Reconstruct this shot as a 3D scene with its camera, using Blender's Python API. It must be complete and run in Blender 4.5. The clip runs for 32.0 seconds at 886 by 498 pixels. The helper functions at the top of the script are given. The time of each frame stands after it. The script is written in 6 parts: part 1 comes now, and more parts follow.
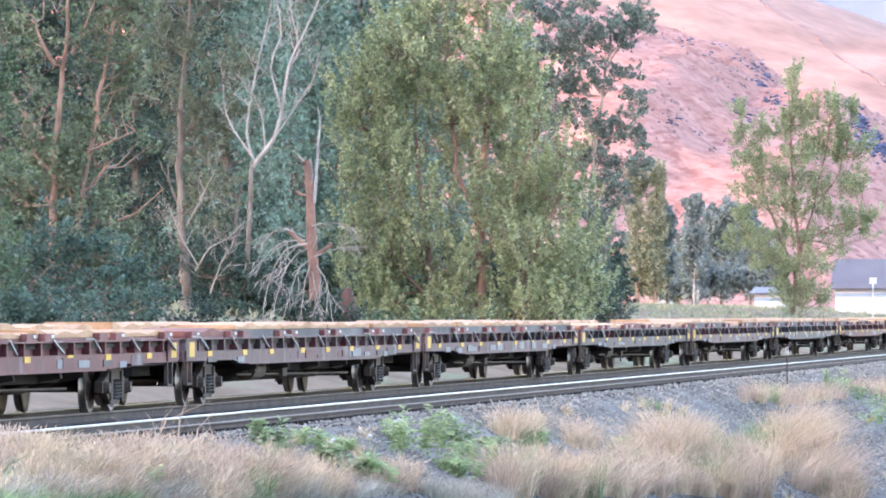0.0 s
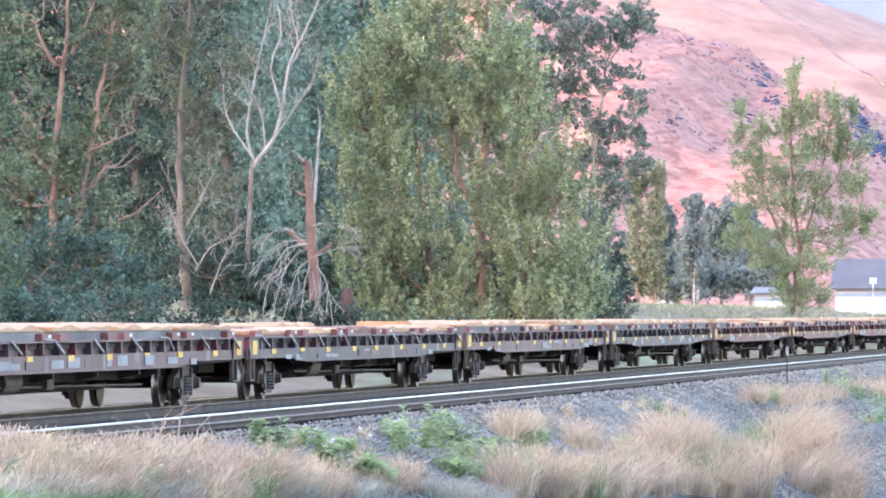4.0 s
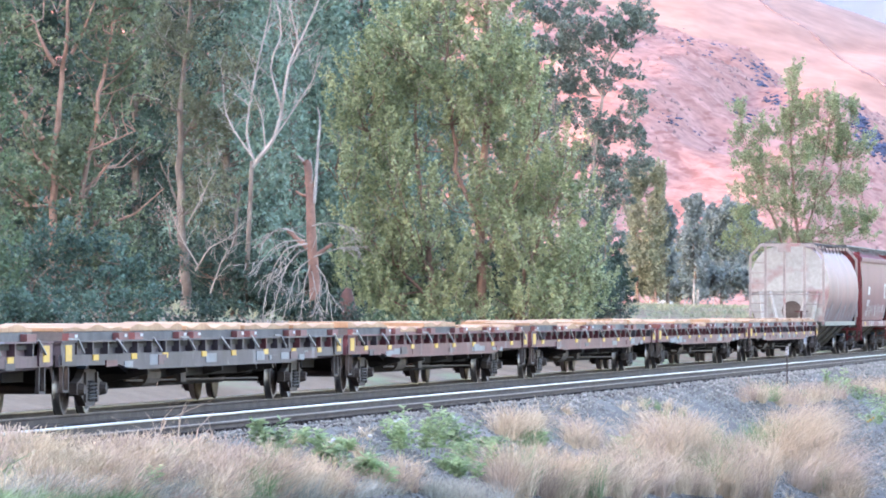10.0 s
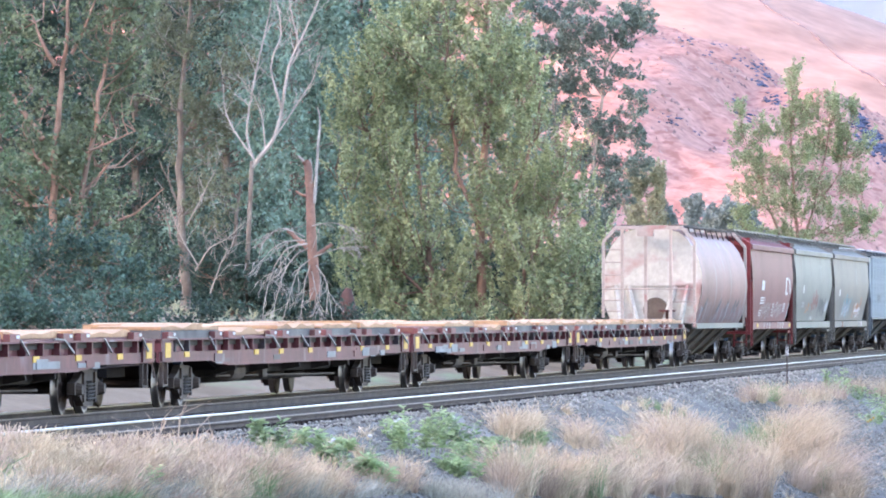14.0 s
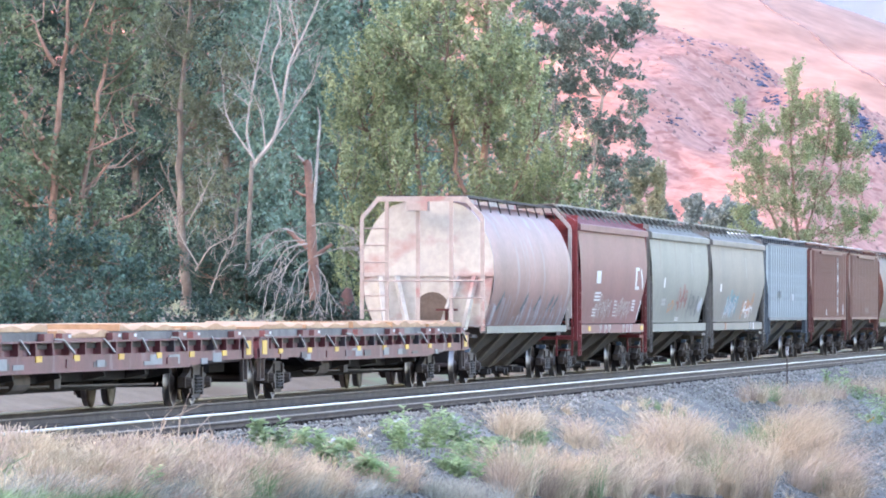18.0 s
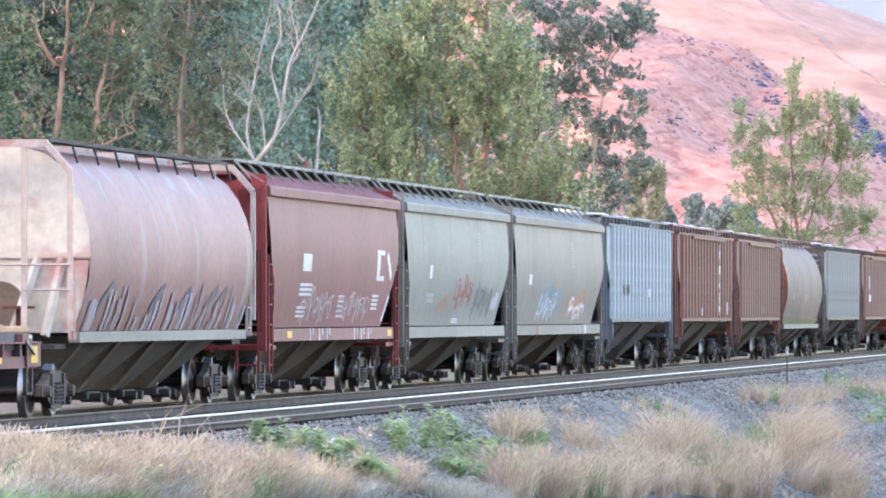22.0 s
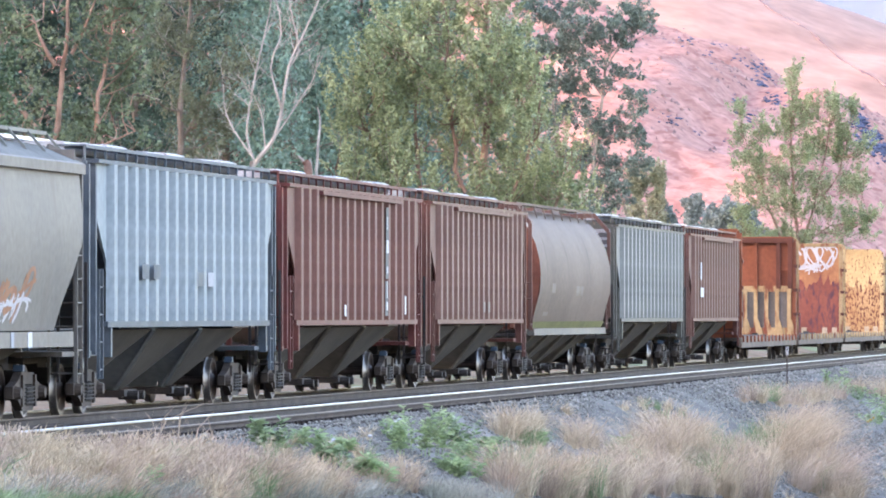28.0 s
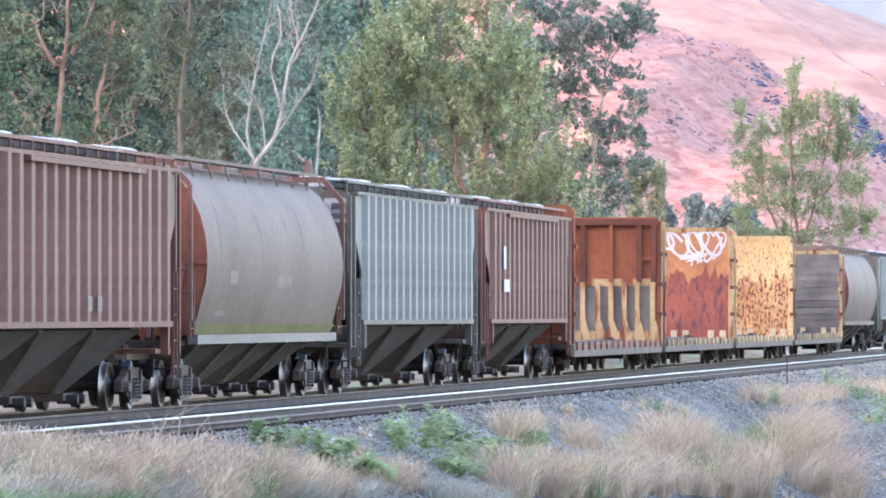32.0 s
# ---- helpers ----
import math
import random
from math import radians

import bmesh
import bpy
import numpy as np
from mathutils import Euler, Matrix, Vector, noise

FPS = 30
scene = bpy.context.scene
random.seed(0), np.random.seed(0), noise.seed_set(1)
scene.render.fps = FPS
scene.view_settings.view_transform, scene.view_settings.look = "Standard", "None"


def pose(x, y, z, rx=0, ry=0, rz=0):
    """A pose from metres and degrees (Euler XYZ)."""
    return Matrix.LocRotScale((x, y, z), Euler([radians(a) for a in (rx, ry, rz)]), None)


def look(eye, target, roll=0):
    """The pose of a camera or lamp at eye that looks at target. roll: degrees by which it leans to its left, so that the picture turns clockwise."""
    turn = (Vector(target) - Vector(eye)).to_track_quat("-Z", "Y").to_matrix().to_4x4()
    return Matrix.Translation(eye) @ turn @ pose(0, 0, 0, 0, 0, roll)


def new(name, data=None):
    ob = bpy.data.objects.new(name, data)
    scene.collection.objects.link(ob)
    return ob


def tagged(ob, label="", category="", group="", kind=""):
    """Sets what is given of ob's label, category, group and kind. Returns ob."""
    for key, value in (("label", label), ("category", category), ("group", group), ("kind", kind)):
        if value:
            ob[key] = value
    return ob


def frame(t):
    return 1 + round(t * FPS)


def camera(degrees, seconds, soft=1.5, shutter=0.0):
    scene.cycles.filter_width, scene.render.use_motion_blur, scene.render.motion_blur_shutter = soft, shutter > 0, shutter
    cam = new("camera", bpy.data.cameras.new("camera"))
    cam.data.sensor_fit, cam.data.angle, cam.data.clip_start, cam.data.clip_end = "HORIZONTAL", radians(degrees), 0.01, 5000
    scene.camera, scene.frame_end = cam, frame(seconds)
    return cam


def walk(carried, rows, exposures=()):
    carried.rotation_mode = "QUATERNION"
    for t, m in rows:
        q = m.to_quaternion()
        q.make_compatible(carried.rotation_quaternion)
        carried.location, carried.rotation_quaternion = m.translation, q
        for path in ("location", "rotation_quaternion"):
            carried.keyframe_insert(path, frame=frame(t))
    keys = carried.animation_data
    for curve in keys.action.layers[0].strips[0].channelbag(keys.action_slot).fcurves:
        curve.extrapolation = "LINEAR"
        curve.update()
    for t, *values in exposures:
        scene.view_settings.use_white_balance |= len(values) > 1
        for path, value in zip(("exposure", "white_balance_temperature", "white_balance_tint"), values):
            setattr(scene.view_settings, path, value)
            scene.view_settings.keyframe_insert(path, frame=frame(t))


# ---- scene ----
# World: x runs along the railway away from the viewer, y to the left, z = 0 at the rail tops.
EYE_Z = 1.655
HEADING, LIFT = 8.39, 0.618
eye = (0.0, 0.0, EYE_Z)
aim = (math.cos(radians(HEADING)) * 100, math.sin(radians(HEADING)) * 100, EYE_Z + 100 * math.tan(radians(LIFT)))
cam = camera(8.367, 32.0, 1.9)
walk(cam, [(0.0, look(eye, aim)), (32.0, look(eye, aim))], [(0.0, 4.03, 6230, 28), (3.5, 4.03, 6200, 28), (6.5, 4.03, 6080, 28), (15.0, 4.03, 6050, 28), (19.0, 4.03, 6150, 28), (24.0, 4.03, 6450, 28), (30.0, 4.03, 6330, 28), (32.0, 4.03, 6180, 28)])

# ---- daylight: the valley lies in evening shade, the far hills in the last sun ----
SUN_AZ, SUN_EL = radians(140), radians(9.0)
world = bpy.data.worlds.new("evening_sky")
scene.world = world
world.use_nodes = True
wn, wl = world.node_tree.nodes, world.node_tree.links
sky = wn.new("ShaderNodeTexSky")
sky.sky_type, sky.sun_disc = "NISHITA", False
sky.sun_elevation, sky.sun_rotation = SUN_EL, math.pi / 2 - SUN_AZ
sky.air_density, sky.dust_density, sky.ozone_density = 1.0, 2.0, 1.0
wl.new(sky.outputs["Color"], wn["Background"].inputs["Color"])
wn["Background"].inputs["Strength"].default_value = 0.15
sun = new("sun", bpy.data.lights.new("sun", "SUN"))
sun.data.energy, sun.data.angle, sun.data.color = 0.64, radians(0.5), (1.0, 0.60, 0.53)
sun_from = Vector((math.cos(SUN_AZ), math.sin(SUN_AZ), math.tan(SUN_EL)))
sun.matrix_world = look(sun_from * 100, (0, 0, 0))


# ---- mesh building ----
class Shape:
    """Gathers vertices and faces of one mesh."""

    def __init__(self):
        self.v, self.f = [], []

    def add(self, verts, faces):
        n = len(self.v)
        self.v += [tuple(p) for p in verts]
        self.f += [tuple(n + i for i in q) for q in faces]
        return self

    def box(self, x0, x1, y0, y1, z0, z1):
        v = [(x, y, z) for z in (z0, z1) for y in (y0, y1) for x in (x0, x1)]
        return self.add(v, [(0, 2, 3, 1), (4, 5, 7, 6), (0, 1, 5, 4), (2, 6, 7, 3), (0, 4, 6, 2), (1, 3, 7, 5)])

    def slab(self, a, b, c, d, t):
        """A plate with corners a, b, c, d, t thick along its normal."""
        a, b, c, d = (Vector(p) for p in (a, b, c, d))
        n = (b - a).cross(d - a).normalized() * t
        v = [a, b, c, d, a + n, b + n, c + n, d + n]
        return self.add(v, [(3, 2, 1, 0), (4, 5, 6, 7), (0, 1, 5, 4), (1, 2, 6, 5), (2, 3, 7, 6), (3, 0, 4, 7)])

    def bar(self, p, q, r=0.03, n=6, r2=None):
        p, q = Vector(p), Vector(q)
        r2 = r if r2 is None else r2
        d = (q - p).normalized()
        u = d.orthogonal().normalized()
        w = d.cross(u)
        ring = [(math.cos(2 * math.pi * i / n), math.sin(2 * math.pi * i / n)) for i in range(n)]
        v = [p + (u * c + w * s) * r for c, s in ring] + [q + (u * c + w * s) * r2 for c, s in ring]
        f = [(i, (i + 1) % n, n + (i + 1) % n, n + i) for i in range(n)]
        return self.add(v, f + [tuple(range(n))[::-1], tuple(range(n, 2 * n))])

    def beam(self, p, q, w, h):
        """A rectangular strut from p to q, w wide and h high."""
        p, q = Vector(p), Vector(q)
        d = (q - p).normalized()
        up = Vector((0, 0, 1)) if abs(d.z) < 0.95 else Vector((1, 0, 0))
        s = d.cross(up).normalized() * (w / 2)
        u = s.cross(d).normalized() * (h / 2)
        v = [p - s - u, p + s - u, p + s + u, p - s + u, q - s - u, q + s - u, q + s + u, q - s + u]
        return self.add(v, [(0, 3, 2, 1), (4, 5, 6, 7), (0, 1, 5, 4), (1, 2, 6, 5), (2, 3, 7, 6), (3, 0, 4, 7)])

    def extrude_x(self, prof, x0, x1, closed=True, caps=True):
        n = len(prof)
        v = [(x0, y, z) for y, z in prof] + [(x1, y, z) for y, z in prof]
        f = [(i, (i + 1) % n, n + (i + 1) % n, n + i) for i in range(n if closed else n - 1)]
        if caps and closed:
            f += [tuple(range(n))[::-1], tuple(range(n, 2 * n))]
        return self.add(v, f)

    def extrude_y(self, prof, y0, y1):
        n = len(prof)
        v = [(x, y0, z) for x, z in prof] + [(x, y1, z) for x, z in prof]
        f = [(i, (i + 1) % n, n + (i + 1) % n, n + i) for i in range(n)]
        return self.add(v, f + [tuple(range(n))[::-1], tuple(range(n, 2 * n))])

    def lathe_y(self, prof, cx, cz, n=20):
        """Turns a profile of (radius, y) round a line along y."""
        m = len(prof)
        v = [(cx + r * math.cos(2 * math.pi * i / n), y, cz + r * math.sin(2 * math.pi * i / n)) for i in range(n) for r, y in prof]
        f = [(i * m + j, i * m + j + 1, (i + 1) % n * m + j + 1, (i + 1) % n * m + j) for i in range(n) for j in range(m - 1)]
        return self.add(v, f)

    def mesh(self, name, material, smooth=False):
        me = bpy.data.meshes.new(name)
        me.from_pydata(self.v, [], self.f)
        bm = bmesh.new()
        bm.from_mesh(me)
        bmesh.ops.recalc_face_normals(bm, faces=bm.faces)
        bm.to_mesh(me)
        bm.free()
        if smooth:
            me.shade_smooth()
        me.materials.append(material)
        return me


def part(name, shape, material, parent, label="", smooth=False):
    """Links a shape or a ready mesh as one mesh object under a thing or a part."""
    data = shape if isinstance(shape, bpy.types.Mesh) else shape.mesh(name, material, smooth)
    ob = new(name, data)
    ob.parent = parent
    if label:
        ob["label"] = label
    return ob


def thing(name, label, category, group="", at=(0, 0, 0)):
    ob = new(name)
    ob.location = at
    return tagged(ob, label, category, group)


def single(name, shape, material, label, category, group="", kind="", smooth=False):
    data = shape if isinstance(shape, bpy.types.Mesh) else shape.mesh(name, material, smooth)
    return tagged(new(name, data), label, category, group, kind)


def fast_mesh(name, verts, faces, material):
    """A mesh from arrays, faces all of one size."""
    verts, faces = np.asarray(verts, dtype=np.float32), np.asarray(faces, dtype=np.int32)
    me = bpy.data.meshes.new(name)
    k = faces.shape[1]
    me.vertices.add(len(verts))
    me.loops.add(faces.size)
    me.polygons.add(len(faces))
    me.vertices.foreach_set("co", verts.ravel())
    me.loops.foreach_set("vertex_index", faces.ravel())
    me.polygons.foreach_set("loop_start", np.arange(0, faces.size, k, dtype=np.int32))
    me.update(calc_edges=True)
    me.materials.append(material)
    return me


# ---- materials ----
TONE = 0.6


def srgb(h, metal=0.0):
    """A surface's reflectance from a colour code, scaled down to dull weathered surfaces."""
    c = [int(h[i:i + 2], 16) / 255 for i in (0, 2, 4)]
    k = 1.0 if metal > 0.4 else TONE
    return tuple(k * (x / 12.92 if x < 0.04045 else ((x + 0.055) / 1.055) ** 2.4) for x in c) + (1.0,)


def material(name, base, other=None, rough=0.8, metal=0.0, scale=1.2, fine=14.0, mix=0.6, bump=0.15, stain=None, stain_at=0.6, streak=(1, 1, 0.18),
             stain_scale=1.6, per_object=0.0, per_island=0.0, translucent=0.0, gloss=0.3, grain_mix=0.35):
    """Base colour with broad patches of another colour, fine grain, stains that run along the streak scale, and relief."""
    m = bpy.data.materials.new(name)
    m.use_nodes = True
    n, l = m.node_tree.nodes, m.node_tree.links
    b = n["Principled BSDF"]
    b.inputs["Roughness"].default_value, b.inputs["Metallic"].default_value = rough, metal
    b.inputs["Specular IOR Level"].default_value = gloss
    co = n.new("ShaderNodeTexCoord")

    def noise_at(s, detail=4.0, stretch=None):
        t = n.new("ShaderNodeTexNoise")
        t.inputs["Scale"].default_value, t.inputs["Detail"].default_value = s, detail
        if stretch:
            mp = n.new("ShaderNodeMapping")
            mp.inputs["Scale"].default_value = stretch
            l.new(co.outputs["Object"], mp.inputs["Vector"])
            l.new(mp.outputs["Vector"], t.inputs["Vector"])
        else:
            l.new(co.outputs["Object"], t.inputs["Vector"])
        return t.outputs["Fac"]

    def ramp(src, lo, hi):
        r = n.new("ShaderNodeMapRange")
        r.inputs["From Min"].default_value, r.inputs["From Max"].default_value = lo, hi
        l.new(src, r.inputs["Value"])
        return r.outputs["Result"]

    def blend(fac, a, c, kind="MIX"):
        x = n.new("ShaderNodeMix")
        x.data_type, x.blend_type = "RGBA", kind
        for s, val in ((0, fac), (6, a), (7, c)):
            if isinstance(val, bpy.types.NodeSocket):
                l.new(val, x.inputs[s])
            else:
                x.inputs[s].default_value = val
        return x.outputs[2]

    base, other = srgb(base, metal), srgb(other or base, metal)
    broad = noise_at(scale)
    grain = noise_at(fine, 6.0)
    col = blend(ramp(broad, 0.5 - 0.25 * mix, 0.5 + 0.25 * mix), base, other)
    col = blend(grain_mix, col, blend(ramp(grain, 0.3, 0.7), (0.55, 0.55, 0.55, 1), (1.25, 1.25, 1.25, 1)), "MULTIPLY")
    if stain:
        col = blend(ramp(noise_at(stain_scale, 6.0, streak), stain_at, stain_at + 0.12), col, srgb(stain))
    for amount, node, out in ((per_object, "ShaderNodeObjectInfo", "Random"), (per_island, "ShaderNodeNewGeometry", "Random Per Island")):
        if amount:
            hsv = n.new("ShaderNodeHueSaturation")
            val = n.new("ShaderNodeMapRange")
            val.inputs["To Min"].default_value, val.inputs["To Max"].default_value = 1 - amount, 1 + amount
            l.new(n.new(node).outputs[out], val.inputs["Value"])
            l.new(val.outputs["Result"], hsv.inputs["Value"])
            l.new(col, hsv.inputs["Color"])
            col = hsv.outputs["Color"]
    l.new(col, b.inputs["Base Color"])
    if bump:
        bp = n.new("ShaderNodeBump")
        bp.inputs["Strength"].default_value, bp.inputs["Distance"].default_value = bump, 0.03
        l.new(grain, bp.inputs["Height"])
        l.new(bp.outputs["Normal"], b.inputs["Normal"])
    if translucent:
        tr, ms = n.new("ShaderNodeBsdfTranslucent"), n.new("ShaderNodeMixShader")
        ms.inputs[0].default_value = translucent
        l.new(col, tr.inputs["Color"])
        l.new(b.outputs[0], ms.inputs[1])
        l.new(tr.outputs[0], ms.inputs[2])
        l.new(ms.outputs[0], n["Material Output"].inputs["Surface"])
    return m


BALLAST = material("grey_basalt_ballast", "8C8A84", "6A6862", 0.95, fine=20.0, scale=0.35, bump=1.0, gloss=0.04, grain_mix=0.75)
TRACKBED = material("oily_track_ballast", "413D3C", "322F2E", 0.95, fine=9.0, scale=0.35, bump=0.9, gloss=0.04)
STONE = material("basalt_stone", "A6A49C", "84827C", 0.9, per_island=0.3, gloss=0.04)
DIRT = material("dry_dirt", "94826E", "7C6C58", 0.95, scale=0.2, fine=5.0, bump=0.5, stain="86906C", stain_at=0.55, streak=(0.06, 0.2, 1), gloss=0.04)
TIE = material("weathered_tie", "4A4442", "363130", 0.9, fine=8, per_object=0.25, gloss=0.04)
RAIL = material("rusty_rail_steel", "5C524E", "48403E", 0.8, 0.0, fine=30, gloss=0.1)
RAIL_DULL = material("dull_rail_head", "9C8E82", "82766C", 0.8, 0.0, fine=40, bump=0.02)
RAIL_HEAD = material("polished_rail_head", "747A84", "686E76", 0.36, 1.0, fine=40, bump=0.02)
HILL = material("dry_grass_hill", "BE9288", "A2766A", 0.95, scale=0.06, fine=0.33, mix=0.8, bump=1.0, stain="94685F", stain_at=0.52, streak=(0.35, 1, 2.4), stain_scale=0.22, gloss=0.05, grain_mix=0.6)
# Blue base colour paints the haze of distance onto the ridge.
FAR_RIDGE = material("haze_blue_ridge", "5E7086", "54667A", 0.95, scale=0.004, fine=0.03, bump=0.2)
HILL_BACK = material("far_dry_hill", "B09084", "987A6E", 0.95, scale=0.02, fine=0.12, bump=0.35, gloss=0.05, grain_mix=0.3)
LEAF_PALE = material("pale_cottonwood_leaf", "B4BE92", "90A274", 0.6, per_island=0.3, bump=0.0, scale=0.3, translucent=0.3)
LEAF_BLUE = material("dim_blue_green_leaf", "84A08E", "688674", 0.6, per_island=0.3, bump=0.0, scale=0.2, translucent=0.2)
# Darker leaf copy: the grove's inner shade is put into this colour.
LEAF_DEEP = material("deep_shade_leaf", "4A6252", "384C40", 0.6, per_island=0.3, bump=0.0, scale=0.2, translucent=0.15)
LEAF_OLIVE = material("olive_cottonwood_leaf", "849270", "5A6C54", 0.6, per_island=0.4, bump=0.0, scale=0.3, translucent=0.25)
# Yellowing leaves, also paled for the haze of distance.
LEAF_TAN = material("yellowing_leaf", "B2B294", "929A7C", 0.6, per_island=0.3, bump=0.0, scale=0.3, translucent=0.25)
# Far leaves bluer and paler: distance haze is put into the colour.
LEAF_HAZE = material("haze_pale_leaf", "98A4A0", "7C8C88", 0.6, per_island=0.3, bump=0.0, scale=0.3, translucent=0.2)
BARK_PINK = material("pinkish_poplar_bark", "AC8E7C", "8A705F", 0.9, scale=2.0, fine=12, stain="7C6A5C", stain_at=0.6)
LEAF = material("poplar_leaf", "B8C090", "8E9E72", 0.55, per_island=0.32, bump=0.0, scale=0.35, translucent=0.2)
# Leaf copy with shade put into its colour.
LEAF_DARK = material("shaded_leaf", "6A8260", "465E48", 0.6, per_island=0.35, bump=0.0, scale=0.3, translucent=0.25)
BARK = material("grey_poplar_bark", "8C8276", "6A5E54", 0.9, scale=2.0, fine=12, stain="B08060", stain_at=0.6)
BARK_PALE = material("pale_grey_twig_bark", "B4AA9E", "94897E", 0.9, scale=2.0, fine=12)
LEAF_TAWNY = material("tawny_grey_green_leaf", "84896C", "626A52", 0.6, per_island=0.3, bump=0.0, scale=0.3, translucent=0.25)
LEAF_TEAL = material("blue_green_sapling_leaf", "5A786A", "446052", 0.6, per_island=0.3, bump=0.0, scale=0.3, translucent=0.2)
LEAF_SPRUCE = material("dark_blue_green_leaf", "84968A", "687C70", 0.6, per_island=0.3, bump=0.0, scale=0.3, translucent=0.15)
BARK_DARK = material("dark_brown_rotten_bark", "6A5048", "503C36", 0.95, scale=2.0, fine=10)
BARK_RED = material("stripped_red_bark", "AA8674", "86685C", 0.9, scale=1.5, fine=10)
DEADWOOD = material("bleached_dead_wood", "BEB8B0", "9C968E", 0.9, scale=2.0)
STRAW_PINK = material("pinkish_dry_grass", "DAC4AE", "BCA490", 0.85, per_island=0.2, bump=0.0, scale=0.4, translucent=0.2)
STRAW = material("dry_grass_blade", "EAD8B8", "CEB698", 0.85, per_island=0.2, bump=0.0, scale=0.25, translucent=0.2)
BRUSH = material("pale_grey_brush", "C2BEB0", "A3A494", 0.85, per_island=0.25, bump=0.0, scale=0.25, translucent=0.2)
GREEN = material("fresh_green_blade", "A2B68A", "809C6C", 0.8, per_island=0.25, bump=0.0, scale=0.25, translucent=0.25)
FIELD = material("field_grass_blade", "B9B493", "8E9C80", 0.85, per_island=0.2, bump=0.0, scale=0.05, translucent=0.2)
SAGE = material("green_weed_leaf", "C8DAA6", "A2BC84", 0.8, per_island=0.25, bump=0.0, translucent=0.5)
STEEL_DARK = material("grimy_underframe_steel", "464140", "322E2D", 0.85, fine=9, stain="5B4034", stain_at=0.66)
WHEEL = material("wheel_steel", "5A4C46", "443C3A", 0.6, 0.2)
TREAD = material("worn_wheel_rim", "8E8A86", "706C68", 0.4, 1.0)
TRUCK = material("dusty_truck_casting", "5E524A", "463D38", 0.85, fine=9, scale=2.5, stain="7A5240", stain_at=0.66)
# Near-black steel: shade under cars and overhangs is put into the colour.
SHADE_STEEL = material("shade_dark_steel", "353232", "282626", 0.9, fine=9, gloss=0.1)
BLACK = material("brake_hose_black", "26262A", "1C1C1E", 0.8)
YELLOW = material("reflector_yellow", "E0B436", "C89A30", 0.6)
WHITE_PAINT = material("stencil_white", "DADCDC", "C6C8C8", 0.7, bump=0.02)
# ---- ground ----
TRAIN_Y, NEAR_Y = 21.5, 17.75
PROFILE_Y = [-4000, -300, -60, -12, -3, 3, 7, 10.2, 11.8, 13.5, 15.0, 15.8, 16.3, 16.62, 16.93, 17.1, 19.0, 20.2, 23.2, 24.2, 25.6, 28, 33, 45, 80, 160, 400, 4000]
PROFILE_Z = [6, 2, 0.8, 0.1, 0.0, -0.1, -1.6, -2.7, -2.6, -1.75, -0.92, -0.44, -0.23, -0.175, -0.165, -0.19, -0.19, -0.24, -0.24, -0.3, -0.5, -0.1, 1.3, 2.0, 2.9, 3.4, 5, 12]


def ground_z(x, y):
    return float(np.interp(y, PROFILE_Y, PROFILE_Z))


def ramp_list(*stretches):
    out = []
    for a, b, step in stretches:
        out += list(np.arange(a, b, step))
    return out


gx = ramp_list((-4000, -400, 600), (-400, 40, 40), (40, 170, 1.5), (170, 420, 5), (420, 1000, 40), (1000, 4600, 300)) + [4600]
gy = sorted(set(ramp_list((-4000, -400, 600), (-400, -20, 40), (-20, 8, 2.5), (8, 16.5, 0.35), (16.5, 17.3, 0.1), (17.3, 26, 0.8), (26, 60, 3), (60, 420, 30), (420, 4200, 400)) + [4200.0]))
gv = []
for x in gx:
    for y in gy:
        z = ground_z(x, y)
        if 9 < y < 16.2:
            z += 0.12 * noise.noise((x * 0.35, y * 0.5, 0)) + 0.035 * noise.noise((x * 2.1, y * 2.1, 5))
        elif y > 26:
            z += 0.25 * noise.noise((x * 0.04, y * 0.08, 2))
        gv.append((x, y, z))
ny = len(gy)
gf = [(i * ny + j, (i + 1) * ny + j, (i + 1) * ny + j + 1, i * ny + j + 1) for i in range(len(gx) - 1) for j in range(ny - 1)]
gm = fast_mesh("ground", gv, gf, BALLAST)
gm.materials.append(DIRT)
gm.materials.append(TRACKBED)
cy = [(gy[j] + gy[j + 1]) / 2 for j in range(ny - 1)]
gm.polygons.foreach_set("material_index", [2 if 16.9 < cy[k % (ny - 1)] < 24.3 else 0 if 8.5 < cy[k % (ny - 1)] < 25.2 else 1 for k in range(len(gf))])
gm.shade_smooth()
tagged(new("ground", gm), "grey gravel embankment and dry grassy field", "ground", kind="structure")

# ---- the two tracks ----
RAIL_PROFILE = [(-0.07, -0.17), (0.07, -0.17), (0.07, -0.155), (0.012, -0.135), (0.010, -0.05), (0.034, -0.035), (0.034, -0.012)]
RAIL_PROFILE += [(-y, z) for y, z in RAIL_PROFILE[:1:-1]]
for ty in (NEAR_Y, TRAIN_Y):
    for side in (-0.7525, 0.7525):
        r = thing("rail", "long steel running rail with a worn shiny head on ties", "rail", "rails", (0, ty + side, 0))
        part("rail_web", Shape().extrude_x(RAIL_PROFILE, -60, 900), RAIL, r)
        # only the top and the gauge face are worn bright; the outer face stays rusty
        g = 1 if side < 0 else -1
        o = 0.004 if g < 0 else 0.030
        s = Shape().extrude_x([(-g * o, -0.014), (-g * o, -0.001), (g * 0.030, 0.0), (g * 0.0375, -0.010), (g * 0.0375, -0.036), (g * 0.030, -0.036)], -60, 900)
        part("rail_head", s, RAIL_HEAD if g < 0 else RAIL_DULL, r, "polished running surface")

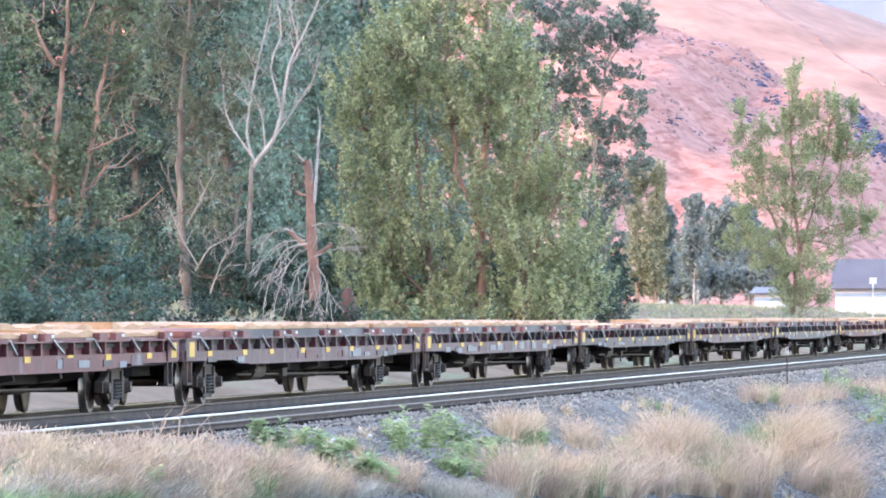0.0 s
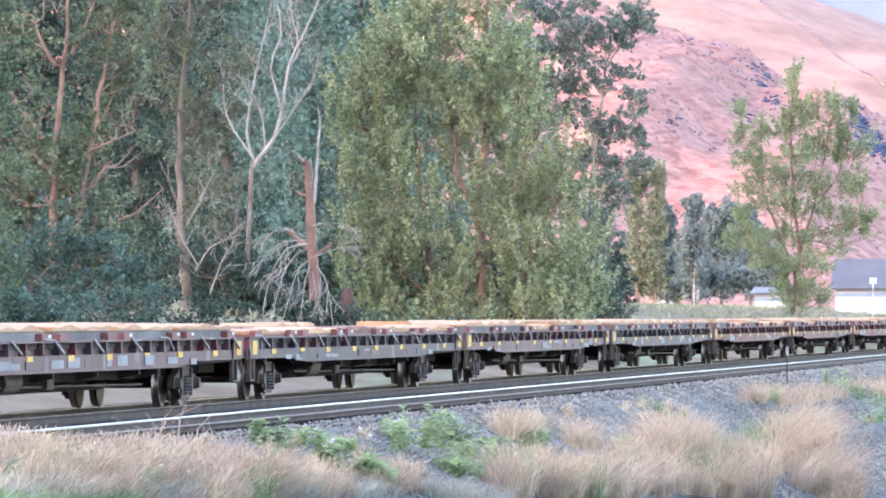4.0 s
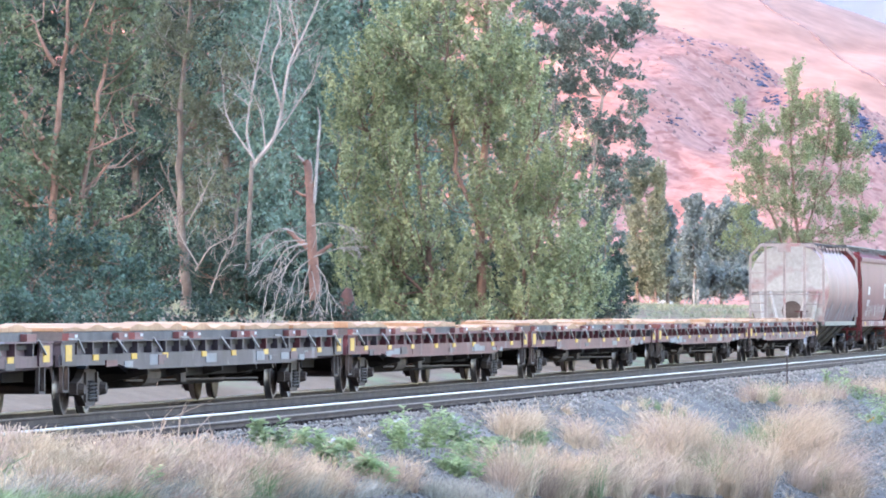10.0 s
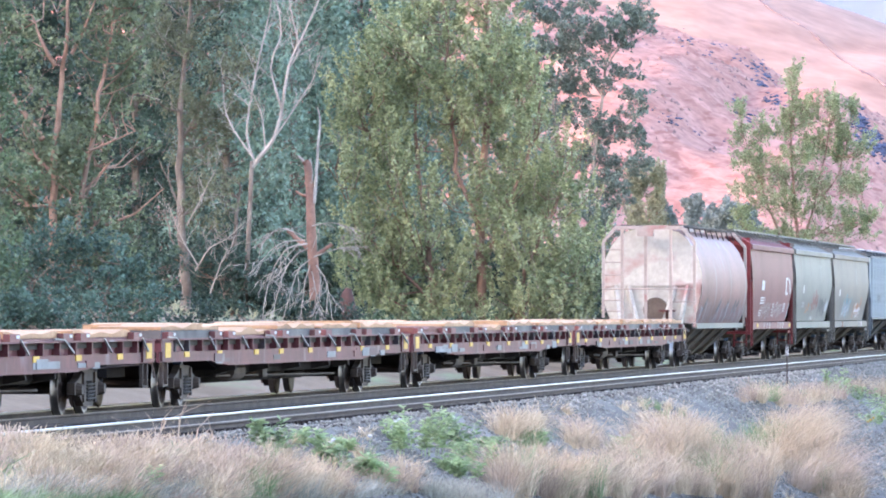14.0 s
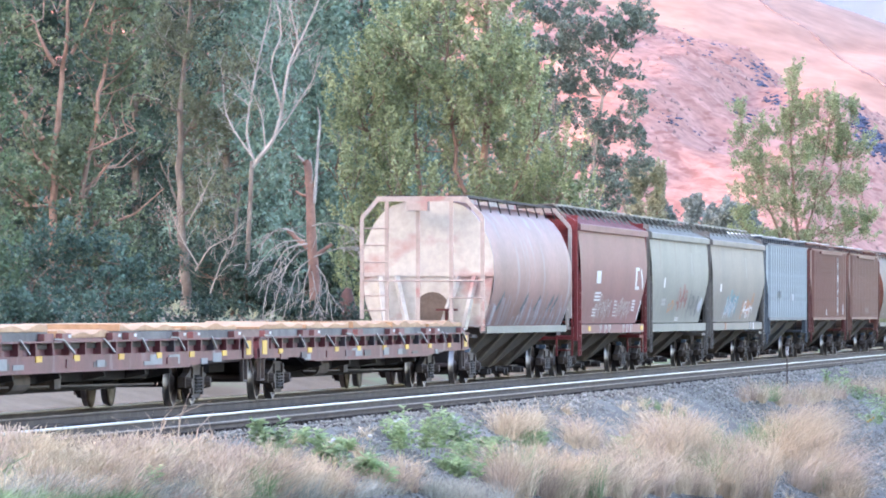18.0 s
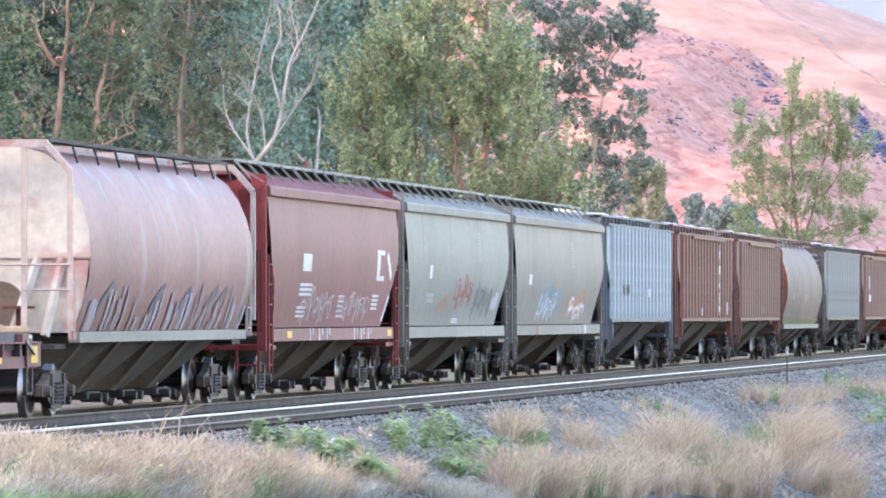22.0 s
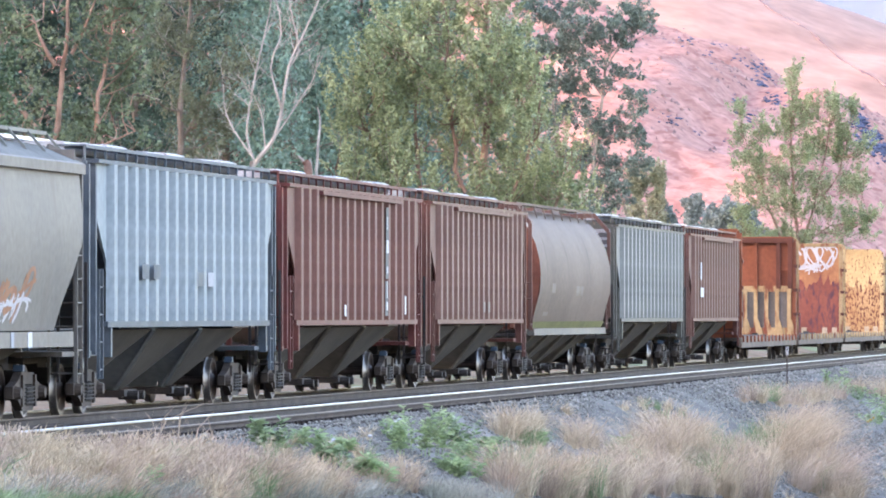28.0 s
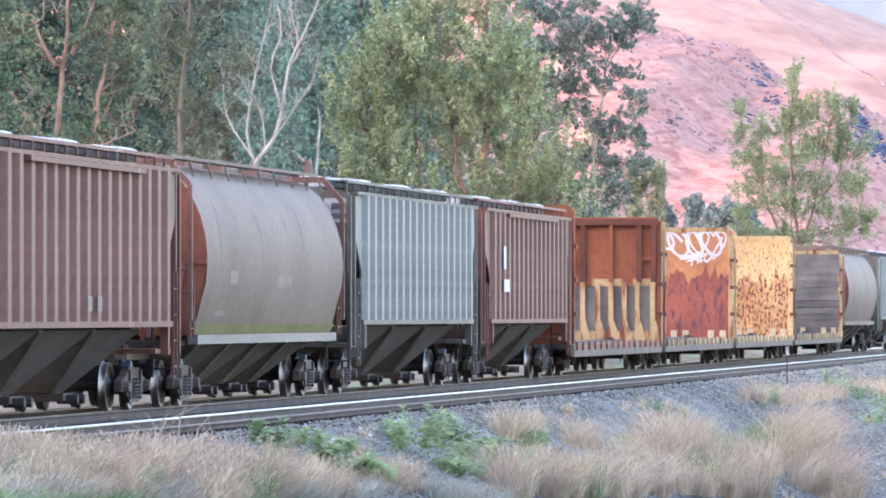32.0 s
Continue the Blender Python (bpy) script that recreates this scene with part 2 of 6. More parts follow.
# ---- hills ----
def hill(name, mat_, x0, x1, y0, y1, step, height):
    xs, ys = np.arange(x0, x1 + 1, step), np.arange(y0, y1 + 1, step)
    v = [(x, y, height(x, y)) for x in xs for y in ys]
    m = len(ys)
    f = [(i * m + j, (i + 1) * m + j, (i + 1) * m + j + 1, i * m + j + 1) for i in range(len(xs) - 1) for j in range(m - 1)]
    me = fast_mesh(name, v, f, mat_)
    me.shade_smooth()
    return me


def fbm(x, y, s, seed=0.0):
    return noise.fractal((x / s, y / s, seed), 1.0, 2.0, 6)


def smooth01(t):
    t = min(1.0, max(0.0, t))
    return t * t * (3 - 2 * t)


def ribs(x, y, sx, sy, seed):
    """Rocky ribs and gullies that run down the slope, from 0 to about 1."""
    return noise.ridged_multi_fractal((x / sx, y / sy, seed), 0.9, 2.1, 6, 1.0, 2.0) * 0.5


def back_hill(x, y):
    crest = min(162 + 0.34 * (y - 245), 330)
    z = crest * smooth01((x - 2250) / 950) - 0.12 * max(0.0, x - 3200)
    return z + (ribs(x, y, 420, 110, 3.0) - 0.6) * 8 * smooth01((x - 2250) / 300) * smooth01((3300 - x) / 300) - 4


def spur_hill(x, y):
    crest = np.interp(y, [-100, 60, 125, 147, 156, 170, 182, 191, 205, 226, 300, 900], [-5, 4, 42, 66, 74, 77, 81, 92, 100, 105, 125, 260])
    t = smooth01((x - 1350) / 650)
    back = smooth01((2400 - x) / 330)
    g = fbm(x * 0.5, y, 60, 7.0)
    return crest * min(t, back) * (0.94 + 0.10 * g) + ((ribs(x, y, 150, 46, 9.0) - 0.6) * 7 + ribs(x, y, 34, 16, 5.0) * 2.2) * smooth01((x - 1350) / 250) - 3


tagged(new("hill_back", hill("hill_back", HILL_BACK, 2150, 4300, -200, 1000, 11, back_hill)), "bare pink hillside in evening sun", "hill", kind="structure")
tagged(new("hill_spur", hill("hill_spur", HILL, 1300, 2450, -100, 600, 5, spur_hill)), "rocky dry grass spur lit by low sun", "hill", kind="structure")


def far_ridge(x, y):
    return (312 + 0.12 * (y - 330) + 30 * fbm(x * 0.3, y, 260, 21.0)) * smooth01((x - 4250) / 350)


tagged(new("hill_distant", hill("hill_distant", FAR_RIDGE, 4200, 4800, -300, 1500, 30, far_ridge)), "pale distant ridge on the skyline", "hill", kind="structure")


def ridge(x, y):
    d = -(x * math.cos(SUN_AZ) + y * math.sin(SUN_AZ))
    u = -d
    return 265 * smooth01((u - 250) / 500) + 14 * fbm(x, y, 160, 4.0) - 6 if u > 200 else -6


tagged(new("hill_behind", hill("hill_behind", HILL, -2600, 250, -900, 1700, 50, ridge)), "shaded ridge that hides the low sun", "hill", kind="structure")

# ---- sleepers ----
tie_mesh = Shape().box(-0.115, 0.115, -1.3, 1.3, -0.35, -0.172).mesh("tie", TIE)
plate_mesh = Shape().box(-0.09, 0.09, -0.17, 0.17, -0.172, -0.150).box(-0.10, -0.03, -0.16, -0.075, -0.152, -0.095).box(0.03, 0.10, -0.16, -0.075, -0.152, -0.095).mesh("tie_plate", TIE)


def track_ties(ty, x0, x1, name):
    t = thing(name, "row of weathered ties bedded in grey ballast", "railway ties", "track beds", (0, ty, 0))
    x, count = x0, 0
    rest = Shape()
    while x < x1:
        if count < 290:
            o = part("tie", tie_mesh, TIE, t)
            o.location = (x, random.uniform(-0.04, 0.04), random.uniform(-0.012, 0.0))
            o.rotation_euler = (0, 0, random.uniform(-0.012, 0.012))
            if ty == NEAR_Y:
                part("tie_plate", plate_mesh, TIE, t).location = (x, -0.7525, 0)
        else:
            rest.box(x - 0.115, x + 0.115, -1.3, 1.3, -0.35, -0.172)
        x += 0.508
        count += 1
    o = part("tie_run", rest, TIE, t)
    o["kind"] = "stuff"


track_ties(NEAR_Y, 72, 420, "track_bed")
track_ties(TRAIN_Y, 72, 300, "track_bed")


# ---- trees ----
def tube_path(shape, pts, radii, n=6):
    """A tapered, bent limb through pts."""
    base = len(shape.v)
    prev = None
    for i, p in enumerate(pts):
        a, b = pts[max(0, i - 1)], pts[min(len(pts) - 1, i + 1)]
        d = (Vector(b) - Vector(a)).normalized()
        u = d.orthogonal().normalized() if prev is None else (prev - d * prev.dot(d)).normalized()
        prev = u
        w = d.cross(u)
        shape.v += [tuple(Vector(p) + (u * math.cos(6.2832 * k / n) + w * math.sin(6.2832 * k / n)) * radii[i]) for k in range(n)]
    for i in range(len(pts) - 1):
        for k in range(n):
            a, b = base + i * n + k, base + i * n + (k + 1) % n
            shape.f.append((a, b, b + n, a + n))


def limb(rng, start, direction, length, r0, bend=0.25, steps=6, lift=0.0):
    p, d = Vector(start), Vector(direction).normalized()
    pts, rad = [p.copy()], [r0]
    for i in range(steps):
        d = (d + Vector((rng.gauss(0, bend), rng.gauss(0, bend), rng.gauss(0, bend) + lift)) * 0.5).normalized()
        p = p + d * (length / steps)
        pts.append(p.copy())
        rad.append(r0 * (1 - 0.85 * (i + 1) / steps))
    return pts, rad


def leaf_mesh(name, centres, spreads, per, size, material_, seed):
    """Small four-cornered leaves scattered round the twig ends."""
    r = np.random.default_rng(seed)
    c = np.repeat(np.array(centres, dtype=float), per, axis=0)
    s = np.repeat(np.array(spreads, dtype=float), per)[:, None]
    pos = c + r.normal(size=c.shape) * s * np.array([1.0, 1.0, 0.8])
    a = r.normal(size=c.shape)
    a /= np.linalg.norm(a, axis=1)[:, None]
    b = np.cross(a, r.normal(size=c.shape))
    b /= np.linalg.norm(b, axis=1)[:, None]
    k = size * r.uniform(0.6, 1.3, size=(len(c), 1))
    v = np.stack([pos - a * k, pos + b * k * 0.75 - a * k * 0.2, pos + a * k, pos - b * k * 0.75 - a * k * 0.2], axis=1).reshape(-1, 3)
    f = np.arange(len(v)).reshape(-1, 4)
    return fast_mesh(name, v, f, material_)


def tree(seed, at, height, outline, leaf_material, bark, label, trunk_r=0.3, limbs=60, subs=7, per=40, leaf=0.06, spread=0.3, lean=(0, 0), up=(0.5, 1.1), fill=200,
         bare=0, bare_material=None, gap=-0.25, twig_r=0.02, low=0.04, group="trees beside the railway", forks=0):
    """outline: (height fraction, radius in metres) pairs of the crown; limbs sweep up to it and carry leafy side shoots."""
    rng = random.Random(seed)
    t = thing("tree", label, "tree", group, at)
    of, orad = [o[0] for o in outline], [o[1] for o in outline]
    wood = Shape()
    pts = [Vector((lean[0] * f * f + rng.gauss(0, 0.14) * f, lean[1] * f * f + rng.gauss(0, 0.14) * f, height * f)) for f in np.linspace(0, 0.96, 10)]
    tube_path(wood, pts, [trunk_r * (1.25 if i == 0 else 1 - 0.09 * i) for i in range(10)], 8)
    for i in range(forks):
        p, r = limb(rng, pts[2 + i % 3], (rng.uniform(-0.5, 0.5), rng.uniform(-0.5, 0.5), 1.0), height * rng.uniform(0.45, 0.65), trunk_r * 0.6, 0.12, 9, 0.05)
        tube_path(wood, p, r, 7)
    part("trunk", wood, bark, t, smooth=True)
    branches = Shape()
    centres, spreads = [], []

    def axis(f):
        i = min(8, int(f / 0.96 * 9))
        return pts[i].lerp(pts[i + 1], min(1, f / 0.96 * 9 - i))

    def reach_at(f, ang):
        return float(np.interp(f, of, orad)) * (0.92 + 0.3 * noise.noise((math.cos(ang) * 1.5 + seed, math.sin(ang) * 1.5, f * 6)))

    for i in range(limbs):
        f = low + (0.97 - low) * (i + rng.random()) / limbs
        ang = rng.uniform(0, 6.2832)
        reach = reach_at(f, ang) * rng.uniform(0.75, 1.0)
        if reach < 0.15:
            continue
        rise = rng.uniform(*up)
        start = axis(max(0.02, f - 0.6 * rise * reach / height))
        tip = axis(min(0.95, f)) + Vector((math.cos(ang) * reach, math.sin(ang) * reach, 0))
        tip.z = height * f + rng.uniform(0, 0.4)
        n = 7
        mid = (start + tip) / 2 + Vector((math.cos(ang), math.sin(ang), -0.6)) * reach * 0.14
        p = []
        for q in range(n + 1):
            u = q / n
            w = start * (1 - u) ** 2 + mid * 2 * u * (1 - u) + tip * u * u
            p.append(w + Vector((rng.gauss(0, 0.05), rng.gauss(0, 0.05), rng.gauss(0, 0.05))) * (1 if 0 < q else 0))
        r0 = max(0.025, trunk_r * 0.3 * (1.1 - f))
        tube_path(branches, p, [r0 * (1 - 0.8 * q / n) for q in range(n + 1)], 5)
        for k in range(subs):
            u = 0.3 + 0.7 * (k + rng.random()) / subs
            q = p[min(n - 1, int(u * n))].lerp(p[min(n, int(u * n) + 1)], u * n % 1)
            a2, ln = rng.uniform(0, 6.2832), rng.uniform(0.35, 0.9) * (0.5 + 0.09 * height)
            e = q + Vector((math.cos(a2) * 0.55, math.sin(a2) * 0.55, rng.uniform(0.25, 1.0))) * ln
            tube_path(branches, [q, (q + e) / 2 + Vector((0, 0, -0.05)), e], [twig_r, twig_r * 0.8, twig_r * 0.4], 4)
            if noise.noise((e.x * 0.5 + seed, e.y * 0.5, e.z * 0.5)) < gap:
                continue
            for w in (0.35, 0.7, 1.0):
                centres.append(tuple(q.lerp(e, w)))
                spreads.append(spread * rng.uniform(0.45, 1.0) * (1.15 - 0.4 * w))
    part("branchwork", branches, bark, t, smooth=True)["kind"] = "stuff"
    if bare:
        dead = Shape()
        for _ in range(bare):
            f, ang = rng.uniform(0.1, 0.95), rng.uniform(0, 6.2832)
            reach = reach_at(f, ang) * rng.uniform(0.85, 1.12)
            p, r = limb(rng, axis(max(0.05, f - 0.1)), (math.cos(ang), math.sin(ang), rng.uniform(0.4, 1.2)), reach, 0.04, 0.3, 8, 0.06)
            tube_path(dead, p, r, 5)
            for q in (3, 5, 6):
                p2, r2 = limb(rng, p[q], (rng.gauss(0, 1), rng.gauss(0, 1), 0.7), reach * 0.35, 0.025, 0.3, 4, 0.05)
                tube_path(dead, p2, r2, 4)
        part("deadwood", dead, bare_material or DEADWOOD, t, "bare pale dead limbs", True)["kind"] = "stuff"
    for _ in range(fill):
        f, ang = rng.uniform(max(0.02, of[0]), 0.98), rng.uniform(0, 6.2832)
        rr = reach_at(f, ang) * rng.random() ** 0.5
        c = axis(min(0.95, f)) + Vector((math.cos(ang) * rr, math.sin(ang) * rr, 0))
        c.z = height * f
        if noise.noise((c.x * 0.5 + seed, c.y * 0.5, c.z * 0.5)) < gap:
            continue
        centres.append(tuple(c))
        spreads.append(spread * rng.uniform(0.7, 1.3))
    part("crown", leaf_mesh("crown", centres, spreads, per, leaf, leaf_material, seed), leaf_material, t)["kind"] = "stuff"
    return t


def bearing(across):
    """The direction on the plan that lies that far across the view (0 to 1568)."""
    return radians(HEADING) - math.atan((across - 784) / 10719)


def tree_at(across, lateral, z=None):
    """The place on the ground that far from the viewer's line along the railway, in that bearing."""
    return (lateral / math.tan(bearing(across)), lateral, ground_z(0, lateral) - 0.05 if z is None else z)


def spot(across, down):
    """The place on the embankment that is seen that far across and down the view."""
    b, fall = bearing(across), (down - 556.7) / 10719
    d = 30.0
    while d < 420 and EYE_Z - fall * d > ground_z(0, d * math.sin(b)):
        d += 0.25
    return (d * math.cos(b), d * math.sin(b), ground_z(0, d * math.sin(b)))


class Crown:
    """Gathers leafy shoots: where each begins, which way and how far it grows, and how wide its leaves spread."""

    def __init__(self, seed):
        self.rng, self.rows, self.seed = random.Random(seed), [], seed

    def shoot(self, p, d, length, spread):
        self.rows.append((*p, *d, length, spread))

    def lobe(self, c, r, n, length, spread, rise=0.7, out=0.8):
        """Shoots that fan up and out of an egg-shaped clump."""
        g, tips = self.rng, []
        for _ in range(n):
            q = Vector((g.gauss(0, 1), g.gauss(0, 1), g.gauss(0, 1))).normalized() * g.random() ** 0.45
            p = Vector((c[0] + q.x * r[0], c[1] + q.y * r[1], c[2] + q.z * r[2]))
            d = (Vector((q.x, q.y, q.z * 0.5)) * out + Vector((g.gauss(0, 0.3), g.gauss(0, 0.3), rise + g.gauss(0, 0.2)))).normalized()
            self.shoot(p, d, length * g.uniform(0.6, 1.3), spread * g.uniform(0.7, 1.2))
            tips.append((p, d))
        return tips

    def mesh(self, per, size, material_):
        r = np.random.default_rng(self.seed)
        rows = np.repeat(np.array(self.rows), per, axis=0)
        p, d, ln, sp = rows[:, :3], rows[:, 3:6], rows[:, 6:7], rows[:, 7:8]
        t = r.random((len(rows), 1)) ** 0.85
        pos = p + d * ln * t + r.normal(size=p.shape) * sp * (1.05 - 0.75 * t)
        nrm = r.normal(size=p.shape) + np.array([0, 0, 0.6])
        nrm /= np.linalg.norm(nrm, axis=1)[:, None]
        a = np.cross(nrm, r.normal(size=p.shape))
        a /= np.linalg.norm(a, axis=1)[:, None]
        b = np.cross(nrm, a)
        k = size * r.uniform(0.55, 1.3, (len(rows), 1))
        v = np.stack([pos - a * k, pos + b * k * 0.7 - a * k * 0.15, pos + a * k, pos - b * k * 0.7 - a * k * 0.15], axis=1).reshape(-1, 3)
        return fast_mesh("crown", v, np.arange(len(v)).reshape(-1, 4), material_)


def grown_tree(seed, across, lateral, stems, lobes, leaf_material, bark, label, shoots=14, per=60, leaf=0.06, length=0.9, spread=0.16, rise=0.7, out=0.8, branched=0.4,
               pale=0, pale_wood=None, stem_n=7, group="trees beside the railway", depth=0.9, stem_x=0.0):
    """stems: lines of (across, down) with a radius; lobes: (across, down, half width, half height) of the leafy clumps.
    Every lobe stands at a depth of its own; twigs run from the stems to the shoots."""
    at = tree_at(across, lateral)
    far = math.hypot(at[0], at[1])
    k = far / 10719
    foot = 556.7 + (EYE_Z - at[2]) / k
    g = random.Random(seed)
    t = thing("tree", label, "tree", group, at)

    def local(a, d, x=0.0):
        return Vector((x, -(a - across) * k, (foot - d) * k))

    wood, nodes = Shape(), []
    for line_, r0 in stems:
        pts = [local(a, d) for a, d in line_]
        x = stem_x
        fine = [pts[0] + Vector((x, 0, 0))]
        for p, q in zip(pts, pts[1:]):
            for u in (0.34, 0.67, 1.0):
                x += g.gauss(0, 0.06)
                fine.append(p.lerp(q, u) + Vector((x, g.gauss(0, 0.018) * (q - p).length, 0)))
        m = len(fine) - 1
        tube_path(wood, fine, [max(0.018, r0 * (1 - 0.72 * i / m)) for i in range(m + 1)], stem_n)
        nodes += fine
    part("trunk", wood, bark, t, smooth=True)
    crown, twigs, bare = Crown(seed), Shape(), Shape()
    for a, d, w, h in lobes:
        c = local(a, d, g.uniform(-1, 1) * w * k * depth)
        r = (w * k * 0.9, w * k, h * k)
        n = max(3, int(shoots * (w * h * k * k) ** 0.72))
        for i, (p, dr) in enumerate(crown.lobe(c, r, n, length, spread, rise, out)):
            if g.random() < branched:
                low_ = [q for q in nodes if q.z < p.z - 0.2] or nodes[:3]
                s = min(low_, key=lambda q: (q - p).length + 0.5 * g.random())
                mid = (s + p) / 2 + Vector((g.gauss(0, 0.1), g.gauss(0, 0.1), -0.12 * (p - s).length))
                tube_path(twigs, [s, mid, p, p + dr * length * 0.8], [0.028, 0.024, 0.016, 0.006], 4)
            if pale and g.random() < pale:
                q, r_ = limb(g, p - dr * 0.4, dr + Vector((g.gauss(0, 0.4), g.gauss(0, 0.4), 0.1)), length * g.uniform(0.9, 1.7), 0.017, 0.35, 5, 0.05)
                tube_path(bare, q, r_, 4)
    if twigs.v:
        part("branchwork", twigs, bark, t, smooth=True)["kind"] = "stuff"
    if bare.v:
        part("deadwood", bare, pale_wood or DEADWOOD, t, "thin bare pale twigs", True)["kind"] = "stuff"
    part("crown", crown.mesh(per, leaf, leaf_material), leaf_material, t)["kind"] = "stuff"
    return t


def lobes_within(seed, outline, n, size, flat=0.8):
    """Clumps spread through a crown whose edges are given as (down, from, to) rows; more of them near the edge."""
    g, out = random.Random(seed), []
    ds, a0, a1 = [o[0] for o in outline], [o[1] for o in outline], [o[2] for o in outline]
    while len(out) < n:
        d = g.uniform(ds[0], ds[-1])
        lo, hi = float(np.interp(d, ds, a0)), float(np.interp(d, ds, a1))
        if g.random() > (hi - lo) / (max(a1) - min(a0)) + 0.1:
            continue
        w = size * g.uniform(0.65, 1.3)
        u = g.uniform(-1, 1)
        u = math.copysign(abs(u) ** 0.8, u)
        out.append(((lo + hi) / 2 + u * max(0, (hi - lo) / 2 - w * 0.8), d, w, w * flat * g.uniform(0.8, 1.3)))
    return out


# broad poplar beside the track, many-stemmed, widest near the ground
POPLAR = [(-40, 770, 850), (0, 715, 900), (60, 660, 935), (100, 625, 955), (200, 578, 1005), (300, 585, 1040), (400, 585, 1062), (480, 580, 1085), (540, 600, 1085), (595, 625, 1060)]
grown_tree(11, 838, 32, [([(850, 575), (853, 480), (848, 380), (858, 250), (868, 150), (862, 40), (866, -20)], 0.21), ([(762, 575), (760, 470), (748, 390), (735, 300), (728, 200), (742, 90)], 0.14),
                         ([(850, 500), (880, 400), (930, 300), (960, 180), (950, 90)], 0.09), ([(915, 570), (930, 480), (975, 390), (1010, 280)], 0.09), ([(756, 480), (720, 400), (670, 300), (640, 200), (640, 130)], 0.08),
                         ([(770, 540), (700, 470), (630, 400), (590, 300)], 0.07), ([(850, 400), (805, 300), (795, 180), (790, 60), (785, 0)], 0.10), ([(900, 560), (980, 500), (1060, 470)], 0.06)],
           lobes_within(11, POPLAR, 300, 32, 1.0) + lobes_within(111, [(440, 600, 1078), (540, 612, 1085), (598, 630, 1062)], 80, 30, 0.8), LEAF, BARK_PINK, "broad leafy green poplar with many upright shoots beside the track", 13, 50, 0.067, 0.95, 0.11, 1.2, 0.8, 0.14, 0.14, BARK_PALE, stem_x=0.0, depth=3.5)

# lone cottonwood: separate leafy arms with sky between them
LONE = [(1404, 150, 14, 26), (1412, 195, 18, 20), (1398, 235, 26, 26), (1436, 215, 20, 24), (1472, 195, 16, 30), (1490, 235, 22, 26), (1508, 200, 8, 22), (1455, 262, 30, 26), (1418, 285, 28, 26), (1500, 285, 26, 24), (1528, 262, 10, 20),
        (1306, 205, 7, 22), (1314, 245, 12, 22), (1328, 285, 16, 20), (1305, 300, 9, 10), (1348, 245, 14, 24), (1360, 300, 26, 22), (1340, 335, 24, 18), (1308, 345, 12, 10), (1388, 330, 28, 22), (1440, 335, 26, 22), (1488, 335, 28, 20), (1520, 330, 14, 22),
        (1370, 372, 28, 20), (1420, 378, 26, 18), (1468, 378, 28, 18), (1510, 395, 30, 14), (1538, 388, 12, 14), (1535, 420, 10, 8), (1490, 415, 20, 12), (1315, 395, 24, 22), (1300, 435, 16, 14), (1340, 430, 26, 20), (1385, 425, 26, 20), (1435, 425, 28, 18),
        (1360, 470, 26, 18), (1405, 475, 26, 20), (1450, 470, 26, 18), (1480, 450, 12, 12), (1385, 515, 22, 18), (1430, 518, 26, 18), (1455, 535, 16, 12), (1405, 545, 26, 14)]
grown_tree(12, 1402, 36, [([(1404, 562), (1408, 500), (1414, 430), (1408, 350), (1400, 260), (1404, 150)], 0.17), ([(1412, 470), (1436, 380), (1456, 300), (1474, 190)], 0.10), ([(1406, 480), (1372, 400), (1345, 320), (1314, 230)], 0.09),
                          ([(1414, 440), (1470, 400), (1535, 395)], 0.07), ([(1400, 540), (1392, 470), (1335, 430)], 0.06), ([(1440, 370), (1485, 310), (1505, 220)], 0.06)],
           LONE, LEAF_PALE, BARK_PINK, "airy young cottonwood standing alone by the railway", 30, 80, 0.07, 1.0, 0.2, 0.8, 0.7, 0.3)

# the grove: near crowns of olive clumps, darker ones behind with shade put into their leaf colour
EDGE_A = [(-60, -40, 300), (100, -60, 290), (250, -50, 270), (400, -40, 285), (500, -30, 320), (575, -20, 300)]
grown_tree(13, 105, 37, [([(104, 580), (103, 480), (108, 400), (108, 300), (112, 190), (128, 90), (135, -20)], 0.16), ([(88, 250), (55, 205), (20, 150), (-15, 110)], 0.10), ([(150, 440), (160, 330), (185, 170), (205, 90), (215, 20)], 0.10),
                         ([(155, 350), (200, 300), (216, 285)], 0.05), ([(108, 310), (75, 280), (60, 250)], 0.06), ([(170, 270), (215, 250), (250, 235)], 0.045), ([(110, 120), (85, 70), (70, 30)], 0.07), ([(200, 400), (255, 380), (305, 335)], 0.05),
                         ([(140, 100), (170, 40), (190, -10)], 0.06), ([(104, 470), (140, 440), (180, 400)], 0.05)],
           lobes_within(13, EDGE_A, 105, 36, 0.8), LEAF_OLIVE, BARK_PINK, "tall dark cottonwood with pinkish bare limbs", 13, 50, 0.072, 0.75, 0.17, 0.55, 0.9, 0.3, 0.05, BARK_PINK, stem_x=-1.0, depth=2.2)
EDGE_B = [(-60, 260, 430), (120, 250, 445), (250, 270, 440), (330, 300, 430), (420, 330, 400)]
grown_tree(14, 330, 42, [([(332, 575), (330, 480), (326, 400), (322, 300), (324, 200), (330, 100), (340, 0)], 0.21), ([(326, 380), (300, 320), (282, 280)], 0.06), ([(324, 250), (360, 190), (390, 120)], 0.06), ([(330, 470), (305, 420), (292, 370)], 0.06),
                         ([(418, 580), (415, 480), (420, 400), (428, 330)], 0.15)],
           lobes_within(14, EDGE_B, 46, 34, 0.75), LEAF_TAWNY, BARK, "grey-green poplar with a thick pale trunk", 13, 54, 0.065, 0.75, 0.17, 0.5, 0.9, 0.3, 0.22, stem_x=-0.3, depth=2.0)
EDGE_C = [(-60, -160, 40), (200, -170, 30), (575, -150, 60)]
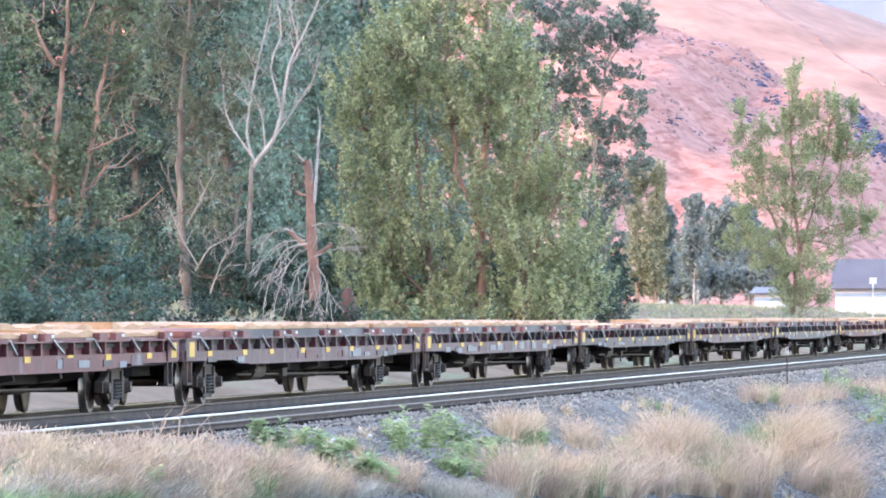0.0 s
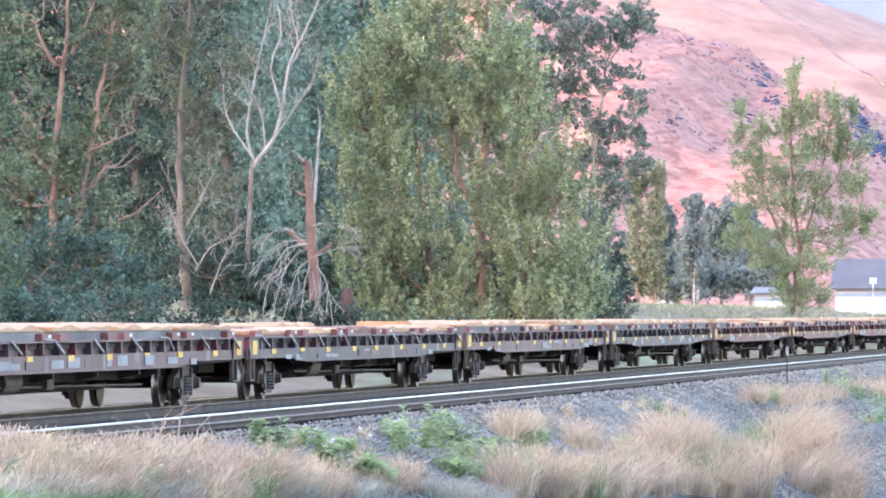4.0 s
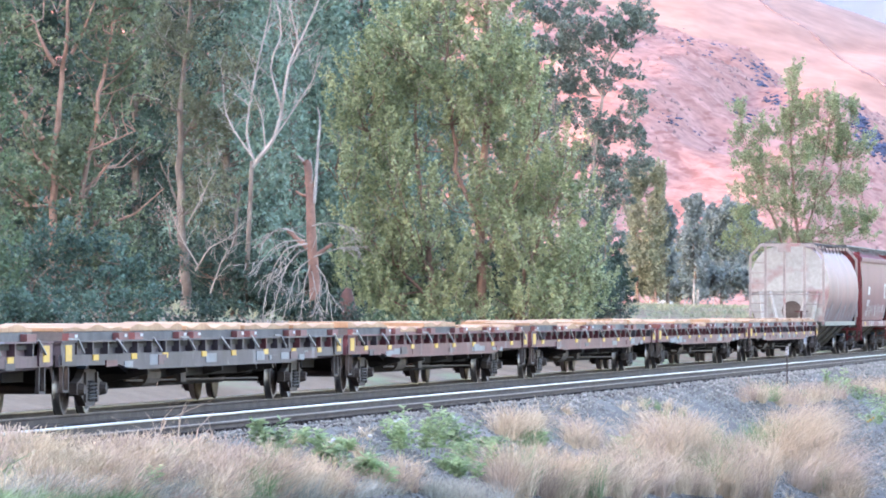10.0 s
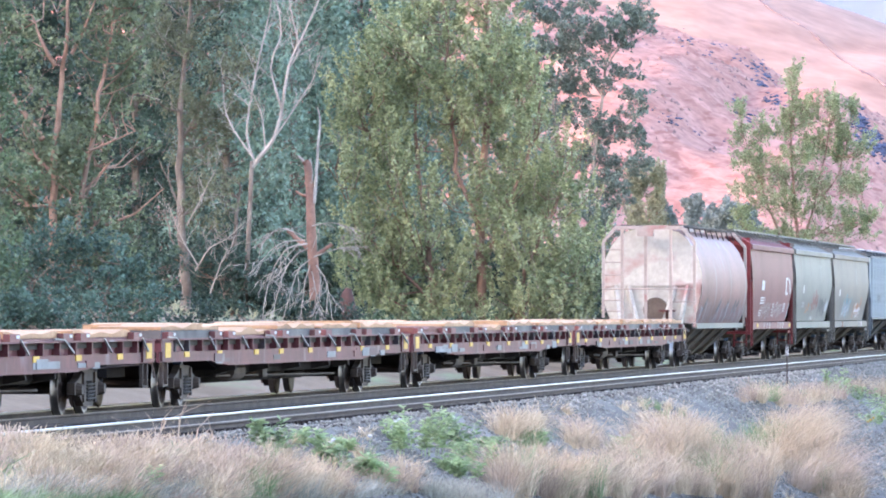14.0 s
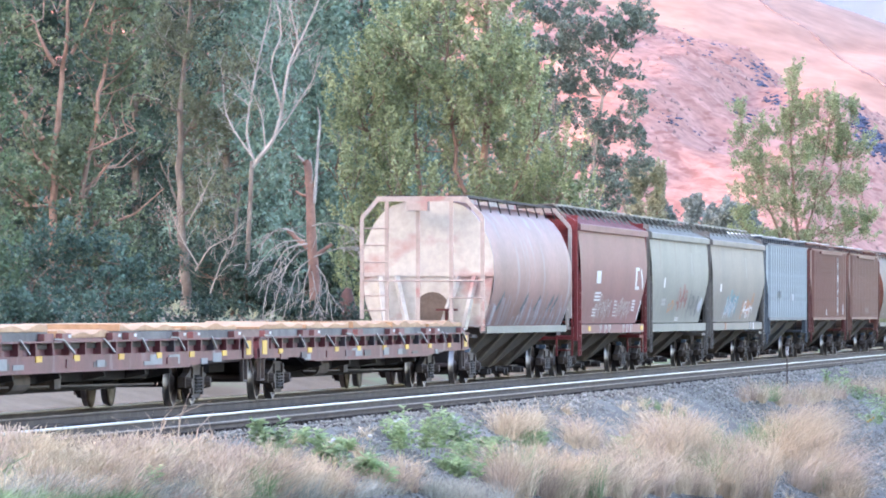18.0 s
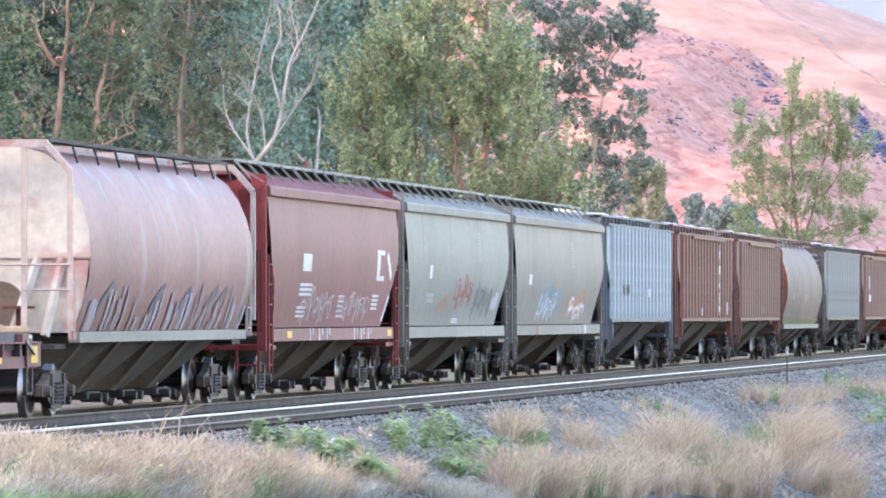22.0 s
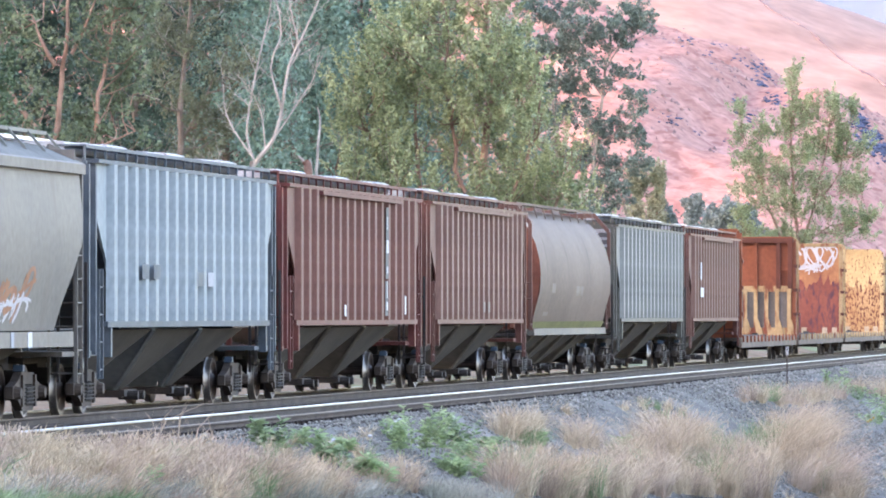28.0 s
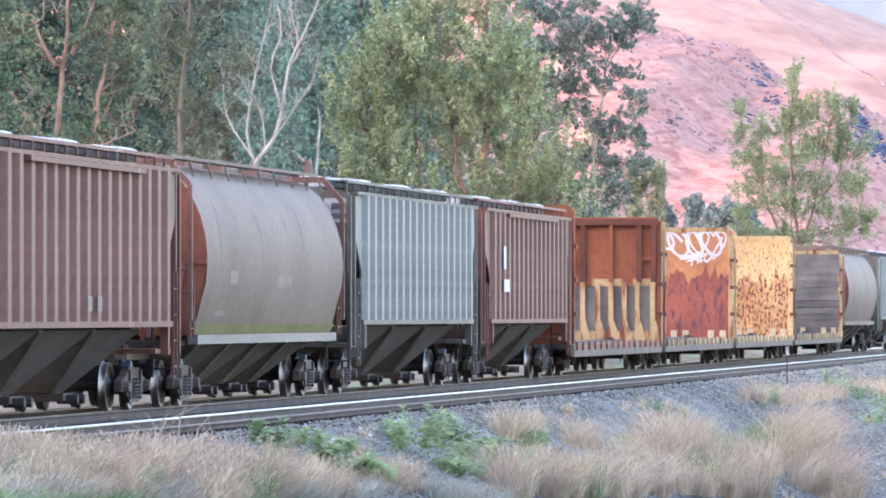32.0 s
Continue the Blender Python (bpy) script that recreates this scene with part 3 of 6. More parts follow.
grown_tree(15, -70, 36, [([(-70, 580), (-68, 300), (-60, -20)], 0.25)], lobes_within(15, EDGE_C, 50, 42, 0.8), LEAF_DARK, BARK, "dense dark cottonwood at the edge of the grove", 12, 60, 0.062, 0.8, 0.18, 0.5, 0.9, 0.2)
EDGE_D = [(-60, 120, 420), (200, 130, 400), (420, 180, 460), (575, 190, 470)]
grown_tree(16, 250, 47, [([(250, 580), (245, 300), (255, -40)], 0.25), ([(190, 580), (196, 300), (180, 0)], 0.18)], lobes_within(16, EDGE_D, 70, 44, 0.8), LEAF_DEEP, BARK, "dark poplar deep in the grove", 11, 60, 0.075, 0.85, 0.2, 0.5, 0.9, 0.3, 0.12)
# leafy growth that hangs to the ground along the front of the grove
EDGE_E = [(400, -20, 150), (480, -30, 290), (575, -30, 300)]
grown_tree(17, 120, 34.5, [([(60, 585), (55, 520), (40, 450)], 0.06), ([(180, 585), (190, 520), (220, 470)], 0.06)], lobes_within(17, EDGE_E, 40, 36, 0.75), LEAF_TEAL, BARK, "blue-green saplings at the foot of the grove", 13, 60, 0.058, 0.7, 0.16, 0.5, 0.9, 0.3,
           group="bushes under the trees")
EDGE_F = [(440, 320, 430), (500, 300, 480), (580, 290, 640)]
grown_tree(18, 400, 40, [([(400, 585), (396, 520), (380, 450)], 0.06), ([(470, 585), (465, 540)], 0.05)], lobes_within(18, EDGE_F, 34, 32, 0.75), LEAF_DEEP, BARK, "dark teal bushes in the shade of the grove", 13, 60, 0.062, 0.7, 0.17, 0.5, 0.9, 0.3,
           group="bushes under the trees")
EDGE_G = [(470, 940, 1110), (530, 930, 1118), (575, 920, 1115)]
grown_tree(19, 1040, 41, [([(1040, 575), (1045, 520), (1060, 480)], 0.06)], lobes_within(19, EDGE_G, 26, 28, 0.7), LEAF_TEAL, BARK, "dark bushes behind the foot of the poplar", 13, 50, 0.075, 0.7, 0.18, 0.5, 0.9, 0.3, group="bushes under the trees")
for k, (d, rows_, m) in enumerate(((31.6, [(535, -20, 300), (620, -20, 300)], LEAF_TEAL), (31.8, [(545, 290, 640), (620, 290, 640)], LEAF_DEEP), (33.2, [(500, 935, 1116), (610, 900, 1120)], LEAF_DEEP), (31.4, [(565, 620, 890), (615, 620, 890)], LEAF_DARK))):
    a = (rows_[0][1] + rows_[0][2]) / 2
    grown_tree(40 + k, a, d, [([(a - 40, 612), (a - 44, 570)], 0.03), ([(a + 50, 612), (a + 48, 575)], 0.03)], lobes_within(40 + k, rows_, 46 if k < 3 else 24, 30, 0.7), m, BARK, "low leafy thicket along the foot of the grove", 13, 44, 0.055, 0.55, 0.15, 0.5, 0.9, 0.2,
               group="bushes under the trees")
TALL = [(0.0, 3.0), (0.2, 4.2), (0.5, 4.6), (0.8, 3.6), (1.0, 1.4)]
# left-hand crowns take LEAF_DEEP, so the dark gaps are coloured in
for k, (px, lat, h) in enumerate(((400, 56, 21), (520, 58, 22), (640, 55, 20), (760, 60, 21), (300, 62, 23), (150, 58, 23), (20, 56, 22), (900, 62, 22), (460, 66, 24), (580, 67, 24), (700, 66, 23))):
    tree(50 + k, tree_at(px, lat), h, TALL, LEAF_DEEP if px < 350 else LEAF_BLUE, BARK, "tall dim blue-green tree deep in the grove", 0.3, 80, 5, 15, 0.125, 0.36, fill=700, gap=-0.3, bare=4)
# undergrowth bank added to close pale gaps, its shade put into the leaf colour
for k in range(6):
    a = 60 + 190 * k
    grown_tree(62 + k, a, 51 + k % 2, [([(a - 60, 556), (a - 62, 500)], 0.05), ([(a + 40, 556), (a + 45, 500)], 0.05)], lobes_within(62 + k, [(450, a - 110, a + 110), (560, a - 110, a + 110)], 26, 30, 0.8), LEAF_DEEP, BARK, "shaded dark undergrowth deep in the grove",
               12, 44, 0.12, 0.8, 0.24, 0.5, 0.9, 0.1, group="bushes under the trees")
# dark ragged tree behind the poplar: flat clumps on bare pale limbs
RAGGED = [(1120, 20, 30, 16), (1095, 45, 22, 14), (1140, 48, 22, 12), (1105, 75, 26, 12), (1060, 70, 24, 16), (1020, 40, 34, 22), (975, 30, 30, 22), (945, 15, 22, 16), (1000, 85, 34, 22), (1040, 110, 26, 16), (960, 80, 20, 16), (1035, 5, 26, 10), (1070, 150, 16, 12),
          (1110, 130, 24, 10), (1125, 170, 16, 14), (1020, 150, 24, 20), (1128, 205, 12, 10), (1040, 215, 26, 22), (1085, 225, 24, 14), (1115, 245, 24, 12), (1130, 280, 16, 12), (1060, 270, 34, 22), (1100, 300, 30, 16), (1070, 330, 32, 20), (1100, 350, 20, 14),
          (1040, 380, 40, 24), (1075, 400, 26, 20), (1050, 450, 40, 26), (990, 200, 30, 26), (985, 140, 26, 20), (1000, 290, 34, 26)]
grown_tree(70, 1050, 46, [([(1040, 575), (1042, 450), (1050, 330), (1056, 250), (1070, 150), (1082, 60), (1095, 0)], 0.17), ([(1055, 260), (1090, 235), (1125, 200)], 0.06), ([(1046, 360), (1085, 300), (1130, 290)], 0.06), ([(1066, 170), (1030, 110), (985, 70)], 0.07),
                          ([(1075, 120), (1105, 70), (1140, 40)], 0.06), ([(1000, 575), (990, 300), (970, 80), (950, 0)], 0.14), ([(1042, 400), (1090, 385), (1120, 375)], 0.05)],
           RAGGED, LEAF_SPRUCE, BARK_PALE, "dark ragged tree with bare pale twigs behind the poplar", 34, 64, 0.09, 0.8, 0.19, 0.25, 1.0, 0.25, 0.07, group="trees beside the railway")
SPIRES = [(1128, 335, 20, 30), (1126, 400, 20, 34), (1130, 465, 22, 34), (1132, 515, 22, 22), (1160, 325, 8, 22), (1162, 365, 14, 22), (1160, 415, 18, 30), (1158, 470, 20, 30), (1160, 515, 18, 20), (1172, 330, 5, 24), (1150, 490, 14, 30)]
grown_tree(80, 1145, 68, [([(1130, 540), (1128, 440), (1126, 320)], 0.16), ([(1160, 540), (1160, 440), (1166, 315)], 0.16)], SPIRES, LEAF_TAN, BARK_PINK, "slim columnar poplars with showing trunks across the field", 26, 60, 0.15, 1.6, 0.25, 1.6, 0.3, 0.15, group="far field trees")
FARS = ([(1228, 375, 12, 22), (1222, 430, 18, 34), (1232, 480, 22, 34), (1228, 520, 20, 18)], [(1270, 400, 24, 30), (1285, 380, 22, 20), (1262, 450, 24, 34), (1290, 450, 26, 34), (1275, 510, 28, 24)],
        [(1320, 400, 24, 30), (1335, 440, 24, 34), (1318, 480, 26, 34), (1340, 515, 22, 20)], [(1250, 500, 24, 26), (1300, 505, 26, 24), (1345, 500, 24, 26), (1375, 480, 16, 40), (1215, 510, 20, 22), (1100, 500, 14, 34), (1112, 450, 10, 40), (1180, 520, 20, 14)], [(1198, 500, 14, 26), (1202, 460, 10, 24), (1195, 525, 12, 12)], [(1362, 470, 14, 26), (1368, 515, 14, 18)], [(1182, 400, 8, 40), (1184, 460, 10, 40)])
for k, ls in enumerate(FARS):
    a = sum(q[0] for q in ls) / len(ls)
    grown_tree(90 + k, a, 66 + (k % 3) * 3, [([(a, 545), (a + 2, 470), (a - 2, 400 if k < 3 else 480)], 0.2)], ls, LEAF_HAZE if k != 4 else LEAF_TAN, BARK, "haze-pale green tree across the field", 26, 60, 0.19, 1.1, 0.4, 0.9, 0.5, 0.15, group="far field trees")


# ---- dead trees: bare limbs that fork and fork again ----
def bare_tree(seed, across, lateral, stems, label, wood_material, twigs=7, reach=1.0, drop=0.0, z=None, name="limb"):
    """stems: lines of (across, down) with the radius at either end."""
    g = random.Random(seed)
    at = tree_at(across, lateral, z)
    k = math.hypot(at[0], at[1]) / 10719
    foot = 556.7 + (EYE_Z - at[2]) / k
    t = thing("dead_tree", label, "dead tree", "dead trees in the grove", at)
    for line_, r0, r1 in stems:
        s, x, fine = Shape(), 0.0, []
        pts = [Vector((0, -(a - across) * k, (foot - d) * k)) for a, d in line_]
        for i in range(len(pts) - 1):
            a, b, c, e = pts[max(0, i - 1)], pts[i], pts[i + 1], pts[min(len(pts) - 1, i + 2)]
            for u in (0, 0.25, 0.5, 0.75):
                x += g.gauss(0, 0.02)
                fine.append(0.5 * (2 * b + (c - a) * u + (2 * a - 5 * b + 4 * c - e) * u * u + (3 * b - a - 3 * c + e) * u ** 3) + Vector((x, g.gauss(0, 0.006), 0)))
        fine.append(pts[-1] + Vector((x, 0, 0)))
        m = len(fine) - 1
        tube_path(s, fine, [r0 + (r1 - r0) * i / m for i in range(m + 1)], 8)
        for _ in range(twigs):
            i = g.randint(max(1, m // 4), m - 1)
            d = (fine[i + 1] - fine[i - 1]).normalized() + Vector((g.gauss(0, 0.5), g.gauss(0, 0.7), g.gauss(0.1, 0.3) - drop))
            r = max(0.010, 0.45 * (r0 + (r1 - r0) * i / m))
            ln = reach * g.uniform(0.5, 1.4)
            p2, r2 = limb(g, fine[i], d, ln, min(r, 0.03), 0.22, 7, 0.06 - drop * 0.25)
            tube_path(s, p2, r2, 5)
            for e in (2, 4, 5):
                p3, r3 = limb(g, p2[e], (p2[e + 1] - p2[e]).normalized() + Vector((g.gauss(0, 0.6), g.gauss(0, 0.6), g.gauss(0.05, 0.3) - drop)), ln * g.uniform(0.3, 0.6), 0.014, 0.25, 5, 0.05 - drop * 0.25)
                tube_path(s, p3, [max(q, 0.006) for q in r3], 4)
        part(name, s, wood_material, t, smooth=True)
    return t


bare_tree(201, 440, 39, [([(446, 296), (462, 276), (486, 245), (500, 195), (512, 120), (540, 60), (565, 5), (575, -30)], 0.085, 0.025),
                         ([(452, 290), (436, 240), (445, 170), (462, 90), (476, 30), (484, -20)], 0.05, 0.02), ([(500, 195), (480, 120), (498, 60), (488, -10)], 0.05, 0.02), ([(512, 120), (530, 90), (520, 40), (510, -10)], 0.045, 0.02),
                         ([(490, 240), (530, 180), (556, 140), (565, 100)], 0.035, 0.012), ([(452, 285), (420, 240), (400, 200), (395, 150)], 0.04, 0.014), ([(470, 262), (462, 200), (440, 150)], 0.03, 0.012)],
          "bleached white dead tree with forked bare limbs", DEADWOOD, 10, 1.0)
part("trunk", Shape().bar((0.9, 0.3, 0), (0.0, -0.12, 5.6), 0.10, 8, 0.08), BARK, bpy.data.objects["dead_tree"], smooth=True)
bare_tree(202, 350, 39.5, [([(345, 480), (372, 440), (400, 425), (430, 400)], 0.03, 0.012), ([(350, 470), (320, 420), (296, 360)], 0.03, 0.012), ([(372, 520), (390, 470), (405, 440)], 0.03, 0.012), ([(330, 400), (362, 340), (384, 300)], 0.03, 0.012)],
          "tangle of thin grey dead branches among dark trees", BARK_PALE, 8, 0.9)
bare_tree(203, 553, 30.5, [([(560, 580), (556, 500), (552, 430), (549, 350), (545, 296), (540, 286)], 0.19, 0.10)], "broken red-brown snag with a splintered top", BARK_RED, 0, z=0.5, name="trunk")
SNAG = ([([(552, 445), (532, 428), (508, 408)], 0.10, 0.06, BARK_RED), ([(556, 455), (575, 442), (588, 432)], 0.07, 0.05, BARK_RED), ([(549, 350), (534, 345), (522, 338)], 0.06, 0.03, BARK_RED), ([(546, 300), (536, 284), (526, 276)], 0.05, 0.03, DEADWOOD),
         ([(556, 360), (560, 310), (562, 270), (566, 220), (562, 190)], 0.06, 0.02, DEADWOOD), ([(550, 330), (552, 300), (548, 280)], 0.05, 0.01, DEADWOOD)])
snag = bpy.data.objects["dead_tree.002"]
for line_, r0, r1, m in SNAG:
    piece = bare_tree(205, 553, 30.5, [(line_, r0, r1)], "", m, 0, z=0.5, name="stub")
    for child in list(piece.children):
        child.parent = snag
    bpy.data.objects.remove(piece)
bare_tree(204, 530, 30.2, [([(545, 432), (510, 440), (486, 470), (470, 520), (462, 570)], 0.03, 0.012), ([(545, 440), (520, 455), (500, 490), (486, 540), (480, 570)], 0.024, 0.008), ([(540, 425), (500, 430), (470, 452), (452, 490)], 0.02, 0.006),
                           ([(548, 460), (528, 480), (515, 520), (500, 572)], 0.024, 0.008), ([(548, 470), (538, 510), (530, 572)], 0.02, 0.008), ([(560, 470), (578, 500), (590, 570)], 0.018, 0.006), ([(530, 430), (495, 470), (478, 500)], 0.018, 0.006),
                           ([(552, 480), (560, 520), (572, 572)], 0.018, 0.006), ([(540, 420), (500, 405), (470, 420), (456, 450)], 0.018, 0.006), ([(556, 455), (600, 440), (640, 436)], 0.02, 0.006), ([(552, 400), (590, 395), (625, 405)], 0.018, 0.006)],
          "drooping bleached dead twigs hanging from the snag", DEADWOOD, 8, 0.7, 0.35, z=0.5)

q = tree_at(618, 33.5)
t = thing("stump", "dark brown broken stump in the shade of the trees", "stump", at=q)
s = Shape()
tube_path(s, [Vector((0, 0, -0.1)), Vector((0.05, 0.02, 0.4)), Vector((0.0, 0.1, 0.9)), Vector((0.1, 0.05, 1.25))], [0.36, 0.30, 0.27, 0.12], 9)
part("trunk", s, BARK_DARK, t, smooth=True)

# ---- marks on the hills: a dark track across the slope and shadow-blue rocks along the crest ----
def on_hill(across, down, height, x0, x1, step):
    """Where the line of sight meets a hill."""
    b, rise = bearing(across), (556.7 - down) / 10719

    def hidden(x):
        return height(x, x * math.tan(b)) > EYE_Z + rise * x / math.cos(b)

    x = x0
    while x < x1:
        if hidden(x):
            while hidden(x - step):
                x -= step
            return Vector((x, x * math.tan(b), EYE_Z + rise * x / math.cos(b)))
        x += step * 6
    return None


# Rocks added along the crest, the lee-side shadow put into their blue-dark colour.
ROCK = material("shadow_blue_rock", "5E6680", "50586E", 0.95, scale=0.2, fine=0.8, bump=1.0, gloss=0.05)
TRACK_SOIL = material("dark_slope_track", "766C74", "6A6068", 0.95, scale=0.05, fine=0.5, gloss=0.05)
line = [on_hill(1335 + 240 * k / 30, -8 + 172 * k / 30 + 5 * math.sin(k * 0.4), back_hill, 2300, 3400, 4) for k in range(31)]
line = [p for p in line if p]
v = [tuple(p + Vector((-1.5, 0, e))) for p in line for e in (-0.7, 0.7)]
track = Shape().add(v, [(2 * i, 2 * i + 1, 2 * i + 3, 2 * i + 2) for i in range(len(line) - 1)])
tagged(new("hill_track", track.mesh("hill_track", TRACK_SOIL)), "thin dark track slanting across the far hillside", "track", kind="structure")
rr = random.Random(61)
rocks = Shape()
for (a0, d0), (a1, d1), count, size in (((1258, 74), (1338, 118), 70, 0.8), ((1336, 114), (1378, 190), 200, 1.1), ((1130, 190), (1280, 255), 60, 0.8), ((1300, 175), (1350, 240), 60, 0.9), ((1505, 208), (1575, 285), 260, 1.5),
                                        ((1180, 60), (1260, 100), 30, 0.7)):
    for _ in range(count):
        u = rr.random()
        p = on_hill(a0 + (a1 - a0) * u + rr.gauss(0, 9), d0 + (d1 - d0) * u + rr.gauss(0, 7), lambda px, py: max(spur_hill(px, py), back_hill(px, py)), 1350, 3200, 4)
        if p is None:
            continue
        n0, k = len(rocks.v), size * rr.uniform(0.4, 1.2)
        rocks.v += [tuple(p + Vector((ox * rr.uniform(0.5, 1.2), oy * rr.uniform(0.6, 1.6), oz * rr.uniform(0.3, 0.8))) * k) for ox, oy, oz in ((1, 0, 0), (0, 1, 0), (-1, 0, 0), (0, -1, 0), (0, 0, 1), (0, 0, -1), (0.6, -0.6, 0.6), (-0.6, 0.6, 0.6))]
        rocks.f += [tuple(n0 + i for i in q) for q in ((0, 1, 4), (1, 2, 4), (2, 3, 4), (3, 0, 6), (0, 4, 6), (4, 3, 6), (1, 0, 5), (2, 1, 5), (3, 2, 5), (0, 3, 5), (2, 7, 4), (1, 7, 2))]
ob = new("rock_outcrop", rocks.mesh("rock_outcrop", ROCK))
tagged(ob, "shadow-blue rocks standing in for shade along the crest of the spur", "rocks", kind="stuff")

# scattered scrub on the spur
rs = np.random.default_rng(77)
scrub_v, scrub_f = [], []
for _ in range(5500):
    x, y = rs.uniform(1480, 2150), rs.uniform(70, 250)
    if noise.noise((x * 0.012, y * 0.035, 1.0)) < rs.uniform(-0.25, 0.45):
        continue
    h, w, z, n0 = rs.uniform(0.3, 0.9), rs.uniform(0.35, 1.1), spur_hill(x, y), len(scrub_v)
    scrub_v += [(x + w, y, z - 0.4), (x, y + w, z - 0.4), (x - w, y, z - 0.4), (x, y - w, z - 0.4), (x + rs.uniform(-0.2, 0.2), y + rs.uniform(-0.3, 0.3), z + h)]
    scrub_f += [(n0, n0 + 1, n0 + 4), (n0 + 1, n0 + 2, n0 + 4), (n0 + 2, n0 + 3, n0 + 4), (n0 + 3, n0, n0 + 4)]
SCRUB = material("mauve_dry_scrub", "A2857C", "8C7270", 0.95, per_island=0.3, bump=0.0, scale=0.02, gloss=0.04)
tagged(new("hill_scrub", fast_mesh("hill_scrub", scrub_v, scrub_f, SCRUB)), "low mauve scrub dotted over the dry spur", "scrub", kind="stuff")
# ---- rolling stock: each car's x runs from its leading coupler backwards, y = -1.6 is the side towards the viewer ----
CARS = []


def travelled(t):
    """Metres that the train has gone, a little slower towards the end."""
    return 12.0 * (t - 0.0016974 * (t - 16) ** 2)


def paint(name, base, other=None, **k):
    k.setdefault("rough", 0.62)
    k.setdefault("fine", 7.0)
    k.setdefault("gloss", 0.16)
    return material(name, base, other, **k)


P_WHITE = paint("faded_cream_paint", "DCD6C8", "CCC4B6", scale=0.5, stain="B4807A", stain_at=0.55, streak=(1, 0.7, 1.0), stain_scale=0.75)
P_PINK = paint("chalky_pink_paint", "9A736E", "86665F", scale=0.4, stain="948A8C", stain_at=0.57, streak=(0.9, 1, 0.14), stain_scale=1.3)
P_PINKRED = paint("worn_red_frame", "C0B2A8", "B0A096", scale=0.8, stain="AE635C", stain_at=0.56, streak=(1, 1, 1.2), stain_scale=1.0)
P_RED = paint("oxide_red_paint", "8E3F3E", "7A3435", scale=0.6)
P_MAROON = paint("faded_maroon_paint", "865456", "764A4A", scale=0.4, stain="683E3C", stain_at=0.6, streak=(1.6, 1, 0.1))
ROOF_GREY = paint("dusty_grey_roof", "8A8A86", "787874", scale=0.5, rough=0.95, gloss=0.03)
ROOF_MAUVE = paint("dusty_maroon_roof", "8A5E62", "785054", scale=0.5, rough=0.95, gloss=0.03)
P_GREY = paint("pale_grey_paint", "84857E", "737771", scale=0.4, stain="76726A", stain_at=0.57, streak=(1.2, 1, 0.12))
P_GREY2 = paint("warm_grey_paint", "827C74", "716E6A", scale=0.4, stain="736C64", stain_at=0.57, streak=(1.2, 1, 0.12))
P_BLUE = paint("light_blue_paint", "98A2A6", "8A969C", scale=0.5, bump=0.04, stain="6E7F90", stain_at=0.68, streak=(1.4, 1, 0.3))
P_BLUEBAY = paint("pale_blue_slope_sheet", "B4BCC0", "9AA4AA", scale=0.7)
P_BLUEEND = paint("grey_blue_end_paint", "646E76", "545E66")
P_REDEND = paint("dull_red_end_paint", "74423E", "643835")
P_GREYEND = paint("dull_grey_end_paint", "66665F", "565650")
P_BROWN = paint("brown_oxide_paint", "7A5047", "69443C", scale=0.5, stain="8C6E62", stain_at=0.6, streak=(2.4, 1, 0.06))
P_BROWN2 = paint("dark_brown_oxide_paint", "7E5A50", "6C4E45", scale=0.5, stain="866C60", stain_at=0.6, streak=(2.4, 1, 0.06))
P_STEEL = paint("dull_silver_paint", "867468", "746458", scale=0.4, rough=0.75, stain="6E5F52", stain_at=0.58, streak=(1.2, 1, 0.14))
P_SILVER = paint("light_silver_paint", "8A8C88", "787A76", scale=0.4, rough=0.6, stain="8E8A86", stain_at=0.62, streak=(2.0, 1, 0.08))
P_RUSTEND = paint("rusty_end_sheet", "905846", "7C4A3C", scale=0.8)
P_ORANGE = paint("rusted_orange_steel", "9A5A3E", "804A36", scale=0.8, stain="6E3E34", stain_at=0.58, streak=(1, 1, 0.5))
P_YELLOW = paint("weathered_yellow_paint", "BEA47A", "A88C66", scale=0.8, stain="7E4734", stain_at=0.5, streak=(1, 1.4, 0.35), stain_scale=2.6)
P_YELLOWRUST = paint("rust_streaked_yellow", "D8BC8A", "C6A474", scale=0.9, stain="743E2C", stain_at=0.56, streak=(1, 2.2, 1.0), stain_scale=6.0)
P_YELLOWWORN = paint("rust_eaten_yellow", "CCA476", "B4885C", scale=0.9, stain="6A3830", stain_at=0.48, streak=(1, 2.2, 1.0), stain_scale=6.0)
P_RUSTTOP = paint("faded_orange_panel", "BC845A", "A87050", scale=0.9, stain="96583E", stain_at=0.58, streak=(1, 2.0, 0.5), stain_scale=2.6)
P_POST = paint("dark_brown_steel_post", "6C4034", "58342C", scale=0.9)
CREAM = paint("cream_block", "C8B69C", "B0A088", scale=1.2)
ROOF_WHITE = paint("pale_hatch_lid_paint", "CCCED0", "A8AAAC", scale=0.5, stain="98706A", stain_at=0.62, streak=(1, 1, 1))
P_RUSTPANEL = paint("rust_red_panel", "9A5A4A", "84483E", scale=0.6, mix=0.6, stain="62404A", stain_at=0.52, streak=(1, 1.6, 0.6), stain_scale=3.2)
P_PURPLE = paint("faded_mauve_flat_paint", "6E5258", "564146", scale=0.9, stain="8A868E", stain_at=0.58, streak=(0.8, 1, 0.4))
P_PURPLE2 = paint("oxide_flat_paint", "764246", "5E363C", scale=0.9, stain="84727A", stain_at=0.58, streak=(0.8, 1, 0.4))
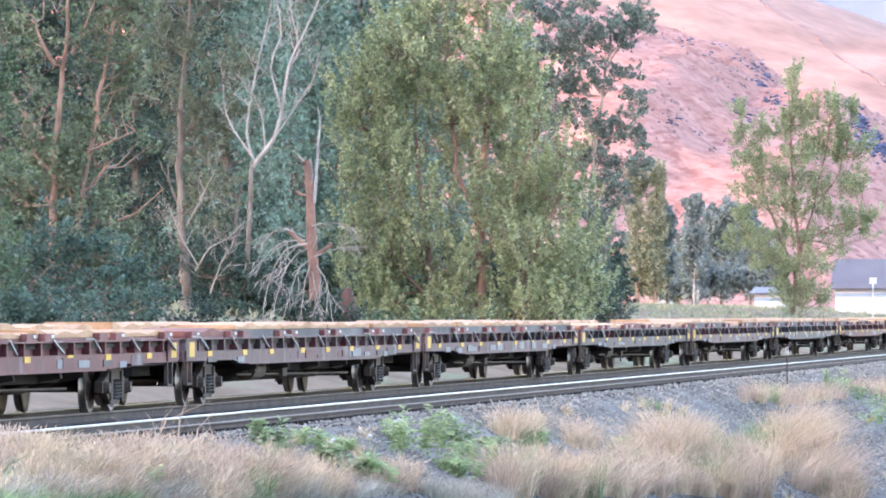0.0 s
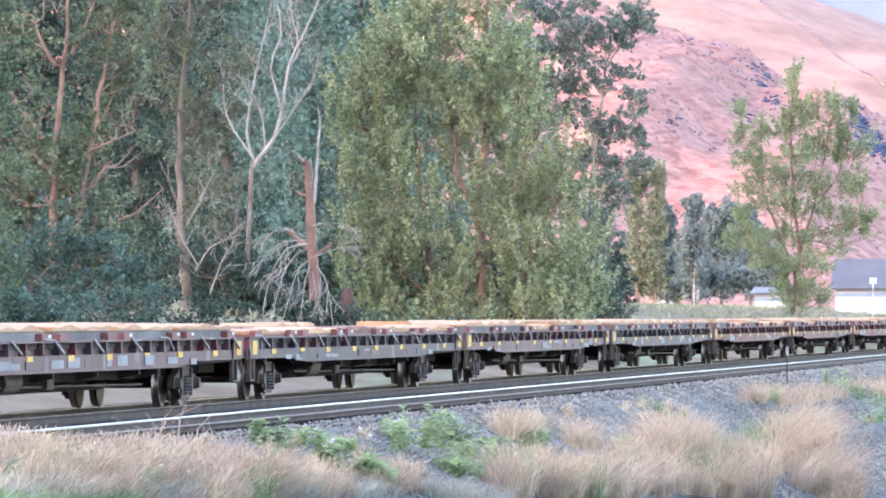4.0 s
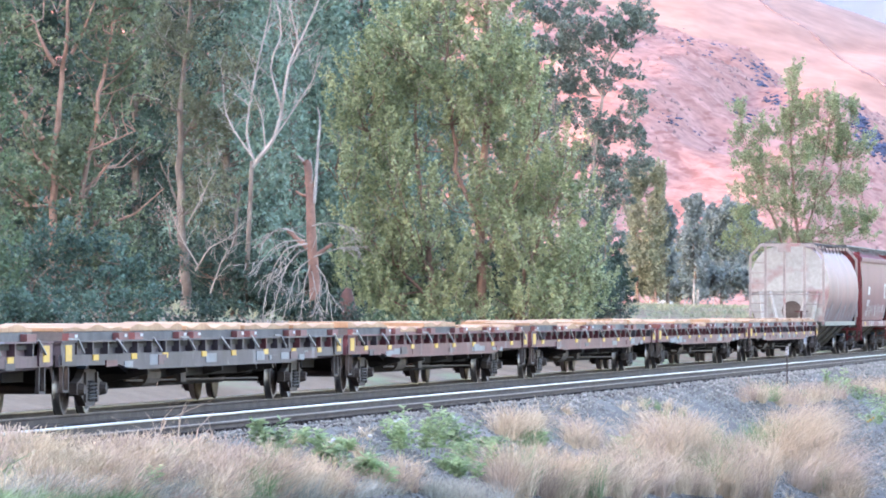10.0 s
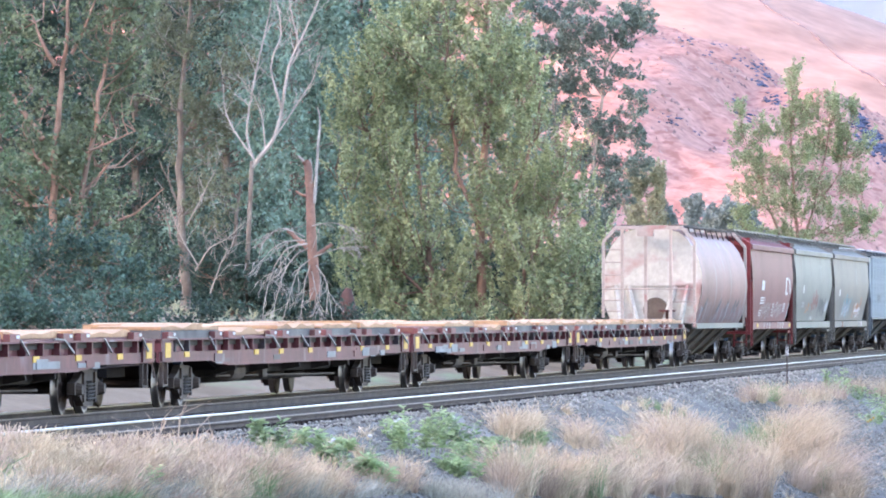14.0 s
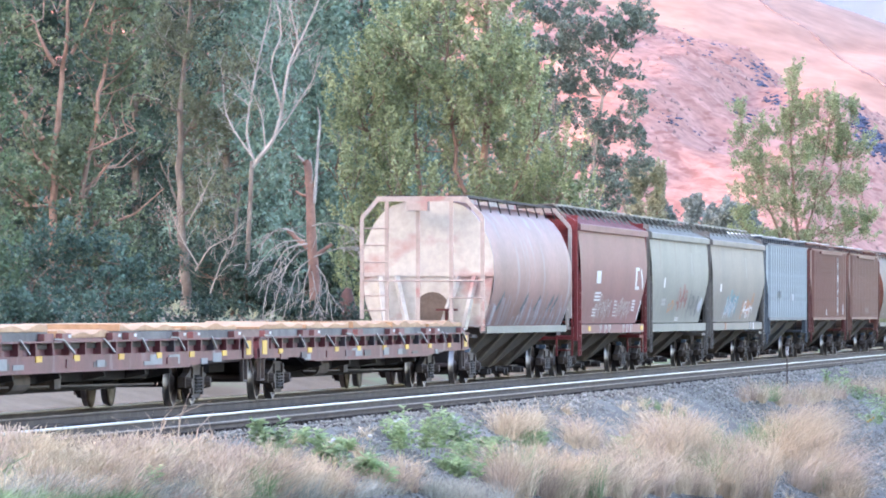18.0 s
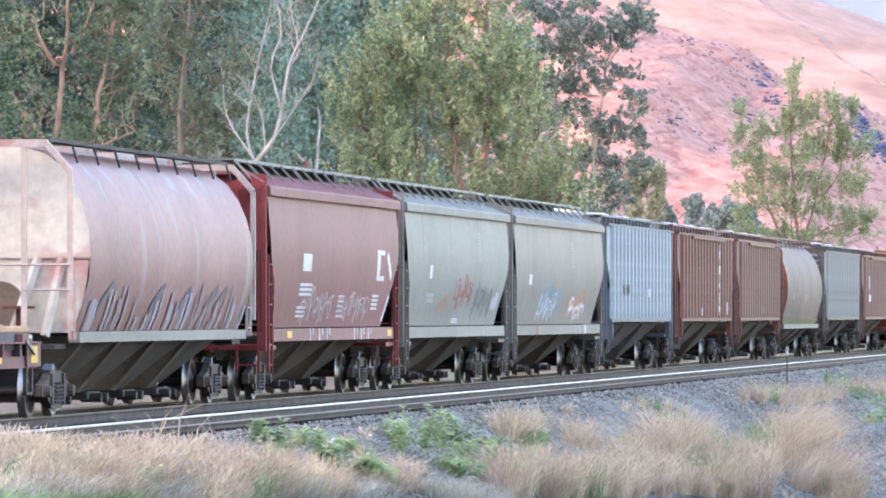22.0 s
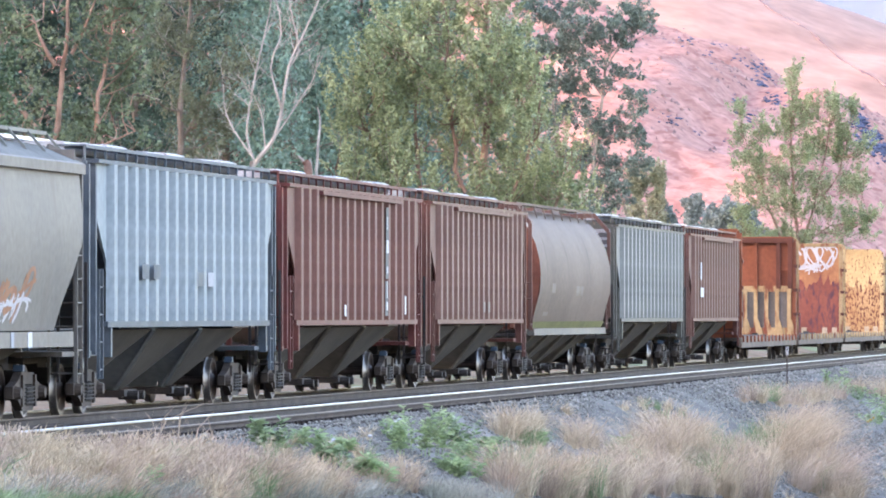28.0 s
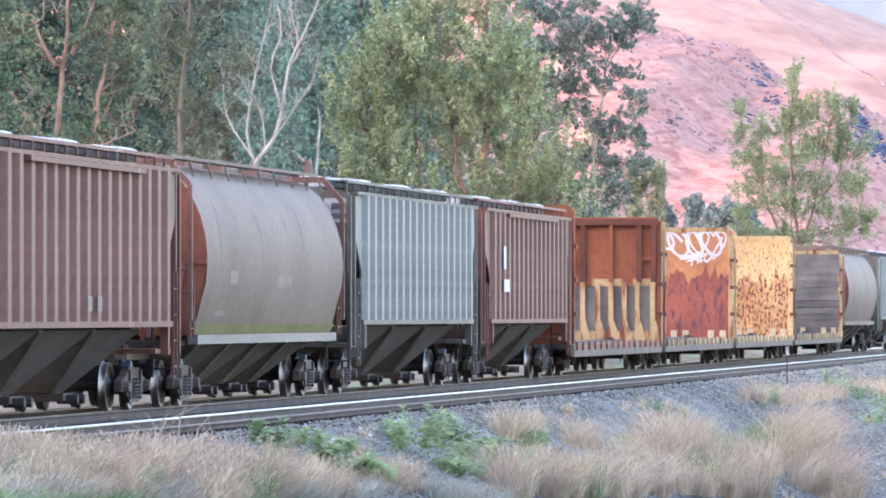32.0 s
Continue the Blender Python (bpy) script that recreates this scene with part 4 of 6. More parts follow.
P_GREYFLAT = paint("grey_flat_paint", "564F56", "443D43", scale=0.9, stain="8E8C94", stain_at=0.6, streak=(0.8, 1, 0.5))
GREY_TIMBER = material("grey_weathered_timber", "7A7672", "605C5A", 0.9, per_object=0.3)
TAN_WOOD = material("fresh_tan_wood", "D2AA82", "B68A64", 0.85, scale=0.7, fine=9, per_object=0.12)
RUSTY_TOP = material("reddish_weathered_board", "9C6A58", "7C5048", 0.85, scale=0.6, fine=9, per_object=0.15)
STENCIL = material("faded_stencil", "8F9196", "7A7C82", 0.7)
RED_BLOCK = material("red_stake_block", "83504C", "6E4340", 0.7)
OLIVE = paint("olive_yellow_band", "8C8A58", "77764E", scale=0.8)
# Bay sides darkened for the shadow between sheets; roof hatches share the colour.
HOPPER_DARK = paint("dark_hopper_sheet", "544E49", "423D3A", scale=0.7, rough=0.9)
# Dusty forward sheets, paled further for the light that falls on them.
HOPPER_LIGHT = paint("dusty_lit_slope_sheet", "B4AEA2", "968F84", scale=0.7, rough=0.9)

# ---- bogie: built once, then copied under every car ----
WHEEL_R = 0.42
WHEELSETS = [[], []]
s = Shape()
for sy in (-1, 1):
    s.lathe_y([(0.0, sy * 0.82), (0.12, sy * 0.83), (0.14, sy * 0.78), (0.32, sy * 0.74), (0.35, sy * 0.80), (0.36, sy * 0.815), (0.417, sy * 0.812)], 0, 0, 28)
    s.lathe_y([(WHEEL_R + 0.028, sy * 0.705), (WHEEL_R + 0.026, sy * 0.69), (0.35, sy * 0.68), (0.30, sy * 0.69), (0.0, sy * 0.69)], 0, 0, 28)
s.lathe_y([(0.08, -0.7), (0.08, 0.7)], 0, 0, 10)
WHEEL_MESH = s.mesh("wheel_pair", WHEEL, True)
s = Shape()
for sy in (-1, 1):
    s.lathe_y([(0.417, sy * 0.812), (WHEEL_R, sy * 0.80), (WHEEL_R + 0.004, sy * 0.72), (WHEEL_R + 0.028, sy * 0.705)], 0, 0, 28)
TREAD_MESH = s.mesh("wheel_rims", TREAD, True)


def side_frame(sy):
    s = Shape()
    y0, y1 = sorted((sy * 0.93, sy * 1.06))
    s.extrude_y([(-1.08, 0.52), (-1.08, 0.34), (-0.72, 0.32), (-0.35, 0.14), (0.35, 0.14), (0.72, 0.32), (1.08, 0.34), (1.08, 0.52), (0.72, 0.60), (0.42, 0.74),
                 (-0.42, 0.74), (-0.72, 0.60)], y0, y1)
    for cx in (-0.89, 0.89):
        s.lathe_y([(0.0, sy * 1.16), (0.09, sy * 1.16), (0.12, sy * 1.06), (0.12, sy * 0.90)], cx, WHEEL_R, 10)
    s.box(-0.5, -0.4, *sorted((sy * 1.06, sy * 1.10)), 0.2, 0.7)
    s.box(0.4, 0.5, *sorted((sy * 1.06, sy * 1.10)), 0.2, 0.7)
    return s.mesh("side_frame", TRUCK)


def coil_spring():
    pts = [Vector((0.07 * math.cos(k * 0.9), -1.08 + 0.05 * math.sin(k * 0.9), 0.22 + k * 0.0085)) for k in range(40)]
    s = Shape()
    tube_path(s, pts, [0.016] * 40, 4)
    return s.mesh("spring", SPRING)


SPRING = material("spring_steel", "6B6864", "55524E", 0.6, 0.3)
FRAME_MESH = [side_frame(-1), side_frame(1)]
SPRING_MESH = coil_spring()
BOLSTER_MESH = Shape().box(-0.2, 0.2, -1.0, 1.0, 0.5, 0.78).box(-0.35, 0.35, -0.3, 0.3, 0.78, 0.9).mesh("bolster", STEEL_DARK)
BEAM_MESH = Shape().box(-0.42, -0.34, -0.95, 0.95, 0.35, 0.45).box(0.34, 0.42, -0.95, 0.95, 0.35, 0.45).mesh("brake_beam", STEEL_DARK)
AIR = material("blue_cap", "566E88", "485E74", 0.5)
CAP_MESH = Shape().box(-0.52, -0.40, -1.10, -0.94, 0.76, 0.86).mesh("blue_cap", AIR)


def bogie(car, x):
    t = part("truck", BOLSTER_MESH, STEEL_DARK, car)
    t.location = (x, 0, 0)
    for m in FRAME_MESH:
        part("side_frame", m, STEEL_DARK, t)
    for dx in (-0.17, 0.0, 0.17):
        part("spring", SPRING_MESH, SPRING, t).location = (dx, 0, 0)
    part("brake_beam", BEAM_MESH, STEEL_DARK, t)
    part("blue_cap", CAP_MESH, AIR, t)
    for i, dx in enumerate((-0.89, 0.89)):
        w = part("wheelset", JOINED_WHEEL, WHEEL, t)
        w.location = (dx, 0, WHEEL_R)
        WHEELSETS[i].append(w)


JOINED_WHEEL = bpy.data.meshes.new("wheelset")
bm = bmesh.new()
bm.from_mesh(WHEEL_MESH)
k = len(bm.faces)
bm.from_mesh(TREAD_MESH)
for i, face in enumerate(bm.faces):
    face.material_index = 0 if i < k else 1
    face.smooth = True
bm.to_mesh(JOINED_WHEEL)
bm.free()
JOINED_WHEEL.materials.append(WHEEL)
JOINED_WHEEL.materials.append(TREAD)


def coupler(car, L):
    for x, d in ((0.0, 1), (L, -1)):
        s = Shape()
        s.box(*sorted((x + d * 0.02, x + d * 1.2)), -0.09, 0.09, 0.74, 0.96)
        s.box(*sorted((x - d * 0.03, x + d * 0.28)), -0.17, 0.15, 0.70, 1.0)
        part("coupler", s, STEEL_DARK, car)
        s = Shape()
        pts = [Vector((x + d * 0.9, -0.3, 0.85)), Vector((x + d * 0.5, -0.32, 0.55)), Vector((x + d * 0.15, -0.3, 0.38)), Vector((x, -0.25, 0.42))]
        tube_path(s, pts, [0.03] * 4, 6)
        part("air_hose", s, BLACK, car)


def ladder(car, x, y, z0, z1, axis, paint_, width=0.42, step=0.38):
    d = Vector((width / 2, 0, 0)) if axis == "x" else Vector((0, width / 2, 0))
    for e in (-1, 1):
        part("ladder_stile", Shape().beam(Vector((x, y, z0)) + d * e, Vector((x, y, z1)) + d * e, 0.05, 0.03), paint_, car)
    rung = Shape().bar(-d, d, 0.016, 5).mesh("ladder_rung", paint_)
    z = z0 + 0.15
    while z < z1:
        part("ladder_rung", rung, paint_, car).location = (x, y, z)
        z += step


def bays(car, L, n, x0, x1, top, light, dark, bottom=0.34, lo=0.34):
    """Hopper bays under the body: each narrows to an outlet in the middle, with broad slope sheets fore and aft."""
    w = (x1 - x0) / n
    for i in range(n):
        a, b = x0 + i * w + 0.04, x0 + (i + 1) * w - 0.04
        m = (a + b) / 2
        v = [(a, -1.38, top), (b, -1.38, top), (b, 1.38, top), (a, 1.38, top), (m - 0.4, -lo, bottom), (m + 0.4, -lo, bottom), (m + 0.4, lo, bottom), (m - 0.4, lo, bottom)]
        # shade is painted into the dark sides, light into the forward sheets
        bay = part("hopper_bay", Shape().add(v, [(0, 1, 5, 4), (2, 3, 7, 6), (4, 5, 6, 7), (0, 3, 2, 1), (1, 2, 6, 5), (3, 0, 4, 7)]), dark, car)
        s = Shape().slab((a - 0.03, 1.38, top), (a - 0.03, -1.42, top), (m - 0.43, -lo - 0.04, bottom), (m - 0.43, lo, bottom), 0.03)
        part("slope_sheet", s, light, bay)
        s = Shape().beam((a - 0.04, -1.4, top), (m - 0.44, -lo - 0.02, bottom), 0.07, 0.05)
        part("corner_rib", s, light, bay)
        g = Shape().box(m - 0.5, m + 0.5, -0.5, 0.5, bottom - 0.14, bottom - 0.01).box(m - 0.55, m + 0.55, -0.56, -0.46, bottom - 0.12, bottom)
        part("outlet_gate", g, STEEL_DARK, bay)
        for q in (-0.25, 0.3):
            part("outlet_pipe", Shape().bar((m + q, -0.75, bottom - 0.1), (m + q, -0.4, bottom - 0.1), 0.08, 10), STEEL_DARK, bay)


def running_board(car, x0, x1, z, y, paint_, posts=14, out=0.0):
    s = Shape()
    s.box(x0, x1, y - 0.22, y + 0.22, z - 0.03, z)
    part("running_board", s, paint_, car)
    part("board_edge", Shape().beam((x0, y - 0.24, z - 0.03), (x1, y - 0.24, z - 0.03), 0.04, 0.06), paint_, car)
    if y > 0:
        return
    for i in range(posts + 1):
        x = x0 + (x1 - x0) * i / posts
        part("board_bracket", Shape().beam((x, y - 0.24, z - 0.03), (x, y - 0.24 - out, z - 0.36), 0.035, 0.04), paint_, car)


DUSTY = material("dusty_brown_recess", "8C7C6E", "74675C", 0.95)


def cylinder_hopper(front, L, side, end, frame_, label, sill_mat, band=None, end_sheet=None, fore=1.6, aft=1.3, base=1.36, board=P_STEEL):
    car = thing("covered_hopper_car", label, "hopper car", "freight cars of the train", (front, TRAIN_Y, 0))
    prof = [(0.0, 4.40), (0.45, 4.38), (0.85, 4.26), (1.12, 4.06), (1.32, 3.78), (1.48, 3.42), (1.58, 3.02), (1.61, 2.62), (1.58, 2.22), (1.49, 1.90), (1.39, base + 0.20), (1.29, base)]
    full = [(-y, z) for y, z in prof[::-1]] + prof[1:]
    b0, b1 = fore, L - aft
    s = Shape().extrude_x(full, b0, b1, closed=False)
    body = part("tank_shell", s, side, car, smooth=True)
    for k, (x, d) in enumerate(((b0, 1), (b1, -1))):
        s = Shape()
        n = len(full)
        up = [(y, z) for y, z in full if z > 2.6]
        s.add([(x + d * 0.004, y, z) for y, z in up], [tuple(range(len(up)))])
        s.box(*sorted((x - d * 0.05, x + d * 0.02)), -1.6, 1.6, 2.56, 2.66)
        part("end_sheet", s, end_sheet or end, car)
        s = Shape()
        low = [(-1.60, 2.6), (-1.49, 1.88), (-1.29, base), (1.29, base), (1.49, 1.88), (1.60, 2.6)]
        s.add([(x + d * (2.62 - z) * 0.04, y, z) for y, z in low], [tuple(range(6))])
        part("slope_sheet", s, end, car)
        for y0, y1 in ((-0.95, -1.15), (-0.4, -0.75), (0.4, 0.75), (0.95, 1.15)):
            part("strut", Shape().beam((x - d * 0.02, y1, 2.56), (x - d * 0.45, y0, 1.3), 0.1, 0.12), end, car)
        s = Shape()
        ex = x - d * 0.85
        for y in (-1.45, -0.70, 0.1, 0.85, 1.45):
            s.beam((ex, y, 1.25 if abs(y) < 1.2 else 1.55), (ex, y, 4.38 if abs(y) < 1.2 else 3.95), 0.09, 0.07)
        s.beam((ex, -1.08, 4.4), (ex, 1.08, 4.4), 0.12, 0.12)
        for e in (-1, 1):
            s.beam((ex, e * 1.05, 4.4), (ex, e * 1.45, 3.95), 0.09, 0.1)
        part("end_frame", s, frame_, car)
        for z, y0, y1 in ((2.45, -1.45, 1.45), (2.05, -1.45, -0.7), (1.75, 0.85, 1.45), (2.1, 0.85, 1.45), (2.9, 0.85, 1.45), (3.3, 0.85, 1.45), (3.7, 0.85, 1.45)):
            part("grab_rail", Shape().bar((ex - d * 0.06, y0, z), (ex - d * 0.06, y1, z), 0.02, 5), frame_, car)
        s = Shape().box(*sorted((x, ex)), -1.2, 1.2, 1.1, 1.18)
        part("end_platform", s, STEEL_DARK, car)
        s = Shape()
        s.bar((ex + d * 0.25, -0.55, 1.2), (ex + d * 0.25, -0.55, 1.75), 0.04)
        s.bar((ex + d * 0.25, -0.55, 1.74), (ex + d * 0.25, -0.55, 1.79), 0.27, 16)
        part("brake_wheel", s, P_REDEND, car)
        ladder(car, ex + d * 0.3, -1.42, 1.25, 2.4, "x", frame_, 0.36)
        s = Shape()
        s.bar((x + d * 0.05, -0.12, 1.80), (x - d * 0.012, -0.12, 1.79), 0.40, 24)
        part("manhole", s, DUSTY, car, "round dusty access opening")
        part("roof_vent", Shape().box(*sorted((ex - d * 0.2, ex + d * 0.2)), -0.15, 0.35, 4.12, 4.34), frame_, car)
    s = Shape()
    for y in (-1.36, 1.36):
        s.box(b0 - 0.1, b1 + 0.1, y - 0.09, y + 0.09, base - 0.16, base + 0.01)
    s.box(0.6, L - 0.6, -0.35, 0.35, 0.85, 1.12)
    part("sill", s, sill_mat, car)
    if band:
        part("lower_band", Shape().extrude_x([(-1.395, base + 0.19), (-1.42, base + 0.19), (-1.325, base + 0.02), (-1.295, base + 0.02)], b0, b1), band, car)
    running_board(car, fore - 0.3, L - 0.8, 4.50, -0.75, board, 9, 0.1)
    running_board(car, fore - 0.3, L - 0.8, 4.50, 0.75, board, 4)
    for i in range(4):
        x = b0 + (b1 - b0) * (i + 0.5) / 4
        part("roof_hatch", Shape().box(x - 0.9, x + 0.9, -0.3, 0.3, 4.38, 4.5), frame_, car)
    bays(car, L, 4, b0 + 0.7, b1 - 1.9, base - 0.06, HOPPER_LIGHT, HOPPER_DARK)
    for x in (2.3, L - 2.3):
        bogie(car, x)
    coupler(car, L)
    CARS.append((front, car))
    return car


def eave_hopper(front, L, side, end, label, sill_mat, roof):
    """Covered hopper with bulging sides under a wide eave."""
    car = thing("covered_hopper_car", label, "hopper car", "freight cars of the train", (front, TRAIN_Y, 0))
    prof = [(1.53, 3.92), (1.57, 3.5), (1.60, 3.1), (1.60, 2.75), (1.56, 2.3), (1.47, 1.8), (1.40, 1.40)]
    # each row's length along the car shrinks below the shoulder, where the corner is cut away
    inset = [-0.30, -0.30, -0.28, -0.18, 0.30, 0.78, 1.02]
    for e in (-1, 1):
        s = Shape()
        m = 12
        v = [(inset[i] + 0.9 + (L - 1.8 - 2 * inset[i]) * k / m, e * y, z) for i, (y, z) in enumerate(prof) for k in range(m + 1)]
        f = [(i * (m + 1) + k, i * (m + 1) + k + 1, (i + 1) * (m + 1) + k + 1, (i + 1) * (m + 1) + k) for i in range(len(prof) - 1) for k in range(m)]
        s.add(v, f)
        part("side_sheet", s, side, car, smooth=True)
        part("eave", Shape().extrude_x([(e * 1.52, 3.90), (e * 1.62, 3.90), (e * 1.62, 4.06), (e * 1.58, 4.085), (e * 1.50, 4.06)], 0.5, L - 0.5), side, car)
        part("roof_slope", Shape().extrude_x([(e * 1.58, 4.05), (e * 1.575, 4.09), (e * 0.95, 4.36), (e * 0.95, 4.30)], 0.52, L - 0.52), roof, car)
        part("side_sill", Shape().box(1.15, L - 1.15, *sorted((e * 1.36, e * 1.56)), 1.14, 1.38), sill_mat, car)
    part("roof", Shape().extrude_x([(-0.96, 4.30), (-0.96, 4.37), (0, 4.44), (0.96, 4.37), (0.96, 4.30)], 0.5, L - 0.5), roof, car)
    for x, d in ((0.0, 1), (L, -1)):
        s = Shape()
        a = x + d * 0.75
        s.box(*sorted((a, a + d * 0.05)), -1.5, 1.5, 2.9, 4.3)
        part("end_sheet", s, end, car)
        # near-black sheet paints in the shade below the end overhang
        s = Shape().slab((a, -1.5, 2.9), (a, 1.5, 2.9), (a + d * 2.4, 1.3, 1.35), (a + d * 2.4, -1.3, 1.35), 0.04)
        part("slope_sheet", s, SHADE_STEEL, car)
        s = Shape()
        ex = x + d * 0.4
        for y in (-1.5, -0.5, 0.5, 1.5):
            s.beam((ex, y, 0.95), (ex, y, 4.1), 0.1, 0.08)
        s.beam((ex, -1.5, 4.1), (ex, 1.5, 4.1), 0.1, 0.1)
        for y in (-1.5, 1.5):
            s.beam((ex, y, 4.1), (a, y * 0.7, 4.35), 0.09, 0.09)
            s.beam((a + d * 0.1, y * 0.98, 2.95), (a + d * 0.1, y * 0.98, 4.1), 0.1, 0.12)
        s.box(*sorted((ex, a + d)), -1.5, 1.5, 0.98, 1.06)
        part("end_frame", s, end, car)
        ladder(car, ex + d * 0.35, -1.56, 0.55, 2.8, "x", end, 0.4)
        ladder(car, ex - d * 0.03, -1.2, 0.55, 4.2, "y", end, 0.42)
    part("sill", Shape().box(0.6, L - 0.6, -0.35, 0.35, 0.85, 1.12), STEEL_DARK, car)
    running_board(car, 0.4, L - 0.4, 4.60, -0.70, P_GREY, 13, 0.30)
    running_board(car, 0.5, L - 0.5, 4.60, 0.70, P_GREY, 13)
    for i in range(6):
        x = 2.4 + (L - 4.8) * (i + 0.5) / 6
        part("roof_hatch", Shape().box(x - 1.05, x + 1.05, -0.48, 0.48, 4.36, 4.57), HOPPER_DARK, car)
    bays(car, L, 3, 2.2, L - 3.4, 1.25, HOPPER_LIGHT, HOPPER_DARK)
    for x in (2.3, L - 2.3):
        bogie(car, x)
    coupler(car, L)
    CARS.append((front, car))
    return car


def rib_hopper(front, L, side, end, label, bay_mat, shade=None, ribs=17, rail_top=True):
    """Covered hopper with flat ribbed sides whose lower corners are cut away."""
    car = thing("covered_hopper_car", label, "hopper car", "freight cars of the train", (front, TRAIN_Y, 0))
    z0, z1, zc = 1.54, 4.12, 3.25
    a0, a1, b0, b1 = 0.85, L - 0.85, 2.1, L - 2.1
    for e in (-1, 1):
        s = Shape()
        s.extrude_y([(a0, z1), (a0 + 0.05, zc), (b0 - 0.15, 2.35), (b0, z0), (b1, z0), (b1 + 0.15, 2.35), (a1 - 0.05, zc), (a1, z1)], *sorted((e * 1.46, e * 1.50)))
        sheet = part("side_sheet", s, side, car)
        lo, x = z0, 0.0
        yy = (e * 1.495, e * 1.61, e * 1.61, e * 1.495)
        rib = Shape().add([(x - 0.27, yy[0], lo), (x - 0.13, yy[1], lo), (x + 0.13, yy[2], lo), (x + 0.27, yy[3], lo), (x - 0.27, yy[0], z1), (x - 0.13, yy[1], z1), (x + 0.13, yy[2], z1), (x + 0.27, yy[3], z1)],
                    [(0, 1, 5, 4), (1, 2, 6, 5), (2, 3, 7, 6), (0, 4, 7, 3), (0, 3, 2, 1), (4, 5, 6, 7)]).mesh("rib", side)
        for i in range(ribs):
            part("rib", rib, side, sheet).location = (a0 + 1.15 + (a1 - a0 - 2.3) * i / (ribs - 1), 0, 0)
        part("side_sill", Shape().box(b0 - 0.6, b1 + 0.6, *sorted((e * 1.42, e * 1.58)), 1.44, 1.54), end, car)
        part("top_chord", Shape().box(a0 - 0.1, a1 + 0.1, *sorted((e * 1.42, e * 1.58)), z1, z1 + 0.07), end, car)
        if rail_top and e < 0:
            part("trough_rail", Shape().box(a0 + 3.2, a1 - 3.5, -1.68, -1.56, z1 - 0.1, z1 - 0.02), end, car)
    part("roof", Shape().extrude_x([(-1.5, z1), (-1.5, z1 + 0.07), (0, 4.36), (1.5, z1 + 0.07), (1.5, z1)], a0, a1), end, car)
    for x, d in ((0.0, 1), (L, -1)):
        s = Shape()
        a = x + d * 0.95
        s.box(*sorted((a, a + d * 0.05)), -1.45, 1.45, 3.2, z1)
        part("end_sheet", s, end, car)
        s = Shape().slab((a, -1.45, 3.2), (a, 1.45, 3.2), (a + d * 3.0, 1.3, 1.35), (a + d * 3.0, -1.3, 1.35), 0.04)
        part("slope_sheet", s, end, car)
        s = Shape()
        ex = x + d * 0.4
        for y in (-1.45, -0.45, 0.45, 1.45):
            s.beam((ex, y, 0.95), (ex, y, 4.1), 0.1, 0.09)
        for y in (-1.47, 1.47):
            s.beam((x + d * 0.85, y * 0.99, 1.0), (x + d * 0.85, y * 0.99, 4.1), 0.12, 0.1)
        s.beam((ex, -1.45, 4.1), (ex, 1.45, 4.1), 0.1, 0.1)
        s.box(*sorted((ex, x + d * 2.4)), -1.45, 1.45, 0.98, 1.06)
        part("end_frame", s, end, car)
        for y in (-1.5, 1.5):
            part("bracket", Shape().box(*sorted((x + d * 1.75, x + d * 1.88)), *sorted((y * 0.95, y * 1.05)), 0.95, 1.45), end, car)
        ladder(car, ex - d * 0.06, -1.22, 0.55, 2.5, "y", STEEL_DARK, 0.46, 0.45)
        ladder(car, x + d * 1.1, -1.53, 0.6, 2.4, "x", end, 0.3, 0.45)
    part("sill", Shape().box(0.6, L - 0.6, -0.35, 0.35, 0.85, 1.12), STEEL_DARK, car)
    running_board(car, 0.5, L - 0.5, 4.42, -1.15, end, 20)
    running_board(car, 0.5, L - 0.5, 4.60, 0.2, GALV, 8)
    lid_w = (L - 2.4) / 9
    for i in range(9):
        x = 1.2 + i * lid_w
        part("hatch_lid", Shape().extrude_x([(-0.90, 4.30), (-0.90, 4.47 + 0.02 * (i % 3)), (-0.80, 4.50 + 0.02 * (i % 3)), (0.80, 4.50 + 0.02 * (i % 3)), (0.90, 4.47 + 0.02 * (i % 3)), (0.90, 4.30)], x + 0.05, x + lid_w - 0.05), ROOF_WHITE, car)
    bays(car, L, 3, 1.9, L - 3.2, 1.40, bay_mat, shade or HOPPER_DARK)
    for x in (2.3, L - 2.3):
        bogie(car, x)
    coupler(car, L)
    CARS.append((front, car))
    return car


GALV = material("galvanised_grating", "BEC4CC", "A4AAB2", 0.45, 0.6)


